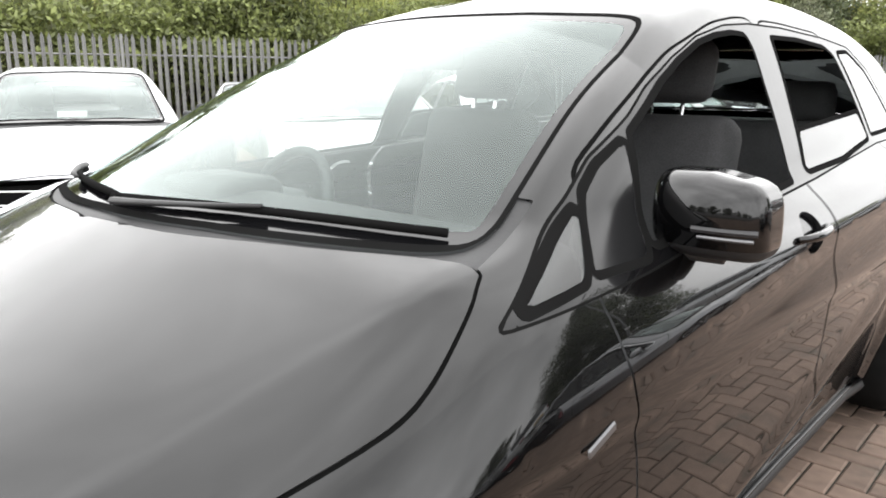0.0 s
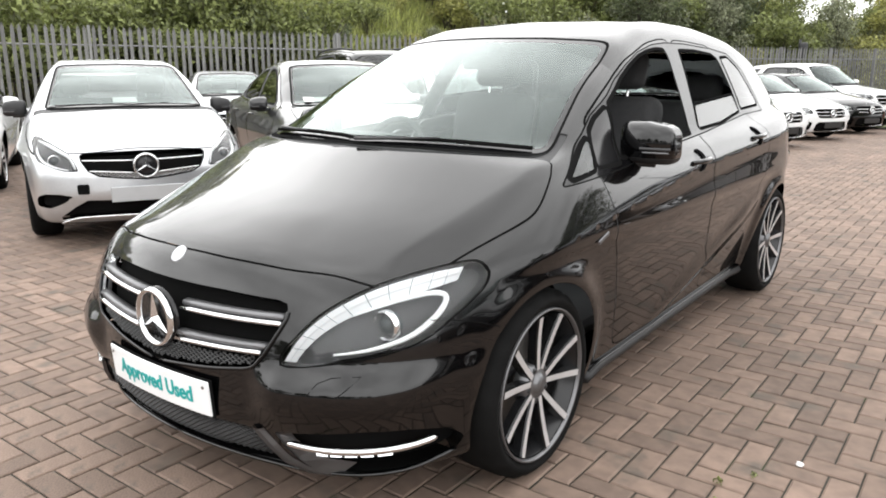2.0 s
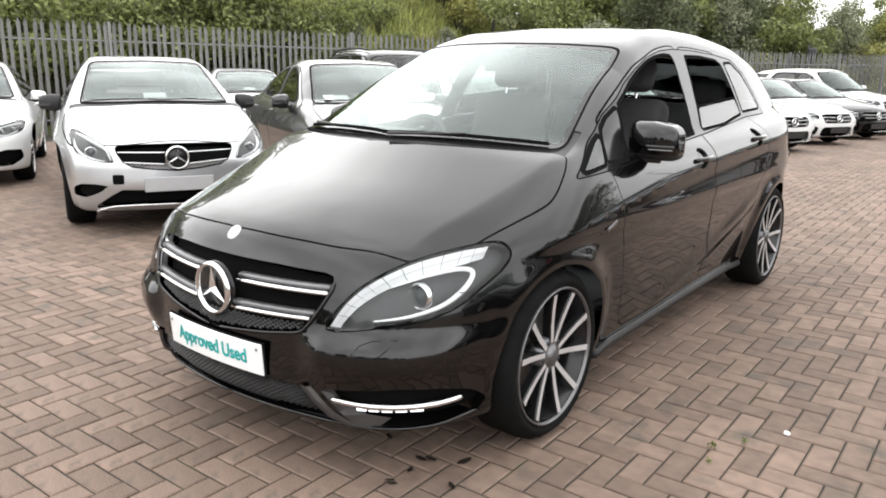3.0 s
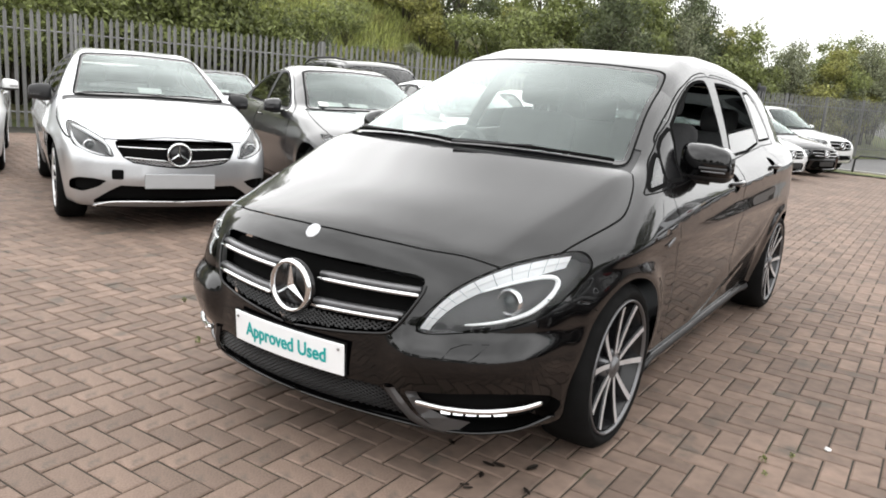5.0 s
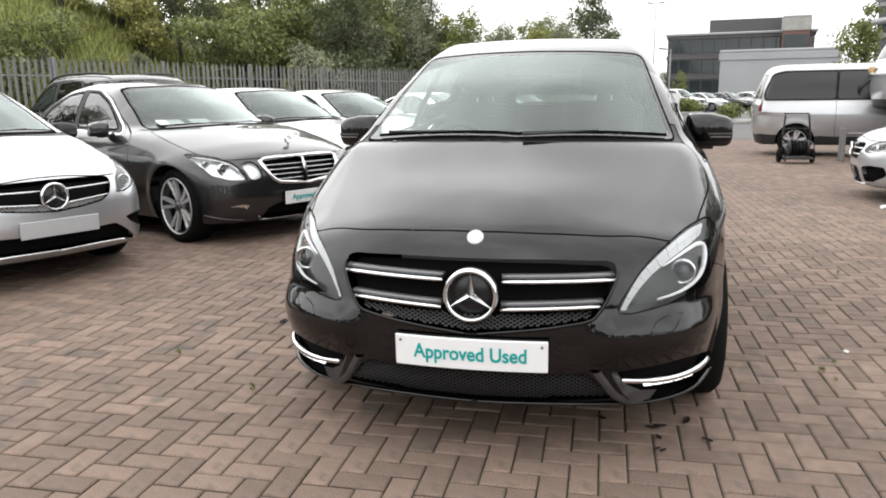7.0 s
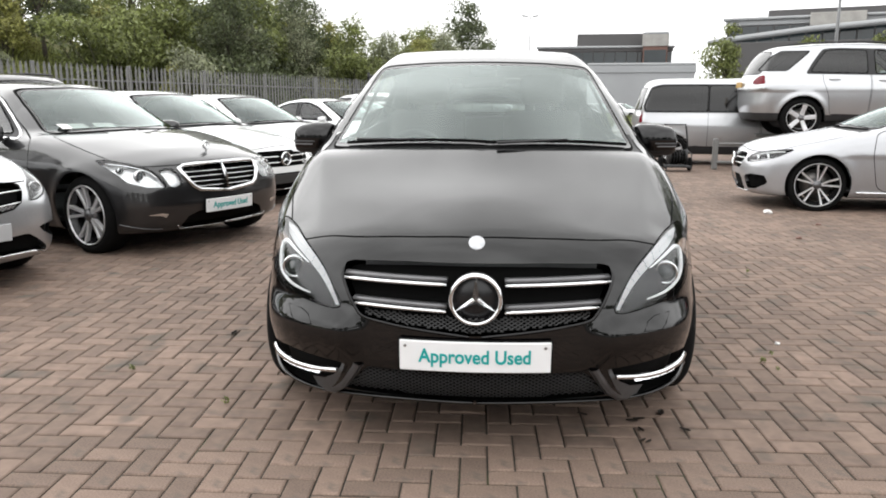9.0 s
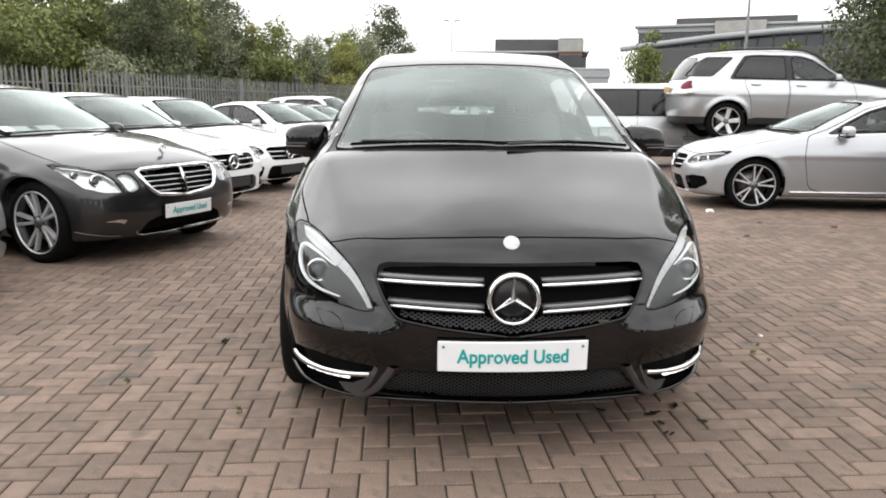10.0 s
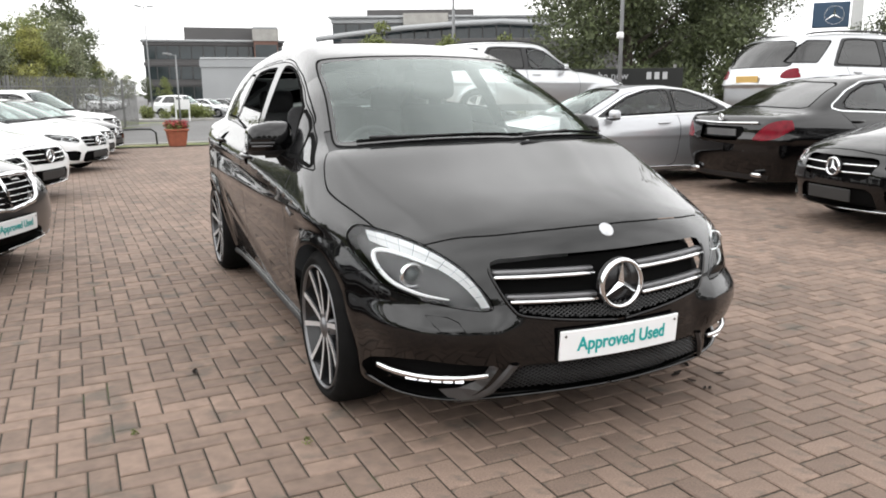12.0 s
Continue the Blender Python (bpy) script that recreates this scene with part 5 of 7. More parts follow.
def suv(**over):
    """Forms of a tall estate on large wheels."""
    base = dict(
        L=4.78, H=1.76, W=0.955, zm=curve([(0.0, 0.85), (4.7, 0.95)], 0.15), belt=1.13, cabin_w=0.85, tumble=(0.25, 0.22), floor=0.3, hub_z=0.37, arch=0.41, hubs=(0.9, 3.82), flare=0.025,
        top=[(0.0, 0.86), (0.1, 0.96), (0.35, 1.03), (0.8, 1.09), (1.15, 1.135), (1.5, 1.14), (4.2, 1.16), (4.78, 1.1)],
        roof=[(0.8, 0.98), (1.15, 1.14), (1.6, 1.42), (2.0, 1.66), (2.3, 1.735), (2.8, 1.76), (3.6, 1.75), (4.2, 1.70), (4.45, 1.62), (4.65, 1.35), (4.78, 1.0)],
        nose=[(0.3, 0.06), (0.4, 0.0), (0.7, 0.0), (0.85, 0.03), (0.96, 0.09), (1.05, 0.3), (1.2, 0.7)], tail=[(0.3, 4.68), (0.6, 4.77), (0.9, 4.76), (1.1, 4.72), (1.3, 4.62), (1.5, 4.5), (1.7, 4.36)],
        windows=[([(1.72, 1.17), (1.95, 1.36), (2.2, 1.53), (2.45, 1.60), (2.62, 1.61), (2.6, 1.18)], "glass"), ([(2.72, 1.18), (2.74, 1.61), (3.2, 1.625), (3.44, 1.61), (3.60, 1.4), (3.72, 1.21)], "tint"), ([(4.12, 1.23), (3.90, 1.42), (3.70, 1.60), (4.22, 1.60), (4.40, 1.5), (4.60, 1.23)], "tint")],
        dlo=[(1.58, 1.14), (1.95, 1.39), (2.2, 1.555), (2.45, 1.625), (2.7, 1.64), (3.3, 1.65), (3.5, 1.635), (3.66, 1.42), (3.8, 1.175), (2.6, 1.155)], dlo_chrome=False,
        screen=[(0, 1.68), (0.5, 1.66), (0.6, 1.63), (0.66, 1.45), (0.74, 1.15), (0, 1.16)], rear_screen=[(0, 1.62), (0.5, 1.6), (0.62, 1.55), (0.72, 1.2), (0.66, 1.17), (0, 1.17)],
        lamps=[(0.52, 0.82), (0.55, 0.90), (0.68, 0.93), (0.82, 0.95), (0.87, 0.93), (0.86, 0.85), (0.72, 0.79)], lamp_lines=[([(0.56, 0.89), (0.68, 0.915), (0.82, 0.93)], 0.01, "lamp_white")], projectors=[(0.66, 0.86, 0.04), (0.78, 0.88, 0.04)],
        front_cuts=[([(0, 0.9), (0.36, 0.9), (0.45, 0.87), (0.40, 0.66), (0, 0.64)], "grille"), ([(0, 0.52), (0.44, 0.52), (0.5, 0.4), (0, 0.38)], "intake")], front_pairs=[([(0.58, 0.55), (0.72, 0.58), (0.8, 0.56), (0.8, 0.48), (0.6, 0.44)], "intake")],
        bars=[((0.1, 0.43), 0.82, 0.825, 0.018, "chrome", 0.006), ((0.1, 0.40), 0.72, 0.725, 0.018, "chrome", 0.006)], star=(0.775, 0.1, -0.01),
        tail_lamps=[[(0.62, 1.0), (0.64, 1.10), (0.75, 1.15), (0.95, 1.14), (0.97, 1.08), (0.86, 0.99)]], tail_reach=0.27,
        doors=[[(1.48, 1.13), (1.42, 0.8), (1.5, 0.42), (1.7, 0.38), (2.55, 0.38), (2.67, 0.45), (2.66, 1.0), (2.67, 1.63), (2.45, 1.635), (2.15, 1.55), (1.85, 1.34), (1.62, 1.17)], [(2.69, 0.45), (2.68, 1.0), (2.69, 1.63), (3.2, 1.65), (3.5, 1.62), (3.48, 1.3), (3.5, 1.05), (3.4, 0.8), (3.35, 0.5), (3.3, 0.38), (2.8, 0.38)]],
        handles=[(2.45, 1.06), (3.3, 1.08)], hood=[(0, 0.12), (0.3, 0.13), (0.55, 0.2), (0.72, 0.3), (0.8, 0.45), (0.84, 0.9), (0.8, 1.15), (0.7, 1.26), (0.4, 1.15), (0, 1.09)], cowl=[(0, 1.0), (0.74, 1.1), (0.72, 1.4), (0.3, 1.25), (0, 1.2)],
        side_cuts=[([(0.05, 0.2), (0.05, 0.42), (1.4, 0.43), (3.3, 0.43), (4.4, 0.44), (4.85, 0.46), (4.9, 0.2)], "trim")], rear_cuts=[([(0, 0.46), (0.9, 0.46), (0.9, 0.2), (0, 0.2)], "trim")],
        mirror=(1.0, 1.85, 1.22), wiper_z=1.19, dash=1.35, bench=3.05, seat_z=0.75, wheel=(0.37, 0.255, 0.26), spokes=(5, 0.0, 0.075, "alloy"),
    )
    base.update(over)
    return sedan(**base)


def estate_van():
    """Forms of a long panel-sided people carrier."""
    return suv(
        L=5.0, H=1.9, W=0.95, floor=0.25, hubs=(0.92, 4.12), hub_z=0.33, arch=0.37, zm=curve([(0.0, 0.8), (5.0, 0.9)], 0.15), belt=1.15, cabin_w=0.87, tumble=(0.12, 0.14), flare=0.01,
        top=[(0.0, 0.85), (0.1, 0.95), (0.4, 1.06), (0.8, 1.15), (1.2, 1.16), (4.9, 1.16)],
        roof=[(0.4, 1.0), (0.7, 1.15), (1.2, 1.5), (1.6, 1.78), (1.9, 1.87), (2.4, 1.9), (4.4, 1.89), (4.7, 1.84), (4.85, 1.6), (5.0, 1.0)], tail=[(0.3, 4.9), (0.6, 4.99), (1.0, 4.98), (1.4, 4.92), (1.9, 4.8)],
        windows=[([(1.45, 1.2), (1.7, 1.42), (1.95, 1.6), (2.2, 1.62), (2.2, 1.2)], "glass"), ([(2.4, 1.17), (2.4, 1.73), (3.0, 1.74), (3.39, 1.74), (3.39, 1.17)], "tint"), ([(3.41, 1.17), (3.41, 1.74), (4.3, 1.74), (4.6, 1.68), (4.74, 1.3), (4.72, 1.17)], "tint")],
        dlo=[(2.38, 1.15), (2.38, 1.75), (3.5, 1.76), (4.4, 1.76), (4.62, 1.70), (4.77, 1.3), (4.75, 1.15)], screen=[(0, 1.8), (0.6, 1.77), (0.72, 1.45), (0.8, 1.17), (0, 1.17)], rear_screen=[(0, 1.7), (0.6, 1.68), (0.7, 1.2), (0, 1.2)],
        tail_lamps=[[(0.76, 0.95), (0.78, 1.25), (0.82, 1.4), (0.93, 1.38), (0.94, 1.0)]], tail_reach=0.22,
        doors=[[(1.15, 1.1), (1.15, 0.6), (1.35, 0.35), (2.2, 0.33), (2.3, 0.45), (2.3, 1.66), (2.0, 1.68), (1.65, 1.5), (1.35, 1.22)], [(2.33, 0.45), (2.33, 1.7), (2.8, 1.72), (3.4, 1.7), (3.4, 0.4), (3.3, 0.33), (2.4, 0.33)]], handles=[(2.1, 1.0), (2.5, 1.0)],
        mirror=(1.03, 1.4, 1.25), dash=0.95, bench=3.2, wheel=(0.33, 0.22, 0.22), spokes=(5, 0.2, 0.045, "alloy"), star=(0.775, 0.09, -0.01), hood=[(0, 0.1), (0.4, 0.13), (0.7, 0.25), (0.8, 0.4), (0.82, 0.7), (0.7, 0.85), (0, 0.66)], cowl=[(0, 0.6), (0.8, 0.8), (0.8, 1.0), (0, 0.8)], wiper_z=1.22,
    )


def grounded(x, y):
    """Height of the paving, which falls gently away to the far end and to the fence."""
    return -0.0165 * min(max(y - 4.0, 0.0), 24.0) - 0.02 * min(max(-x - 3.0, 0.0), 14.0)


def park(ob, x, y, hx, hy, z=None):
    """Stands a car with the middle of its nose over (x, y), heading along (hx, hy)."""
    z = grounded(x, y) if z is None else z
    tail = grounded(x - 4 * hx, y - 4 * hy) - grounded(x, y) if z == grounded(x, y) else 0.0
    return Matrix.Translation((x, y, z)) @ Matrix.Rotation(math.atan2(hx, -hy), 4, "Z") @ Matrix.Rotation(math.atan2(tail, 4.0), 4, "X")
M["bare_plate"] = material("bare_plate", (0.42, 0.43, 0.44), 0.5, vary=0.06, scale=8)

# ---- setting ----
def ground_height(x, y):
    return -0.0165 * np.clip(y - 4.0, 0.0, 24.0) - 0.02 * np.clip(-x - 3.0, 0.0, 14.0)


def sheet(name, xs, ys, height, mat, label, category, dz=0.0):
    g = np.meshgrid(xs, ys, indexing="ij")
    z = height(*g) + dz
    v = np.stack([g[0].ravel(), g[1].ravel(), z.ravel()], 1)
    n = len(ys)
    f = [(i * n + j, (i + 1) * n + j, (i + 1) * n + j + 1, i * n + j + 1) for i in range(len(xs) - 1) for j in range(n - 1)]
    ob = mesh_object(name, v, f, mat)
    return tagged(ob, label, category, kind="structure")


far = [-3000, -600, -150, -60]
sheet("ground", np.array(far + list(np.arange(-40, 61, 5.0)) + [90, 200, 800, 3000]), np.array([-3000, -400, -60] + list(np.arange(-30, 61, 4.0)) + [100, 250, 800, 3000]), ground_height, M["asphalt"], "grey worn asphalt reaching to the horizon", "ground", -0.03)
sheet("pavement", np.arange(-22, 17.1, 1.0), np.arange(-9, 22.6, 0.5), ground_height, M["sand"], "sandy bed and joints of the brick paving", "paving", -0.007)


def palisade_fence(x0, y0, x1, y1, base):
    """A galvanised palisade fence: pales with pointed heads on two rails and posts."""
    root = tagged(new("palisade_fence"), "grey galvanised palisade fence with pointed pales", "fence", kind="structure")
    length = math.hypot(x1 - x0, y1 - y0)
    d = Vector((x1 - x0, y1 - y0, 0)) / length
    nrm = Vector((d.y, -d.x, 0))
    turn = math.atan2(d.y, d.x)
    w, t, h = 0.035, 0.012, 2.4
    prof = [(-w, 0), (-w * 0.55, -t), (-w * 0.2, 0), (w * 0.2, 0), (w * 0.55, -t), (w, 0)]
    v = [(a, b, 0.05) for a, b in prof] + [(a, b, h - 0.1) for a, b in prof] + [(a * 0.25, b - 0.004, h - 0.015 * abs(a) / w) for a, b in prof]
    n = len(prof)
    f = [(r * n + k, r * n + k + 1, (r + 1) * n + k + 1, (r + 1) * n + k) for r in range(2) for k in range(n - 1)]
    back = [(a, b + 0.003, c) for a, b, c in v]
    f2 = f + [tuple(len(v) + q for q in reversed(face)) for face in f]
    me = bpy.data.meshes.new("pale")
    me.from_pydata(v + back, [], f2)
    me.materials.append(M["galv"])
    pitch = 0.148
    count = int(length / pitch)
    rest_v, rest_f = [], []
    for i in range(count):
        p = Vector((x0, y0, 0)) + d * (i * pitch)
        z = base(p.x, p.y)
        m = Matrix.Translation((p.x, p.y, z + 0.012 * math.sin(i * 7.3))) @ Matrix.Rotation(turn, 4, "Z") @ Matrix.Rotation(0.006 * math.sin(i * 3.1), 4, "Y")
        if i < 290:
            ob = new("pale", me)
            ob.parent, ob.matrix_local = root, m
        else:
            k = len(rest_v)
            rest_v += [tuple(m @ Vector(q)) for q in v + back]
            rest_f += [tuple(k + q for q in face) for face in f2]
    if rest_v:
        tagged(mesh_object("far_pales", rest_v, rest_f, M["galv"], root, smooth=False), "", kind="stuff")
    posts = int(length / 2.75) + 1
    pm = None
    for i in range(posts):
        p = Vector((x0, y0, 0)) + d * (i * 2.75) - nrm * 0.05
        if pm is None:
            pm = part("post", block(0.06, 0.1, 2.4, Matrix.Translation((0, 0, 1.2)), 0.006, 1), M["galv"], root)
            ob = pm
        else:
            ob = new("post", pm.data)
            ob.parent = root
        ob.matrix_local = Matrix.Translation((p.x, p.y, base(p.x, p.y))) @ Matrix.Rotation(turn, 4, "Z")
    for hz in (0.35, 2.0):
        pts = [Vector((x0, y0, 0)) + d * s - nrm * 0.03 for s in np.linspace(0, length, 24)]
        part("rail", tube([Vector((p.x, p.y, base(p.x, p.y) + hz)) for p in pts], 0.019, 4), M["galv"], root)
    return root


def fence_base(x, y):
    return grounded(x, y)


FX0, FY0, FX1, FY1 = -20.1, -8.0, 0.9, 42.0
palisade_fence(FX0, FY0, FX1, FY1, fence_base)


def leaf_cloud(name, centres, leaf, mat, seed, parent=None, flat=0.5):
    """Many small leaves round clump centres (x, y, z, radius, count)."""
    rng = np.random.default_rng(seed)
    vs, fs = [], []
    for cx, cy, cz, r, n in centres:
        d = rng.normal(size=(n, 3))
        d /= np.linalg.norm(d, axis=1)[:, None]
        p = np.array([cx, cy, cz]) + d * (r * rng.uniform(0.35, 1.08, (n, 1))) * np.array([1, 1, 0.85])
        a = rng.normal(size=(n, 3))
        a /= np.linalg.norm(a, axis=1)[:, None]
        b = np.cross(a, d + rng.normal(size=(n, 3)) * flat)
        b /= np.linalg.norm(b, axis=1)[:, None]
        s = leaf * rng.uniform(0.6, 1.3, (n, 1))
        k = sum(len(q) for q in vs)
        vs.append(np.stack([p - a * s, p + b * s * 0.45, p + a * s, p - b * s * 0.45], 1).reshape(-1, 3))
        i = k + 4 * np.arange(n)
        fs.append(np.stack([i, i + 1, i + 2, i + 3], 1))
    return mesh_object(name, np.concatenate(vs), np.concatenate(fs), mat, parent, smooth=False)


def tree(name, height, spread, mat, seed, label, leaves=5000, leaf=0.11, trunk=0.14, low=0.25):
    """A tapered trunk with limbs and an uneven crown of leaf clumps."""
    rng = random.Random(seed)
    root = tagged(new(name), label, "tree")
    bm = bmesh.new()
    top = Vector((rng.uniform(-0.3, 0.3), rng.uniform(-0.3, 0.3), height * 0.82))
    spine = [top * u + Vector((0.25 * math.sin(u * 5 + seed), 0.25 * math.cos(u * 4 + seed), 0)) * u for u in np.linspace(0, 1, 8)]
    tube(spine, [trunk * (1 - 0.85 * u) for u in np.linspace(0, 1, 8)], 7, bm=bm)
    clumps = []
    n = 22
    for k in range(n):
        u = low + (1 - low) * (k + rng.random()) / n
        ang = k * 2.4 + rng.uniform(-0.5, 0.5)
        wide = spread * math.sin(math.pi * min(0.97, (u - low) / (1 - low) * 0.8 + 0.2)) ** 0.7
        start = top * (u * 0.75)
        rad = wide * rng.uniform(0.35, 1.0)
        end = Vector((math.cos(ang) * rad, math.sin(ang) * rad, height * u * rng.uniform(0.92, 1.06)))
        tube([start, start.lerp(end, 0.5) + Vector((0, 0, 0.15 * rad)), end], [trunk * 0.35, trunk * 0.2, 0.01], 5, bm=bm)
        clumps.append((*end, spread * rng.uniform(0.22, 0.42), int(leaves / n * 0.75)))
        clumps.append((*(start.lerp(end, 0.6) + Vector((rng.uniform(-.3, .3), rng.uniform(-.3, .3), 0.2))), spread * rng.uniform(0.15, 0.3), int(leaves / n * 0.25)))
    part("trunk", bm, M["bark"], root, smooth=True)
    leaf_cloud("crown", clumps, leaf, M[mat], seed, root)
    return root


def shrub(name, height, wide, mat, seed, label, leaves=2500, leaf=0.08):
    rng = random.Random(seed)
    root = tagged(new(name), label, "shrub")
    bm = bmesh.new()
    clumps = []
    for k in range(11):
        a = k * 2.4
        r = wide * rng.uniform(0.1, 0.9)
        end = Vector((math.cos(a) * r, math.sin(a) * r, height * rng.uniform(0.35, 0.95)))
        tube([(0.1 * math.cos(a), 0.1 * math.sin(a), -0.1), end * 0.5 + Vector((0, 0, 0.1)), end], [0.03, 0.02, 0.008], 5, bm=bm)
        clumps.append((*end, wide * rng.uniform(0.28, 0.5), leaves // 11))
    part("branchwork", bm, M["bark"], root, smooth=True)
    leaf_cloud("foliage", clumps, leaf, M[mat], seed, root)
    return root


def bank_height(x, y):
    """Grassy bank behind the fence."""
    t = (y - FY0) / (FY1 - FY0)
    fx = FX0 + (FX1 - FX0) * t
    d = np.clip(fx - x, -1, 40)
    lump = 0.4 * np.sin(x * 0.5 + y * 0.23) + 0.3 * np.sin(y * 0.41 + 1.0)
    return ground_height(x, y) - 0.02 + np.clip(d - 1.5, 0, 16) * 0.42 * np.clip(1.1 - np.abs(y - 17) / 40, 0.3, 1) + lump * np.clip(d / 6, 0, 1)


def bank():
    us, ys = np.linspace(-0.3, 45, 40), np.linspace(-30, 47, 60)
    u, y = np.meshgrid(us, ys, indexing="ij")
    x = FX0 + (FX1 - FX0) * (y - FY0) / (FY1 - FY0) - u
    z = bank_height(x, y)
    v = np.stack([x.ravel(), y.ravel(), z.ravel()], 1)
    n = len(ys)
    f = [(i * n + j + 1, (i + 1) * n + j + 1, (i + 1) * n + j, i * n + j) for i in range(len(us) - 1) for j in range(n - 1)]
    tagged(mesh_object("grass_bank", v, f, M["grass"]), "rough green grass bank rising behind the fence", "grass bank", kind="structure")


bank()


def behind_fence(y, off):
    x = FX0 + (FX1 - FX0) * (y - FY0) / (FY1 - FY0) - off
    z = bank_height(np.array(x), np.array(y)) if y < 46 else ground_height(np.array(x), np.array(y)) - 0.05
    return Vector((x, y, float(z)))


def planting():
    kinds = [shrub("shrub", 2.4, 1.4, "leaf_yellow", 1, "yellow-green broom shrub on the bank", 3600), shrub("shrub", 2.8, 1.6, "leaf_green", 2, "leafy green shrub behind the fence", 3600), shrub("shrub", 3.2, 1.4, "leaf_grey", 3, "silvery willow shrub behind the fence", 2600), shrub("shrub", 2.6, 1.7, "leaf_dark", 4, "dark green bramble shrub behind the fence", 3600)]
    rng = random.Random(5)
    spots = []
    for i in range(70):
        y = -9 + i * 0.85 + rng.uniform(-0.5, 0.5)
        spots.append((y, rng.choice((1.6, 2.0, 2.8, 3.8)) + rng.uniform(0, 1.0), rng.uniform(0.75, 1.15)))
    for i in range(60):
        spots.append((-8 + i * 0.95 + rng.uniform(-0.5, 0.5), rng.uniform(4.5, 8.0), rng.uniform(0.9, 1.4)))
    for i in range(40):
        spots.append((rng.uniform(-10, 40), rng.uniform(9, 17), rng.uniform(0.7, 1.3)))
    for i, (y, off, s) in enumerate(spots):
        if y > 43.5:
            continue
        if 14 < y < 23 and off > 2.4:
            s *= rng.choice((0.28, 0.36, 0.45))
        k = kinds[rng.choice((0, 1, 1, 2, 3, 3, 0, 1))] if off < 9 else kinds[rng.choice((0, 0, 1))]
        m = Matrix.Translation(behind_fence(y, off)) @ Matrix.Rotation(rng.uniform(0, 6.28), 4, "Z")
        if i < 4:
            k = kinds[i]
            k.matrix_basis = m
            k.scale = (s, s, s)
        else:
            copy_thing(k, m).scale = (s, s, s)
    trees = [tree("tree", 7.5, 2.6, "leaf_green", 11, "young green tree behind the fence", 8000), tree("tree", 8.5, 2.8, "leaf_dark", 12, "dark leafy tree behind the fence", 8000), tree("tree", 7.0, 2.2, "leaf_yellow", 13, "light green tree behind the fence", 7000), tree("tree", 8.0, 2.3, "leaf_grey", 14, "grey-leaved willow tree behind the fence", 6000)]
    spots = [(3, 8, 0, .62), (8, 9, 1, .6), (13, 8, 3, .55), (25, 3.2, 1, .6), (27, 5, 0, .62), (28.5, 3, 3, .55), (30, 4, 1, .62), (32, 3, 0, .6), (33.5, 5, 2, .58), (35, 3, 3, .54), (36.5, 4, 0, .54), (38, 3, 2, .6), (39.5, 4, 0, .6), (41, 3, 3, .6), (43, 5, 2, .58), (45, 6, 0, .6), (47, 8, 2, .66), (49.5, 8.5, 1, .6), (51, 11, 0, .66), (54, 12, 2, .62), (57, 13, 0, .6), (60, 14, 3, .6), (64, 15, 2, .6), (68, 17, 0, .6), (26, 11, 1, .7), (31, 12, 0, .72), (36, 11, 1, .74), (41, 12, 3, .76)]
    for i, (y, off, k, s) in enumerate(spots):
        m = Matrix.Translation(behind_fence(y, off)) @ Matrix.Rotation(i * 1.7, 4, "Z")
        copy_thing(trees[k], m).scale = (s, s, s)
    far = [(-5.0, 69, 0, .86), (-5.2, 77, 2, .95), (-4.4, 85, 0, .92), (-2.6, 94, 3, .85), (-1.4, 103, 0, .88), (0.4, 112, 2, .85), (2.0, 120, 1, .62), (4.5, 126, 0, .6), (7.5, 130, 1, .5), (10.5, 132, 0, .55)]
    for i, (x, y, k, s) in enumerate(far):
        copy_thing(trees[k], Matrix.Translation((x, y, -0.45)) @ Matrix.Rotation(i * 2.3, 4, "Z")).scale = (s, s, s)
    for t in trees:
        for o in [t, *t.children_recursive]:
            bpy.data.objects.remove(o)


planting()


def tall_grass(y0, y1, off0, off1, n, seed):
    """Loose blades of long yellow-green grass standing on the open slope of the bank."""
    rng = np.random.default_rng(seed)
    y, off = rng.uniform(y0, y1, n), off0 + (off1 - off0) * rng.random(n) ** 1.2
    x = FX0 + (FX1 - FX0) * (y - FY0) / (FY1 - FY0) - off
    foot = np.stack([x, y, bank_height(x, y) - 0.02], 1)
    tall = rng.uniform(0.18, 0.55, (n, 1))
    lean = np.concatenate([rng.normal(0, 0.35, (n, 2)), np.ones((n, 1))], 1) * tall
    turn = rng.uniform(0, 6.28, n)
    side = np.stack([np.cos(turn), np.sin(turn), 0 * turn], 1) * 0.028
    v = np.stack([foot - side, foot + side, foot + lean * 0.6 + side * 0.7, foot + lean, foot + lean * 0.6 - side * 0.7], 1).reshape(-1, 3)
    f = 5 * np.arange(n)[:, None] + np.arange(5)[None]
    tagged(mesh_object("tall_grass", v, f, M["blade"], smooth=False), "long yellow-green grass on the open bank", "grass", kind="stuff")


tall_grass(9, 28, 1.2, 19, 42000, 8)


# ---- the cars ----
hero, hero_skin = build_car("car", HERO)
tagged(hero, "glossy black five-door compact car with lowered windows", "car")


def front_strip(parent, skin, points, radius, mat, name, flat=1.0, off=0.0, label=""):
    """A bar laid along points (x, z) on the front of a car, on both sides."""
    for s in (1, -1):
        run = rounded_line(points)
        part(name, tube(skin.lift([(s * a, 0, b) for a, b in run], 1, off), radius, 8, flat), M[mat], parent, label, smooth=True)


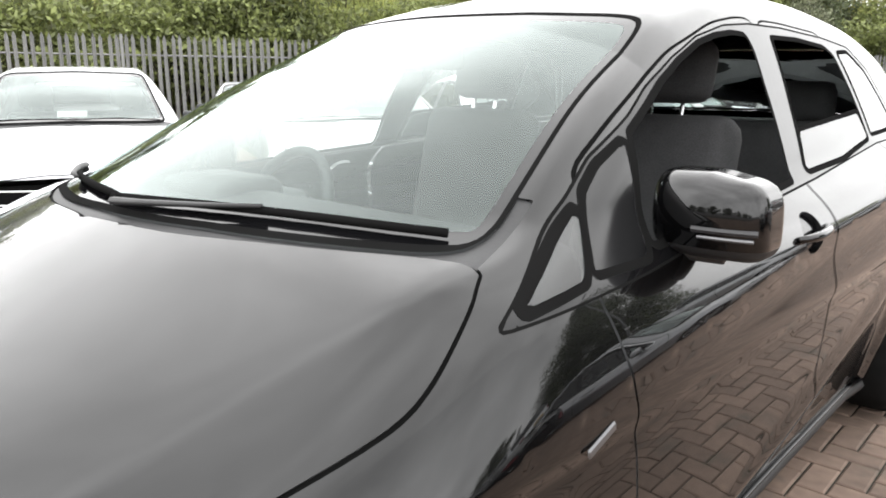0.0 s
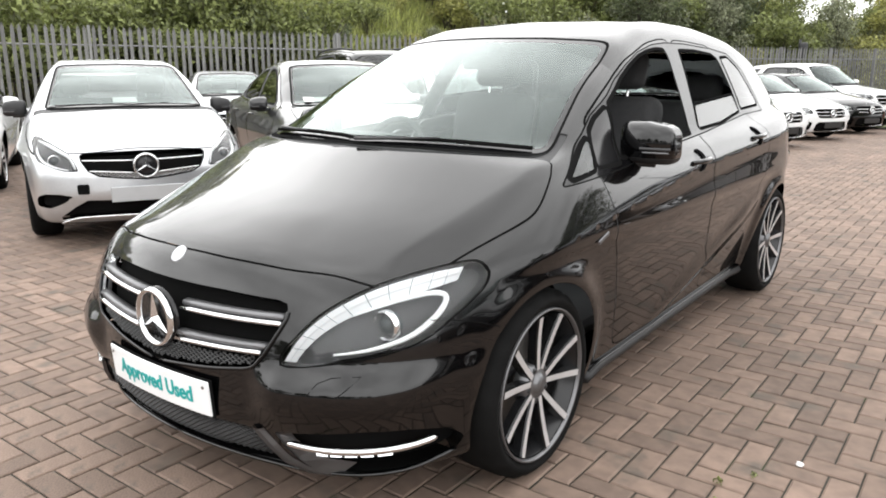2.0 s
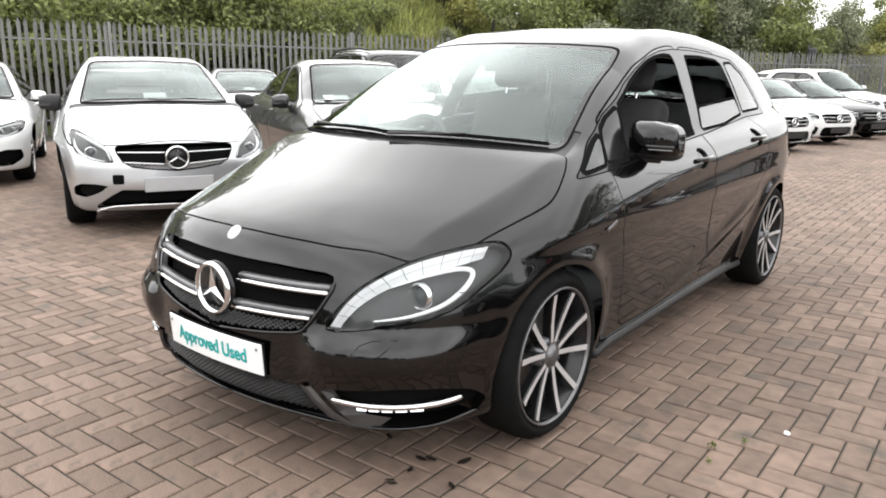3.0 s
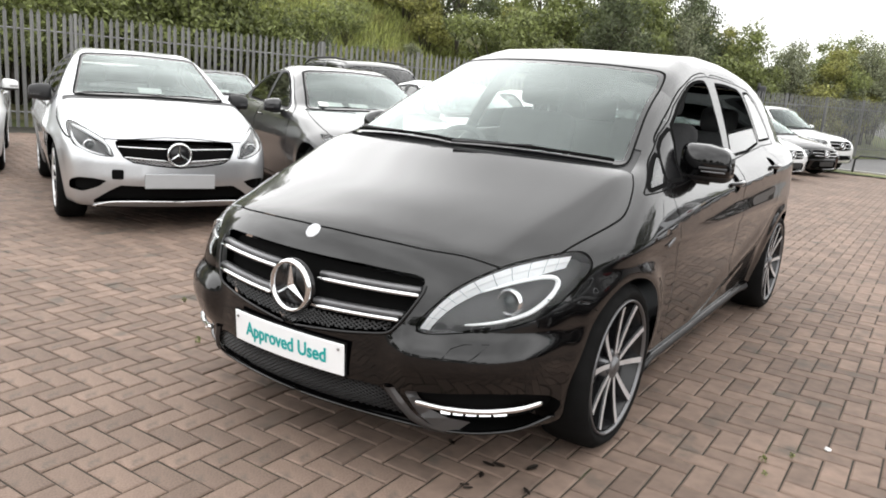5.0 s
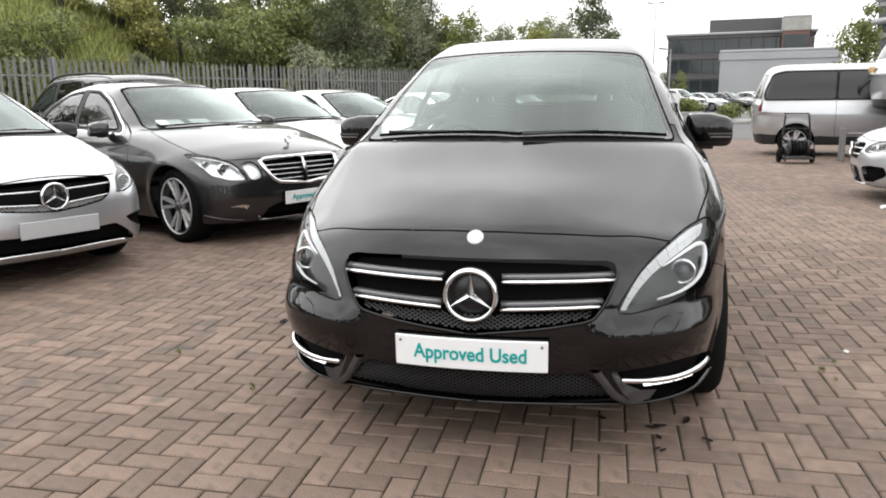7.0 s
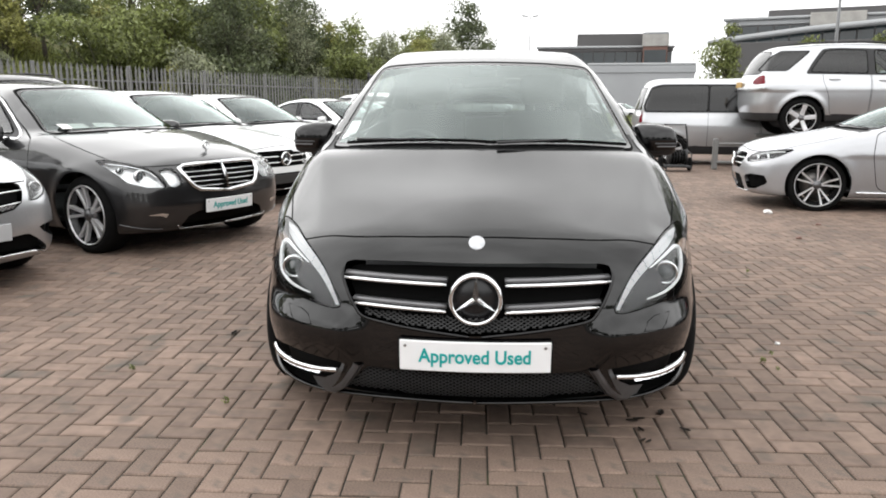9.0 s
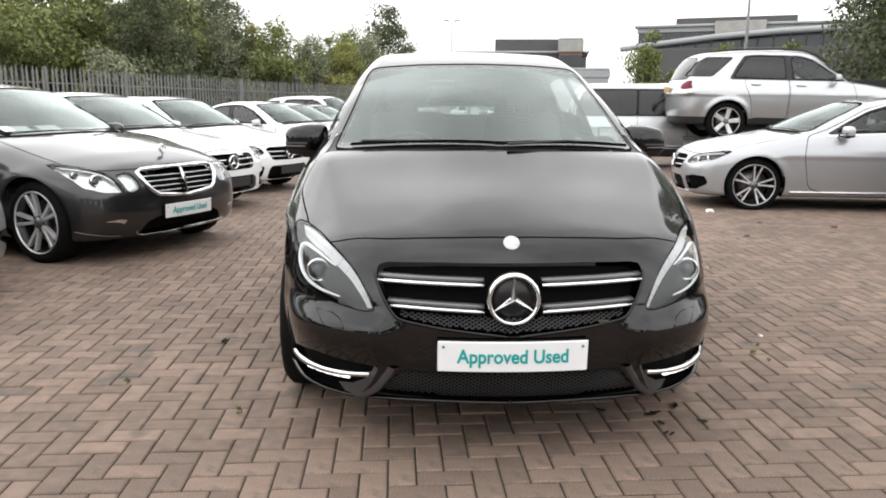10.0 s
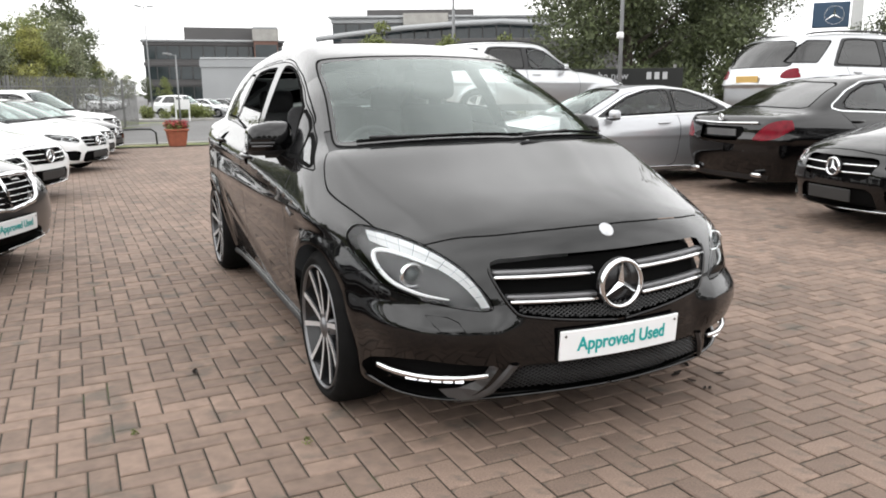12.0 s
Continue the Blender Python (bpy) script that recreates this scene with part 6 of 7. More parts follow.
def fin(root, skin, s):
    """The sharp inner fin beside a running light, its face turned up and outward."""
    inner = [(0.392, 0.338), (0.425, 0.285), (0.462, 0.232), (0.505, 0.197), (0.56, 0.186)]
    outer = [(0.478, 0.337), (0.500, 0.292), (0.530, 0.248), (0.575, 0.212), (0.63, 0.193)]
    rows = []
    for v, off in ((0.0, 0.004), (0.12, 0.014), (0.3, 0.010), (1.0, -0.030)):
        rows.append(skin.lift([(s * (a[0] * (1 - v) + b[0] * v), 0, a[1] * (1 - v) + b[1] * v) for a, b in zip(inner, outer)], 1, off))
    bm = bmesh.new()
    vs = [[bm.verts.new(q) for q in r] for r in rows]
    for a, b in zip(vs, vs[1:]):
        for i in range(len(a) - 1):
            bm.faces.new((a[i], a[i + 1], b[i + 1], b[i]))
    bmesh.ops.solidify(bm, geom=bm.faces[:], thickness=0.006)
    bmesh.ops.recalc_face_normals(bm, faces=bm.faces)
    part("bumper_fin", bm, M["fin"], root, "fin beside the running light, sky reflection put into its silver colour")


def hero_details(root, skin):
    lower = mirrored([(0, 0.335), (0.395, 0.34), (0.49, 0.222), (0.29, 0.215), (0, 0.208)])
    lattice(root, skin, lower, 0.024, 0.0028, 0.010, M["mesh"])
    under = mirrored([(0, 0.53), (0.2, 0.535), (0.41, 0.548), (0.389, 0.512), (0.31, 0.496), (0.213, 0.482), (0, 0.463)])
    lattice(root, skin, under, 0.022, 0.0026, 0.008, M["mesh"])
    for s in (1, -1):
        run = skin.lift([(s * a, 0, b) for a, b in rounded_line([(0.02, 0.458), (0.213, 0.479), (0.31, 0.493), (0.389, 0.509), (0.42, 0.538), (0.448, 0.585), (0.471, 0.641), (0.472, 0.668)])], 1, 0.002)
        part("grille_rim", tube(run, 0.006, 6), M["gloss_black"], root, smooth=True)
    front_strip(root, skin, [(0.497, 0.300), (0.58, 0.291), (0.68, 0.288), (0.76, 0.292), (0.80, 0.299)], [0.011] * 7 + [0.013] * 12 + [0.012] * 5 + [0.006], "chrome", "running_light_trim", 0.9, 0.002, "bright chrome trim over the running light")
    for s in (1, -1):
        for k in range(5):
            a = 0.572 + k * 0.034
            p = skin.lift([(s * (a + 0.026 * u), 0, 0.2785) for u in (0, 0.5, 1)], 1, 0.0)
            part("running_light", tube(p, 0.009, 6), M["led"], root, "lit white running light" if k == 0 else "", smooth=True)
    front_strip(root, skin, [(0.005, 0.203), (0.25, 0.206), (0.45, 0.200), (0.55, 0.188), (0.63, 0.193), (0.74, 0.21), (0.812, 0.238)], 0.011, "black_paint", "bumper_lip", 0.6, 0.004)
    for s in (1, -1):
        fin(root, skin, s)
    for s in (1, -1):
        p = skin.lift([(s, 1.125, 0.742), (s, 1.205, 0.766)], 0, 0.004)
        d = (p[1] - p[0])
        m = Matrix.Translation((p[0] + p[1]) / 2) @ Matrix.Rotation(math.atan2(d.z, d.y), 4, "X")
        part("wing_badge", block(0.006, 0.08, 0.017, m, 0.003, 1), M["satin"], root, "small silver badge on the wing")
        run = skin.lift([(s, y, 0.232 + 0.004 * (y - 2)) for y in np.linspace(1.22, 3.12, 16)], 0, 0.004)
        part("sill_trim", tube(run, 0.008, 6, 0.5), M["gloss_black"], root, smooth=True)
        run = skin.lift([(s, y, 0.205) for y in np.linspace(1.2, 3.13, 14)], 0, -0.004)
        part("sill_skirt", tube(run, 0.03, 8, 0.8), M["plastic"], root, smooth=True)
    for s in (1, -1):
        loop = [(0.585, 0.468), (0.60, 0.498), (0.628, 0.512), (0.69, 0.515), (0.672, 0.485), (0.655, 0.466), (0.585, 0.468)]
        part("washer_cover", tube(skin.lift([(s * a, 0, b) for a, b in loop], 1, 0.0), 0.0016, 5), M["gap"], root)
        seam = skin.lift([(s, y, z) for y, z in ((0.37, 0.645), (0.44, 0.632), (0.52, 0.61), (0.585, 0.585))], 0, 0.0)
        part("bumper_seam", tube(seam, 0.0018, 5), M["gap"], root)
    part("sensor_pod", block(0.15, 0.11, 0.035, Matrix.Translation((0, 1.72, 1.405)) @ Matrix.Rotation(radians(22), 4, "X"), 0.012, 2), M["cabin"], root, smooth=True)
    part("inner_mirror", block(0.23, 0.03, 0.065, Matrix.Translation((0, 1.74, 1.345)), 0.014, 2), M["cabin"], root, smooth=True)
    part("tailgate_lining", block(1.3, 0.04, 0.3, Matrix.Translation((0, 4.0, 0.95)), 0.01, 1), M["cabin"], root)


hero_details(hero, hero_skin)


def saloon_front(root, skin):
    """A chrome-framed upright grille with four blades, twin clear lamps and a bonnet star."""
    frame_pts = [(0.0, 0.712), (0.25, 0.71), (0.37, 0.703), (0.412, 0.688), (0.402, 0.63), (0.345, 0.545), (0.29, 0.51), (0.16, 0.497), (0.0, 0.482)]
    for s in (1, -1):
        part("grille_frame", tube(skin.lift([(s * a, 0, b) for a, b in frame_pts], 1, 0.006), 0.02, 8, 0.9), M["chrome"], root, smooth=True)
        for k in range(4):
            z = 0.535 + k * 0.041
            wx = 0.31 + k * 0.028
            part("grille_blade", tube(skin.lift([(s * a, 0, z) for a in np.linspace(0.012, wx, 6)], 1, -0.004), 0.0075, 6, 0.6), M["chrome"], root, smooth=True)
    part("grille_spine", tube(skin.lift([(0, 0, z) for z in (0.505, 0.6, 0.70)], 1, 0.008), 0.012, 6), M["chrome"], root, smooth=True)
    p = skin.lift([(0, 0.24, 0)], 2, 0)[0]
    e = star_emblem(0.038, root, "bonnet_star")
    e.location = p + Vector((0, 0, 0.055))
    part("bonnet_star_stem", tube([p, p + Vector((0, 0, 0.02))], 0.008, 6), M["chrome"], root)


def dash_paper(root, x, y, z, w, h, label):
    part("dashboard_paper", block(w, 0.1, 0.004, Matrix.Translation((x, y, z)) @ Matrix.Rotation(radians(24), 4, "X"), 0.001, 1), M["paper"], root, label)


ROW = Vector((0.885, -0.465, 0)).normalized()
silver_hatch, sk = build_car("car", hatch())
tagged(silver_hatch, "silver five-door hatchback with a star grille", "car", "parked row of cars")
dash_paper(silver_hatch, 0.0, 1.32, 1.06, 0.2, 0.1, "white paper lying on the dashboard")
for s in (1, -1):
    run = [(0.0, 0.24), (0.27, 0.243), (0.47, 0.236), (0.55, 0.215), (0.6, 0.196)]
    part("chrome_lip", tube(sk.lift([(s * a, 0, b) for a, b in rounded_line(run)], 1, 0.006), 0.011, 8, 0.8), M["chrome"], silver_hatch, smooth=True)
tow = sk.lift([(-0.44, 0, 0.447)], 1, -0.004)[0]
part("tow_eye_hole", block(0.085, 0.03, 0.075, Matrix.Translation(tow) @ Matrix.Rotation(radians(-14), 4, "Z"), 0.012, 2), M["gap"], silver_hatch)
lattice(silver_hatch, sk, mirrored([(0, 0.56), (0.36, 0.575), (0.40, 0.57), (0.33, 0.54), (0.17, 0.518), (0, 0.505)]), 0.03, 0.003, 0.02, M["alloy"])
silver_hatch.matrix_basis = park(silver_hatch, -3.165, 1.92, 0.9035, -0.4285)
E_CLASS = sedan(
    L=4.87, W=0.925, H=1.475, paint="grey_paint", plate=(-0.03, 0.37, True, "plate"), hubs=(0.70, 3.69), plan=(0.2, 0.55),
    top=[(0.0, 0.69), (0.1, 0.77), (0.35, 0.85), (0.8, 0.94), (1.15, 0.985), (1.5, 0.99), (3.4, 1.02), (4.2, 1.04), (4.87, 0.98)],
    front_cuts=[([(0, 0.708), (0.36, 0.70), (0.405, 0.685), (0.395, 0.63), (0.34, 0.548), (0.29, 0.515), (0, 0.487)], "grille"), ([(0, 0.33), (0.30, 0.335), (0.40, 0.30), (0.46, 0.22), (0.4, 0.2), (0, 0.195)], "intake")],
    bars=[((0.0, 0.52), 0.205, 0.212, 0.01, "chrome", 0.0)], lamps=[(0.565, 0.55), (0.585, 0.63), (0.625, 0.70), (0.70, 0.745), (0.80, 0.775), (0.845, 0.765), (0.835, 0.69), (0.80, 0.60), (0.70, 0.557)],
    lamp_lines=[([(0.60, 0.63), (0.64, 0.69), (0.72, 0.735), (0.81, 0.758)], 0.006, "chrome")], projectors=[(0.70, 0.66, 0.05), (0.78, 0.71, 0.03)],
    front_pairs=[([(0.432, 0.572), (0.432, 0.63), (0.455, 0.69), (0.50, 0.70), (0.575, 0.68), (0.562, 0.63), (0.545, 0.552), (0.49, 0.547)], "small_lamp"), ([(0.55, 0.33), (0.60, 0.345), (0.72, 0.35), (0.72, 0.335), (0.62, 0.325), (0.58, 0.30)], "chrome")],
    house="bright_house", sharp_lamps=True, wheel=(0.325, 0.235, 0.24), step=0.03, spokes=(5, 0.19, 0.024, "alloy"), dlo_chrome=True,
)
del E_CLASS["star"]
grey_saloon, sk = build_car("car", E_CLASS)
saloon_front(grey_saloon, sk)
front_strip(grey_saloon, sk, [(0.01, 0.196), (0.40, 0.20), (0.46, 0.21), (0.485, 0.235)], 0.005, "chrome", "intake_trim", 0.8, 0.003)
front_strip(grey_saloon, sk, [(0.60, 0.215), (0.70, 0.225), (0.80, 0.25), (0.85, 0.27)], 0.004, "satin", "bumper_trim", 0.8, 0.003)
sk.take_each("small_headlight", "small_lamp", M["lens"], grey_saloon)
sk.take_each("small_lamp_housing", "small_lamp", M["bright_house"], grey_saloon, inset=0.03)
dash_paper(grey_saloon, -0.45, 1.42, 1.03, 0.26, 0.1, "red and white leaflet lying on the dashboard")
dash_paper(grey_saloon, -0.15, 1.40, 1.03, 0.2, 0.1, "white paper lying on the dashboard")
tagged(grey_saloon, "dark grey metallic saloon with a chrome-framed grille", "car", "parked row of cars")
grey_saloon.matrix_basis = park(grey_saloon, -2.2, 3.87, ROW.x, ROW.y)
sporty = dict(
    front_cuts=[([(0, 0.67), (0.36, 0.67), (0.44, 0.65), (0.445, 0.62), (0.39, 0.50), (0.34, 0.48), (0, 0.475)], "grille"), ([(0, 0.40), (0.38, 0.40), (0.44, 0.36), (0.47, 0.24), (0.4, 0.205), (0, 0.20)], "intake")],
    front_pairs=[([(0.53, 0.40), (0.66, 0.43), (0.80, 0.42), (0.81, 0.32), (0.70, 0.25), (0.56, 0.24)], "intake")],
    bars=[((0.09, 0.43), 0.60, 0.605, 0.016, "chrome", 0.004), ((0.09, 0.40), 0.53, 0.535, 0.016, "chrome", 0.004), ((0.0, 0.55), 0.20, 0.215, 0.012, "chrome", -0.006)],
    plate=(-0.025, 0.33, False, "black_plate"),
)
M["worn_plate"] = material("dark_grey_plate", (0.09, 0.09, 0.092), 0.5, vary=0.1, scale=8)
M["black_plate"] = material("black_backing_plate", (0.02, 0.02, 0.02), 0.5, vary=0.1, scale=8)
white_saloon, sk = build_car("car", sedan(paint="white_paint", **sporty))
tagged(white_saloon, "white saloon with a star grille and black plate", "car", "parked row of cars")
white_saloon.matrix_basis = park(white_saloon, -2.44, 6.65, ROW.x, ROW.y)
for x, y in ((-2.14, 9.0), (-1.51, 13.8), (-1.3, 16.6)):
    copy_thing(white_saloon, park(white_saloon, x, y, ROW.x, ROW.y))
copy_thing(white_saloon, park(white_saloon, -7.175, 1.56, 0.8917, -0.4526))
black_saloon, sk = build_car("car", sedan(paint="black_paint", rear_cuts=[([(0, 0.84), (0.36, 0.84), (0.39, 0.81), (0.36, 0.71), (0.30, 0.67), (0, 0.66)], "grille"), ([(0, 0.265), (0.66, 0.265), (0.62, 0.2), (0, 0.2)], "trim")], **sporty))
for s in (1, -1):
    part("tailpipe", block(0.16, 0.05, 0.055, Matrix.Translation((s * 0.55, 4.6, 0.27)), 0.02, 2), M["chrome"], black_saloon, smooth=True)
run = [(x, 4.712 - 0.19 * x * x, 0.875 + 0.02 * abs(x)) for x in np.linspace(-0.58, 0.58, 15)]
part("boot_trim", tube(run, 0.013, 8), M["chrome"], black_saloon, smooth=True)
boot_star = star_emblem(0.042, black_saloon, "boot_star")
boot_star.matrix_local = Matrix.Translation((0, 4.70, 0.945)) @ Matrix.Rotation(math.pi, 4, "Z")
part("rear_plate", block(0.52, 0.012, 0.112, Matrix.Translation((0, 4.685, 0.75)), 0.004, 1), M["worn_plate"], black_saloon, "blank dark grey plate")
tagged(black_saloon, "glossy black saloon with a star grille", "car", "parked row of cars")
black_saloon.matrix_basis = park(black_saloon, -2.9, 11.85, ROW.x, ROW.y)
copy_thing(black_saloon, park(black_saloon, -1.0, 19.4, ROW.x, ROW.y))
copy_thing(black_saloon, park(black_saloon, 4.43, 2.635, -0.9785, 0.206))
copy_thing(black_saloon, park(black_saloon, 10.15, 4.66, 0.996, -0.087))
coupe, sk = build_car("car", sedan(
    paint="steel_paint", H=1.40, L=4.70, roof=[(0.8, 0.83), (1.15, 0.975), (1.6, 1.18), (2.05, 1.345), (2.4, 1.39), (2.8, 1.395), (3.3, 1.34), (3.7, 1.22), (4.1, 1.06), (4.4, 0.92)],
    windows=[([(1.75, 0.97), (1.92, 1.09), (2.15, 1.21), (2.45, 1.295), (2.80, 1.315), (2.83, 1.0)], "glass"), ([(2.88, 1.0), (2.85, 1.31), (3.1, 1.285), (3.38, 1.19), (3.6, 1.06), (3.5, 1.02)], "glass")],
    dlo=[(1.62, 0.94), (1.92, 1.115), (2.15, 1.235), (2.45, 1.32), (2.75, 1.338), (3.12, 1.31), (3.42, 1.21), (3.75, 1.04), (3.6, 1.0), (2.7, 0.98)],
    screen=[(0, 1.345), (0.45, 1.33), (0.54, 1.31), (0.60, 1.19), (0.70, 0.97), (0.64, 0.965), (0, 0.985)], rear_screen=[(0, 1.32), (0.45, 1.30), (0.52, 1.27), (0.66, 1.06), (0.6, 1.04), (0, 1.06)],
    doors=[[(1.42, 0.93), (1.38, 0.7), (1.46, 0.3), (1.6, 0.25), (2.75, 0.25), (2.87, 0.3), (2.9, 0.8), (2.85, 1.33), (2.45, 1.332), (2.12, 1.25), (1.85, 1.1), (1.6, 0.98)]], handles=[(2.65, 0.86)],
    spokes=(5, 0.2, 0.022, "alloy"), wheel=(0.325, 0.245, 0.25), wheel_mats=("alloy", "satin"), **{k: v for k, v in sporty.items() if k != "plate"}))
for s in (1, -1):
    run = sk.lift([(s, y, 0.245) for y in np.linspace(1.25, 3.25, 10)], 0, 0.006)
    part("sill_trim", tube(run, 0.014, 6), M["chrome"], coupe, smooth=True)
tagged(coupe, "silver-grey two-door coupe with twin-spoke alloy wheels", "car")
coupe.matrix_basis = park(coupe, 3.22, 7.65, -0.9856, 0.169)
silver_suv, sk = build_car("car", suv(paint="silver_paint"))
for s in (1, -1):
    run = sk.lift([(s * 0.56, y, 0) for y in np.linspace(1.95, 4.15, 14)], 2, 0.035)
    part("roof_rail", tube(run, [0.01] + [0.018] * 12 + [0.01], 6), M["plastic"], silver_suv, smooth=True)
tagged(silver_suv, "silver sport utility car with black roof rails", "car")
silver_suv.matrix_basis = park(silver_suv, 9.92, 13.0, 0.993, -0.117, 0.53) @ Matrix.Scale(1.02, 4)
show_plate(silver_suv, Matrix.Translation((0, 4.80, 0.985)) @ Matrix.Rotation(math.pi, 4, "Z"), False, "amber")
copy_thing(silver_suv, park(silver_suv, 13.67, 7.45, 0.996, -0.087, 0.42))
black_suv, sk = build_car("car", suv(paint="black_paint", rear_mat="side_glass"))
for s in (1, -1):
    run = sk.lift([(s * 0.56, y, 0) for y in np.linspace(1.95, 4.15, 14)], 2, 0.035)
    part("roof_rail", tube(run, [0.01] + [0.018] * 12 + [0.01], 6), M["plastic"], black_suv, smooth=True)
tagged(black_suv, "black estate car with roof rails beside the fence", "car")
black_suv.matrix_basis = park(black_suv, -11.3, 11.2, -0.9, 0.43) @ Matrix.Scale(1.04, 4)
copy_thing(silver_hatch, park(silver_hatch, -8.0, 6.6, 0.86, -0.5))
van, sk = build_car("car", estate_van())
tagged(van, "silver people-carrier van with dark rear windows", "van")
van.matrix_basis = park(van, 8.25, 14.8, 0.985, -0.17)
white_suv, sk = build_car("car", suv(paint="white_paint"))
tagged(white_suv, "white sport utility car in the parked row", "car", "parked row of cars")
white_suv.matrix_basis = park(white_suv, -0.95, 21.75, ROW.x, ROW.y)
for x, y, hx, hy, k in ((6.3, 54.0, 0.75, -0.66, 2), (8.0, 55.0, 0.75, -0.66, 3), (9.8, 56.0, 0.75, -0.66, 1), (11.8, 57.0, 0.75, -0.66, 0)):
    src = (white_saloon, black_saloon, white_suv, silver_hatch)[k]
    copy_thing(src, park(src, x, y, hx, hy) @ Matrix.Scale(0.9, 4))
for i, k in enumerate((2, 1, 0, 3, 0, 1, 0)):
    src = (white_saloon, black_saloon, white_suv, silver_hatch)[k]
    copy_thing(src, park(src, -0.2 + 0.4 * i, 74 + 3.6 * i, 0.5, -0.86))


def display_ramp(x, y, hx, hy, top):
    """Two steel wheel tracks on trestles, under a raised car with its nose at (x, y)."""
    root = tagged(new("display_ramp"), "grey steel display ramp under a raised car", "ramp")
    root.matrix_basis = Matrix.Translation((x, y, 0)) @ Matrix.Rotation(math.atan2(hx, -hy), 4, "Z")
    for s in (-0.8, 0.8):
        part("wheel_track", block(0.34, 3.9, 0.06, Matrix.Translation((s, 2.4, top - 0.03)), 0.01, 1), M["galv"], root)
        for yy in (0.8, 2.4, 4.0):
            part("trestle_leg", block(0.1, 0.1, top, Matrix.Translation((s, yy, top / 2 - 0.06)), 0.01, 1), M["galv"], root)
    for yy in (0.8, 2.4, 4.0):
        part("cross_beam", block(1.7, 0.08, 0.08, Matrix.Translation((0, yy, top - 0.12)), 0.01, 1), M["galv"], root)


display_ramp(9.92, 13.0, 0.993, -0.117, 0.53)
display_ramp(13.67, 7.45, 0.996, -0.087, 0.42)


# ---- far buildings, lamps and street things ----
def office(name, m, w, d, h, floors, bays, label, walls="dark_clad", top=None, roof_over=1.2, band="cladding"):
    root = tagged(new(name), label, "building")
    root.matrix_basis = m
    part("wall", block(w, d, h, Matrix.Translation((0, 0, h / 2)), 0.05, 1), M[walls], root)
    fh = h / floors
    first = None
    rng = random.Random(int(w))
    for i in range(floors):
        for k in range(bays):
            pw = w / bays
            if first is None:
                first = part("window", merge(block(pw * 0.9, 0.12, fh * 0.62), block(pw * 0.04, 0.16, fh * 0.62)), M["far_glass"], root)
                ob = first
            else:
                ob = new("window", first.data)
                ob.parent = root
            ob.matrix_local = Matrix.Translation((-w / 2 + pw * (k + 0.5), -d / 2 - 0.04, fh * (i + 0.48)))
        part("floor_band", block(w + 0.3, d + 0.3, fh * 0.16, Matrix.Translation((0, 0, fh * (i + 1) - fh * 0.08)), 0.03, 1), M[band], root)
    part("roof", block(w + roof_over, d + roof_over, 0.35, Matrix.Translation((0, 0, h + 0.18)), 0.1, 1), M["cladding"], root)
    for bx, bw, bh, mat in top or ():
        part("roof_plant_room", block(bw, d * 0.5, bh, Matrix.Translation((bx, 0, h + 0.35 + bh / 2)), 0.05, 1), M[mat], root)
    return root


FAR = 1.45


def facing(bearing, dist, z=-0.4):
    """A place far off, turned to face the yard: bearing is (x, y) of a unit direction."""
    way = Vector((bearing[0], bearing[1], 0)).normalized()
    way.rotate(Matrix.Rotation(radians(-0.45), 3, "Z"))
    x, y = -1.0 + way.x * dist * FAR, -2.2 + way.y * dist * FAR
    return Matrix.Translation((x, y, z * FAR)) @ Matrix.Rotation(-math.atan2(way.x, way.y), 4, "Z") @ Matrix.Scale(FAR, 4)


office("office_building", facing((0.139, 0.99), 125), 19.5, 12, 8.6, 3, 12, "three-storey dark glazed office building with roof plant", "dark_clad", [(1.8, 12, 2.0, "dark_clad")], 0.8, "dark_clad")
office("brick_tower", facing((0.2, 0.98), 121), 3.4, 10, 10.3, 1, 1, "brown clad stair tower beside the offices", "brown_clad", None, 0.2, "concrete")
office("grey_hall", facing((0.185, 0.983), 105), 13, 10, 5.3, 1, 0, "low grey metal-clad hall", "cladding", None, 0.2)
long_office = office("office_building", facing((0.41, 0.912), 112), 29, 16, 10.8, 3, 16, "long grey office building under a curved roof", "dark_clad", [(-2.9, 14.7, 1.2, "dark_clad")], 1.0)
part("stair_head", block(5.9, 3.0, 1.5, Matrix.Translation((-2.1, -7.6, 10.6)), 0.05, 1), M["concrete"], long_office)
part("front_hall", block(36, 3.0, 8.0, Matrix.Translation((5.0, -9.5, 4.0)), 0.05, 1), M["dark_clad"], long_office)
bm = bmesh.new()
tube([(-16.4, 0, 7.7), (-12.3, 0, 8.2), (-4.8, 0, 9.0), (2.6, 0, 9.5), (7.9, 0, 9.7), (13.8, 0, 9.4), (22, 0, 8.7)], 0.45, 8, 0.8, bm=bm)
roof_m = facing((0.41, 0.912), 102, 0.0)
hall = tagged(part("curved_roof", bm, M["cladding"], None, smooth=True), "curved pale metal roof edge of the long building", "roof", kind="structure")
hall.matrix_basis = roof_m


M["pole_paint"] = material("grey_pole_paint", (0.22, 0.225, 0.23), 0.5, vary=0.1, scale=3)


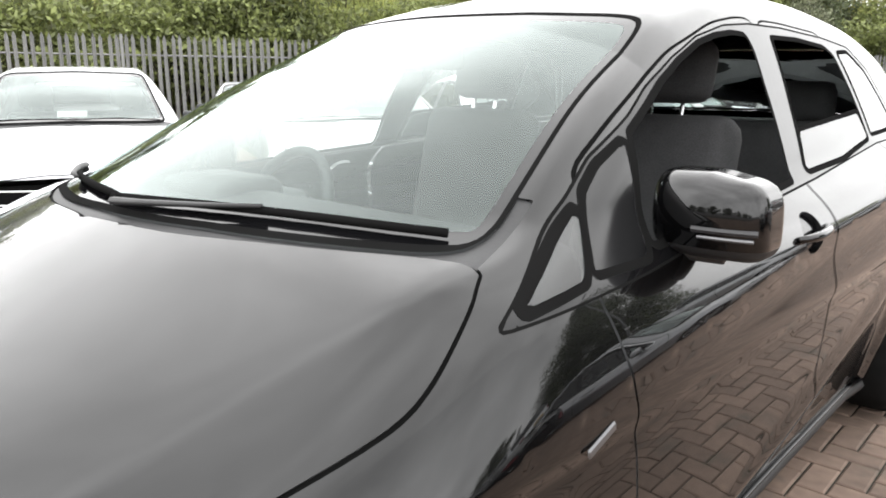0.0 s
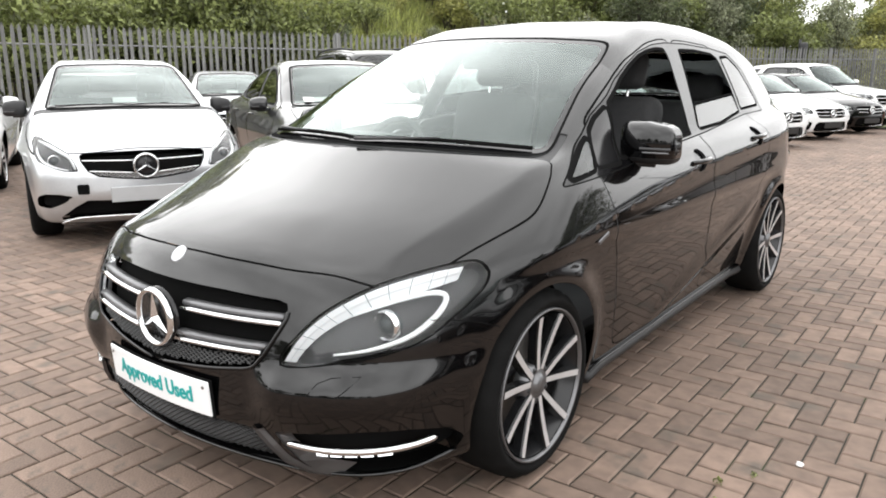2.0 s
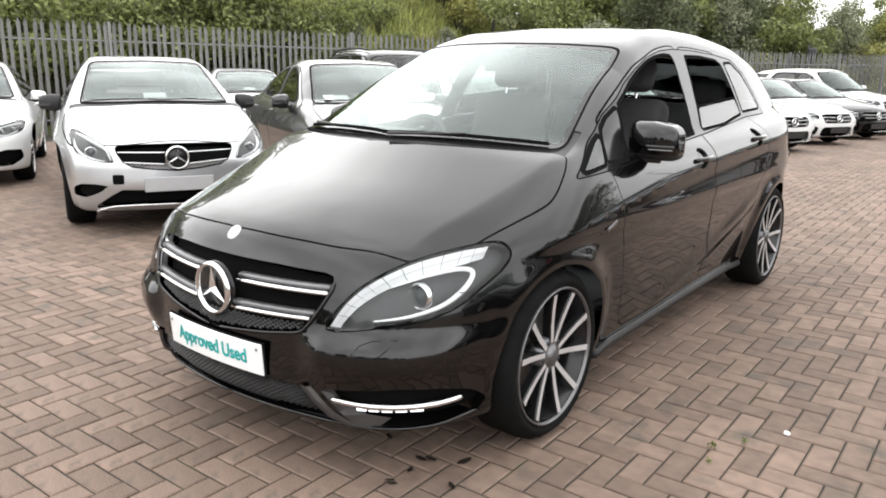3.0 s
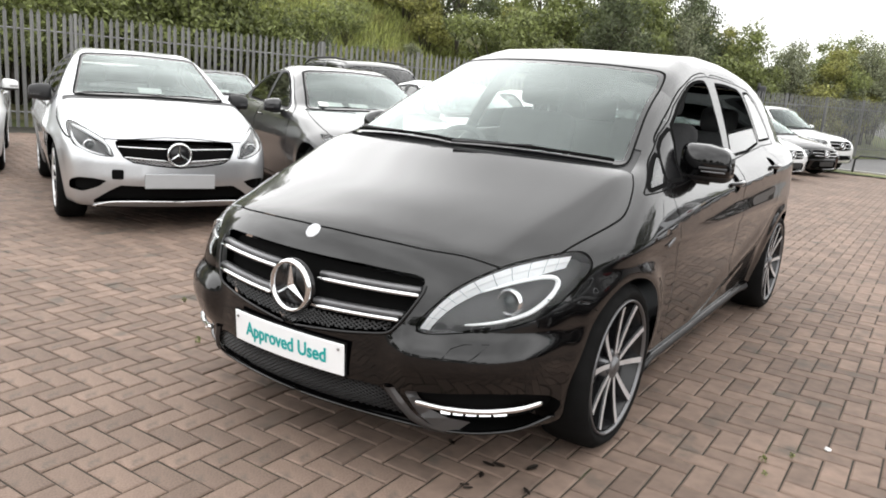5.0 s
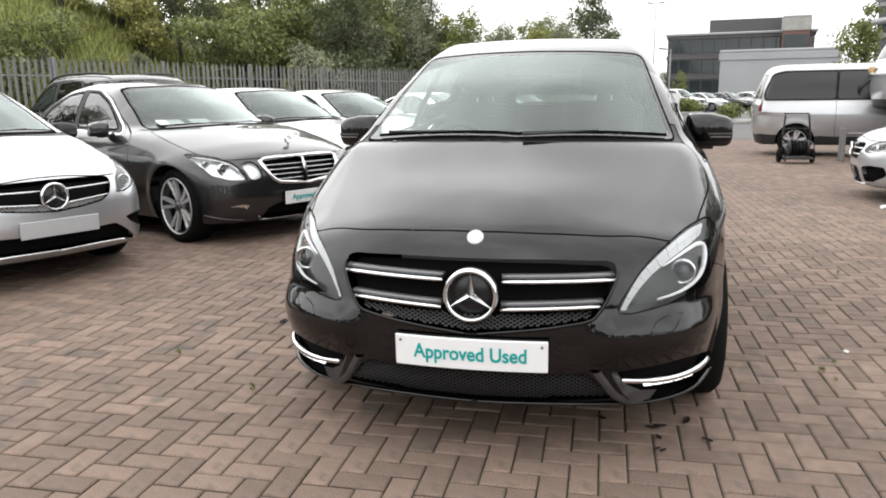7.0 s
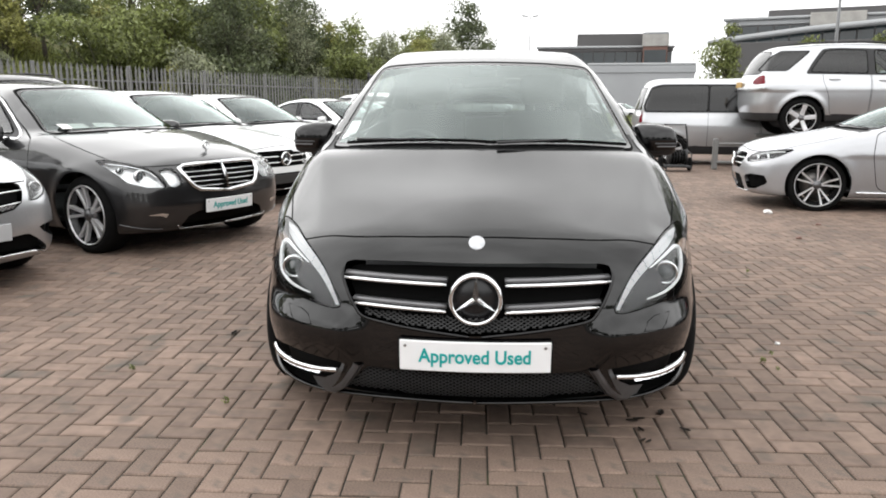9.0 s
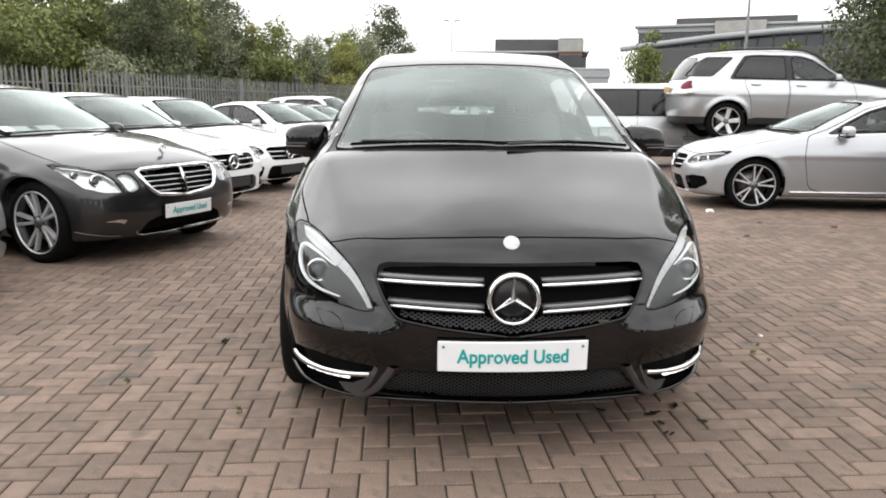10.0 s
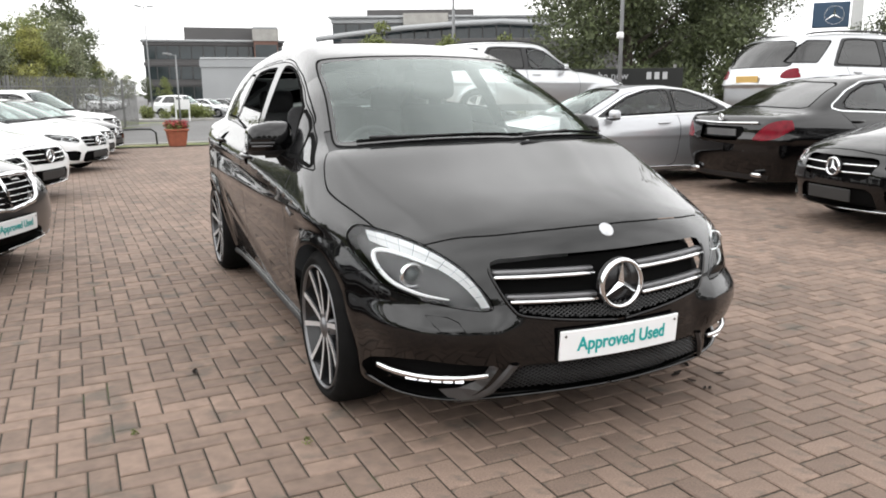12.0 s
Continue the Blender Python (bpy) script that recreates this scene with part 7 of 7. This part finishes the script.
def street_lamp(x, y, h, label, arms=2, r=0.06):
    z = grounded(x, y)
    root = tagged(new("street_lamp"), label, "street lamp")
    root.location = (x, y, z)
    part("pole", tube([(0, 0, 0), (0, 0, h * 0.5), (0, 0, h)], [r, r * 0.85, r * 0.6], 10), M["pole_paint"], root, smooth=True)
    part("base_plate", block(0.3, 0.3, 0.03, Matrix.Translation((0, 0, 0.015)), 0.005, 1), M["pole_paint"], root)
    for k in range(arms):
        s = 1 if k else -1
        part("lamp_head", block(0.5, 0.22, 0.1, Matrix.Translation((s * 0.45, 0, h + 0.05)) @ Matrix.Rotation(radians(-s * 8), 4, "Y"), 0.03, 2), M["pole_paint"], root, smooth=True)
        part("lamp_arm", tube([(0, 0, h - 0.05), (s * 0.3, 0, h + 0.03)], 0.02, 6), M["pole_paint"], root)
    return root


street_lamp(3.15, 63.2, 8.3, "tall grey street lamp with two heads")
street_lamp(3.4, 46.0, 3.9, "grey street lamp with a single head", 1)
street_lamp(10.9, 14.1, 8.5, "grey steel lamp column beside the yard", 1, 0.055)
street_lamp(14.4, 31.2, 9.0, "grey steel lamp column far off", 1, 0.08)
flood = tagged(new("floodlight"), "small white floodlight clamped to the lamp column", "floodlight")
flood.location = (10.75, 13.95, 2.62)
part("lamp_body", block(0.16, 0.12, 0.16, None, 0.03, 2), M["white_sign"], flood, smooth=True)
part("bracket", tube([(0, 0, 0), (0.15, 0.15, 0)], 0.02, 6), M["galv"], flood)

# black signal post by the fence
sig = tagged(new("signal_post"), "black post with a round black signal head", "signal post")
sig.location = (-5.0, 29.0, grounded(-5, 29))
part("pole", tube([(0, 0, 0), (0, 0, 2.7)], 0.05, 8), M["plastic"], sig, smooth=True)
part("signal_head", block(0.3, 0.22, 0.6, Matrix.Translation((0.12, 0, 2.3)), 0.08, 3), M["plastic"], sig, smooth=True)

# flower tub
def flower_tub(x, y):
    root = tagged(new("flower_tub"), "square terracotta tub full of red flowers", "flower tub")
    root.location, root.scale = (x, y, grounded(x, y)), (0.78, 0.78, 0.78)
    bm = bmesh.new()
    bmesh.ops.create_cone(bm, cap_ends=True, segments=4, radius1=0.42, radius2=0.56, depth=0.66, matrix=Matrix.Translation((0, 0, 0.33)) @ Matrix.Rotation(radians(45), 4, "Z"))
    bmesh.ops.bevel(bm, geom=bm.edges[:], offset=0.03, segments=2, affect="EDGES")
    part("tub", bm, M["terracotta"], root)
    part("rim", block(0.86, 0.86, 0.08, Matrix.Translation((0, 0, 0.64)), 0.02, 2), M["terracotta"], root)
    leaf_cloud("leaves", [(0.25 * math.cos(a), 0.25 * math.sin(a), 0.75, 0.25, 160) for a in range(6)], 0.05, M["leaf_green"], 31, root)
    leaf_cloud("blooms", [(0.28 * math.cos(a * 1.1), 0.28 * math.sin(a * 1.1), 0.85, 0.2, 150) for a in range(6)], 0.045, M["petal"], 32, root)


flower_tub(0.77, 22.4)
hoop = tagged(new("cycle_hoop"), "low black tubular steel hoop rail", "hoop rail")
hoop.location = (0, 0, grounded(0, 23.4))
part("hoop_tube", tube([(-0.8, 23.4, 0), (-0.78, 23.4, 0.40), (-0.66, 23.4, 0.51), (-0.25, 23.4, 0.52), (0.12, 23.4, 0.51), (0.25, 23.4, 0.40), (0.27, 23.4, 0)], 0.028, 8), M["plastic"], hoop, smooth=True)

# verge and kerb between the paving and the road
sheet("verge", np.array([-6.0, -3.0, 0.0, 2.0]), np.array([22.2, 22.7, 23.2, 23.7]), ground_height, M["grass"], "strip of rough grass verge", "verge", 0.03)
kerb = tagged(part("kerb", block(9.0, 0.14, 0.14, Matrix.Translation((-1.7, 23.78, grounded(0, 23.8) + 0.0)), 0.015, 1), M["concrete"], None), "grey concrete kerb along the verge", "kerb", kind="structure")

def hedge_island(x, y, w, d, h, seed):
    z = grounded(x, y)
    isl = tagged(new("planted_island"), "kerbed island with low green planting", "planting")
    isl.location = (x, y, z)
    part("kerb_ring", block(w + 0.6, d + 0.6, 0.16, Matrix.Translation((0, 0, 0.04)), 0.04, 2), M["concrete"], isl)
    rng = random.Random(seed)
    leaf_cloud("planting", [(rng.uniform(-w / 2, w / 2), rng.uniform(-d / 2, d / 2), h * rng.uniform(0.3, 0.8), 0.45, 420) for k in range(int(w * 4))], 0.07, M["leaf_green"], seed, isl)


hedge_island(3.4, 50.0, 4.2, 1.6, 0.95, 41)
hedge_island(6.7, 36.5, 2.6, 2.0, 0.85, 42)
box_sign = tagged(new("notice_board"), "white notice board on two posts", "notice board")
box_sign.location = (3.75, 47.4, grounded(3.75, 47.4))
part("board", block(0.8, 0.06, 0.6, Matrix.Translation((0, 0, 1.02)), 0.01, 1), M["white_sign"], box_sign)
for s, tall in ((-0.42, 1.55), (0.36, 1.3)):
    part("post", block(0.09, 0.07, tall, Matrix.Translation((s, 0.07, tall / 2)), 0.005, 1), M["white_sign"], box_sign)

# big tree, bushes and hoarding beyond the parked cars
big = tree("tree", 9.5, 4.4, "leaf_dark", 21, "broad dark leafy tree beside the yard", 60000, 0.08, 0.24, 0.16)
big.location = (14.4, 18.2, 0.2)
for i, (x, y, s, k) in enumerate(((18.0, 19.2, 0.78, 22), (25.3, 15.1, 0.7, 23))):
    t = copy_thing(big, Matrix.Translation((x, y, 0.1)) @ Matrix.Rotation(i + 1.0, 4, "Z"))
    t.scale = (s, s, s)
for i in range(11):
    t = copy_thing(big, Matrix.Translation((-20 + i * 4.3, -19.5 + 1.5 * math.sin(i * 2.1), -0.1)) @ Matrix.Rotation(i * 1.3, 4, "Z"))
    t.scale = (0.5, 0.5, 0.42 + 0.06 * math.sin(i * 1.7))
dark = tree("tree", 13.0, 5.6, "leaf_dark", 25, "tall dark tree far beyond the fence", 9000, 0.2)
dark.location = (-3.8, 100, -0.45)
for i, (x, y, s) in enumerate(((7.2, 21.9, 0.95), (9.4, 21.3, 0.9), (11.2, 20.8, 0.9))):
    b = tree("small_tree", 3.6 * s, 1.1 * s, "leaf_green", 50 + i, "small round green tree by the building", 6000, 0.06, 0.06, 0.2)
    b.location = (x, y, -0.25)

low = shrub("shrub", 2.3, 1.5, "leaf_dark", 61, "dark leafy shrub under the broad tree", 4200)
low.location = (13.6, 15.6, -0.2)
for i, (x, y) in enumerate(((11.9, 16.9), (15.6, 14.2), (17.6, 12.8), (19.8, 12.6), (22.3, 12.2))):
    copy_thing(low, Matrix.Translation((x, y, -0.2)) @ Matrix.Rotation(1.9 * i + 1, 4, "Z"))

M["dark_board"] = material("dark_board", (0.012, 0.013, 0.012), 0.8, vary=0.2, scale=2)


def hoarding():
    root = tagged(new("hoarding"), "dark hoarding board with pale lettering", "hoarding")
    a, b = Vector((9.6, 15.3, 0)), Vector((14.6, 11.8, 0))
    d = (b - a)
    root.matrix_basis = Matrix.Translation((a + b) / 2) @ Matrix.Rotation(math.atan2(d.y, d.x), 4, "Z")
    part("board", block(3.3, 0.06, 0.56, Matrix.Translation((-1.35, 0, 1.53)), 0.01, 1), M["dark_board"], root)
    for k in range(3):
        part("post", block(0.07, 0.07, 1.9, Matrix.Translation((-2.8 + k * 1.45, 0.07, 0.95)), 0.005, 1), M["galv"], root)
    lettering("the new", 0.26, M["bare_plate"], root, Matrix.Translation((-1.5, -0.04, 1.62)) @ Matrix.Rotation(math.pi / 2, 4, "X"))
    for k in range(3):
        part("letter_bar", block(0.12, 0.01, 0.18, Matrix.Translation((-0.55 + k * 0.2, -0.036, 1.62))), M["bare_plate"], root)


hoarding()


def pylon_sign():
    root = tagged(new("pylon_sign"), "square dark blue sign with a ringed star", "sign")
    root.matrix_basis = Matrix.Translation((25.6, 19.8, 0)) @ Matrix.Rotation(radians(-51), 4, "Z")
    part("panel", block(1.32, 0.2, 0.98, Matrix.Translation((0, 0, 4.12)), 0.03, 2), M["blue_sign"], root)
    part("post", block(0.42, 0.22, 6.0, Matrix.Translation((0.92, 0, 3.0)), 0.02, 1), M["white_sign"], root)
    e = star_emblem(0.36, root, "sign_star")
    e.location = (0.12, -0.11, 4.1)


pylon_sign()


def knee_rail(x0, y0, x1, y1, n):
    root = tagged(new("knee_rail"), "low weathered steel rail on short posts", "rail")
    pts = [Vector((x0 + (x1 - x0) * k / n, y0 + (y1 - y0) * k / n, 0)) for k in range(n + 1)]
    for p in pts:
        z = grounded(p.x, p.y)
        part("post", block(0.1, 0.1, 0.62, Matrix.Translation((p.x, p.y, z + 0.31)), 0.01, 1), M["galv"], root)
    for hz in (0.15, 0.52):
        part("rail", tube([p + Vector((0, 0, grounded(p.x, p.y) + hz)) for p in pts], 0.03, 6), M["galv"], root)


knee_rail(4.6, 13.3, 9.5, 12.6, 6)


def hose_trolley(x, y):
    """A two-wheeled frame trolley with a drum and hose."""
    root = tagged(new("hose_trolley"), "black two-wheeled frame trolley with a hose drum", "trolley")
    root.location = (x, y, grounded(x, y))
    for s in (-0.24, 0.24):
        part("side_tube", tube([(s, -0.18, 0.06), (s, 0.2, 0.08), (s, 0.22, 0.5), (s * 0.85, 0.28, 0.86), (s * 0.8, 0.34, 0.9)], 0.018, 6), M["plastic"], root, smooth=True)
        part("brace", tube([(s, -0.16, 0.07), (s, -0.12, 0.34), (s, 0.21, 0.4)], 0.013, 6), M["plastic"], root, smooth=True)
        v, f = lathe([(-0.03, 0.05), (-0.03, 0.12), (-0.015, 0.13), (0.015, 0.13), (0.03, 0.12), (0.03, 0.05)], 20)
        w = mesh_object("trolley_wheel", v, f, M["tyre"], root)
        w.location = (s * 1.2, 0.18, 0.13)
    for hz, hy in ((0.9, 0.34), (0.62, 0.24), (0.4, 0.21), (0.08, 0.2)):
        part("cross_bar", tube([(-0.22, hy, hz), (0.22, hy, hz)], 0.013, 6), M["plastic"], root)
    part("deck", block(0.5, 0.4, 0.03, Matrix.Translation((0, 0.0, 0.1)), 0.006, 1), M["plastic"], root)
    v, f = lathe([(-0.17, 0.02), (-0.17, 0.15), (-0.15, 0.15), (-0.14, 0.09), (0.14, 0.09), (0.15, 0.15), (0.17, 0.15), (0.17, 0.02)], 24)
    drum = mesh_object("hose_drum", v, f, M["plastic"], root)
    drum.location = (0, 0.0, 0.28)
    bm = bmesh.new()
    for k in range(5):
        ring = [(-0.11 + k * 0.055, 0.115 * math.cos(a), 0.28 + 0.115 * math.sin(a)) for a in np.linspace(0, 6.28, 17)]
        tube(ring, 0.02, 6, bm=bm)
    part("hose", bm, M["tyre"], root, "black hose wound on the drum", smooth=True)
    part("hose_tail", tube([(0.1, -0.1, 0.3), (0.2, 0.1, 0.5), (0.05, 0.24, 0.66), (-0.12, 0.22, 0.5), (-0.05, 0.12, 0.36)], 0.016, 6), M["tyre"], root, smooth=True)


hose_trolley(3.72, 12.75)


# small things on the paving
def weed(x, y, size, seed):
    t = leaf_cloud("weed", [(0, 0, 0.015, 0.03 * size, 40)], 0.013 * size, M["leaf_green"], seed)
    t.location = (x, y, grounded(x, y))
    tagged(t, "small green weed growing in a paving joint", "weed", "weeds in the joints")


for i, (x, y, s) in enumerate(((1.38, 1.12, 0.55), (1.46, 1.23, 0.4), (1.41, 1.0, 0.35), (1.95, 3.1, 0.5), (-1.05, 0.45, 0.6), (-1.62, 0.8, 0.5), (-0.9, -0.9, 0.4), (0.6, -0.75, 0.4))):
    weed(x, y, s, 60 + i)


def litter(x, y, size, seed, label, mat="paper"):
    rng = random.Random(seed)
    bm = bmesh.new()
    bmesh.ops.create_icosphere(bm, subdivisions=2, radius=size)
    for v in bm.verts:
        v.co *= rng.uniform(0.6, 1.15)
        v.co.z = max(v.co.z * 0.55, -size * 0.25)
    t = part("litter", bm, M[mat], None)
    t.location = (x, y, grounded(x, y) + size * 0.25)
    tagged(t, label, "litter")


litter(3.25, 6.4, 0.06, 2, "crumpled pale wrapper lying on the paving")
litter(3.45, 5.5, 0.03, 3, "brown leaf scrap lying on the paving", "brown_clad")
litter(4.1, 5.2, 0.04, 4, "brown leaf scrap lying on the paving", "brown_clad")
litter(1.56, 1.42, 0.014, 5, "small white scrap lying on the paving")
litter(2.9, 4.6, 0.03, 6, "brown leaf scrap lying on the paving", "brown_clad")


def fallen_leaf(x, y, size, turn):
    """A curled dark leaf lying flat on the bricks."""
    bm = bmesh.new()
    rows = [[bm.verts.new((size * a, size * w * b * 0.45, size * (0.10 + 0.22 * b * b + 0.12 * a * a))) for b in (-1, 0, 1)] for a, w in ((-1, 0.1), (-0.5, 0.8), (0.1, 1.0), (0.6, 0.7), (1, 0.1))]
    for r0, r1 in zip(rows, rows[1:]):
        for k in (0, 1):
            bm.faces.new((r0[k], r0[k + 1], r1[k + 1], r1[k]))
    bmesh.ops.solidify(bm, geom=bm.faces[:], thickness=0.002)
    t = part("fallen_leaf", bm, M["dead_leaf"], None)
    t.matrix_basis = Matrix.Translation((x, y, grounded(x, y) + 0.001)) @ Matrix.Rotation(turn, 4, "Z")
    tagged(t, "small dark brown dead leaf lying on the paving", "leaf", "dead leaves on the paving")


M["dead_leaf"] = material("dead_leaf", (0.022, 0.015, 0.01), 0.7, vary=0.2, scale=30)
LEAVES = ((0.62, 0.38, 0.024), (0.75, 0.47, 0.020), (0.63, 0.21, 0.016), (0.81, 0.31, 0.022), (0.75, 0.46, 0.030), (0.65, 0.40, 0.024), (0.64, 0.30, 0.020), (0.65, 0.20, 0.016), (0.43, 0.43, 0.022), (-1.33, 1.38, 0.030))
for i, (x, y, size) in enumerate(LEAVES):
    fallen_leaf(x, y, size, i * 1.9)


# ---- brick paving: herringbone, about 190 x 95 blocks ----
def paving():
    root = tagged(new("paving_bricks"), "brown herringbone brick paving with worn edges", "paving", kind="structure")
    u, turn, gap, ch = 0.0959, radians(1.0), 0.0033, 0.006
    ox, oy = 0.048, 0.040
    ca, sa = math.cos(turn), math.sin(turn)
    rng = np.random.default_rng(7)

    def shape(horizontal):
        w, h = (u, u / 2) if horizontal else (u / 2, u)
        w, h = w - gap, h - gap
        v = [(-w, -h, -0.012), (w, -h, -0.012), (w, h, -0.012), (-w, h, -0.012), (-w, -h, -0.004), (w, -h, -0.004), (w, h, -0.004), (-w, h, -0.004), (-w + ch, -h + ch, 0), (w - ch, -h + ch, 0), (w - ch, h - ch, 0), (-w + ch, h - ch, 0)]
        f = [(k, (k + 1) % 4, 4 + (k + 1) % 4, 4 + k) for k in range(4)] + [(4 + k, 4 + (k + 1) % 4, 8 + (k + 1) % 4, 8 + k) for k in range(4)] + [(8, 9, 10, 11)]
        return np.array(v), f

    forms = {True: shape(True), False: shape(False)}
    lo_i, hi_i, lo_j, hi_j = -230, 170, -66, 280
    i, j = np.meshgrid(np.arange(lo_i, hi_i), np.arange(lo_j, hi_j), indexing="ij")
    m = (i - j - 2) % 4
    near_me = {}
    near_spots = []
    for horizontal, code in ((True, 0), (False, 3)):
        sel = m == code
        cx, cy = (i[sel] + (1.0 if horizontal else 0.5)) * u, (j[sel] + (0.5 if horizontal else 1.0)) * u
        x, y = cx * ca - cy * sa + ox, cx * sa + cy * ca + oy
        fence_x = FX0 + (FX1 - FX0) * (y - FY0) / (FY1 - FY0)
        ok = (y < 22.1) & (y > -5.5) & (x > fence_x + 1.2) & (x < 14)
        near = ok & (np.abs(x) < 1.5) & (y > -1.65) & (y < 0.1)
        v, f = forms[horizontal]
        rot = np.array([[ca, -sa, 0], [sa, ca, 0], [0, 0, 1]])
        for a, b in zip(x[near], y[near]):
            near_spots.append((horizontal, a, b))
        xs, ys = x[ok & ~near], y[ok & ~near]
        n = len(xs)
        z = ground_height(xs, ys) + rng.normal(0, 0.0008, n)
        tilt = rng.normal(0, 0.006, (n, 2))
        base = v @ rot.T
        allv = base[None] + np.stack([xs, ys, z], 1)[:, None, :]
        allv[:, :, 2] += base[None, :, 0] * tilt[:, :1] + base[None, :, 1] * tilt[:, 1:]
        faces = (np.array(f)[None] + (np.arange(n) * len(v))[:, None, None]).reshape(-1, 4)
        ob = mesh_object("far_bricks", allv.reshape(-1, 3), faces, M["brick"], root, smooth=False)
        tagged(ob, kind="stuff")
        me = bpy.data.meshes.new("brick")
        me.from_pydata(v.tolist(), [], f)
        me.materials.append(M["brick_loose"])
        near_me[horizontal] = me
    for horizontal, a, b in near_spots:
        ob = new("brick", near_me[horizontal])
        ob.parent = root
        ob.matrix_local = Matrix.Translation((a, b, float(rng.normal(0, 0.0008)))) @ Matrix.Rotation(turn, 4, "Z") @ Matrix.Rotation(float(rng.normal(0, 0.006)), 4, "X") @ Matrix.Rotation(float(rng.normal(0, 0.006)), 4, "Y")


paving()
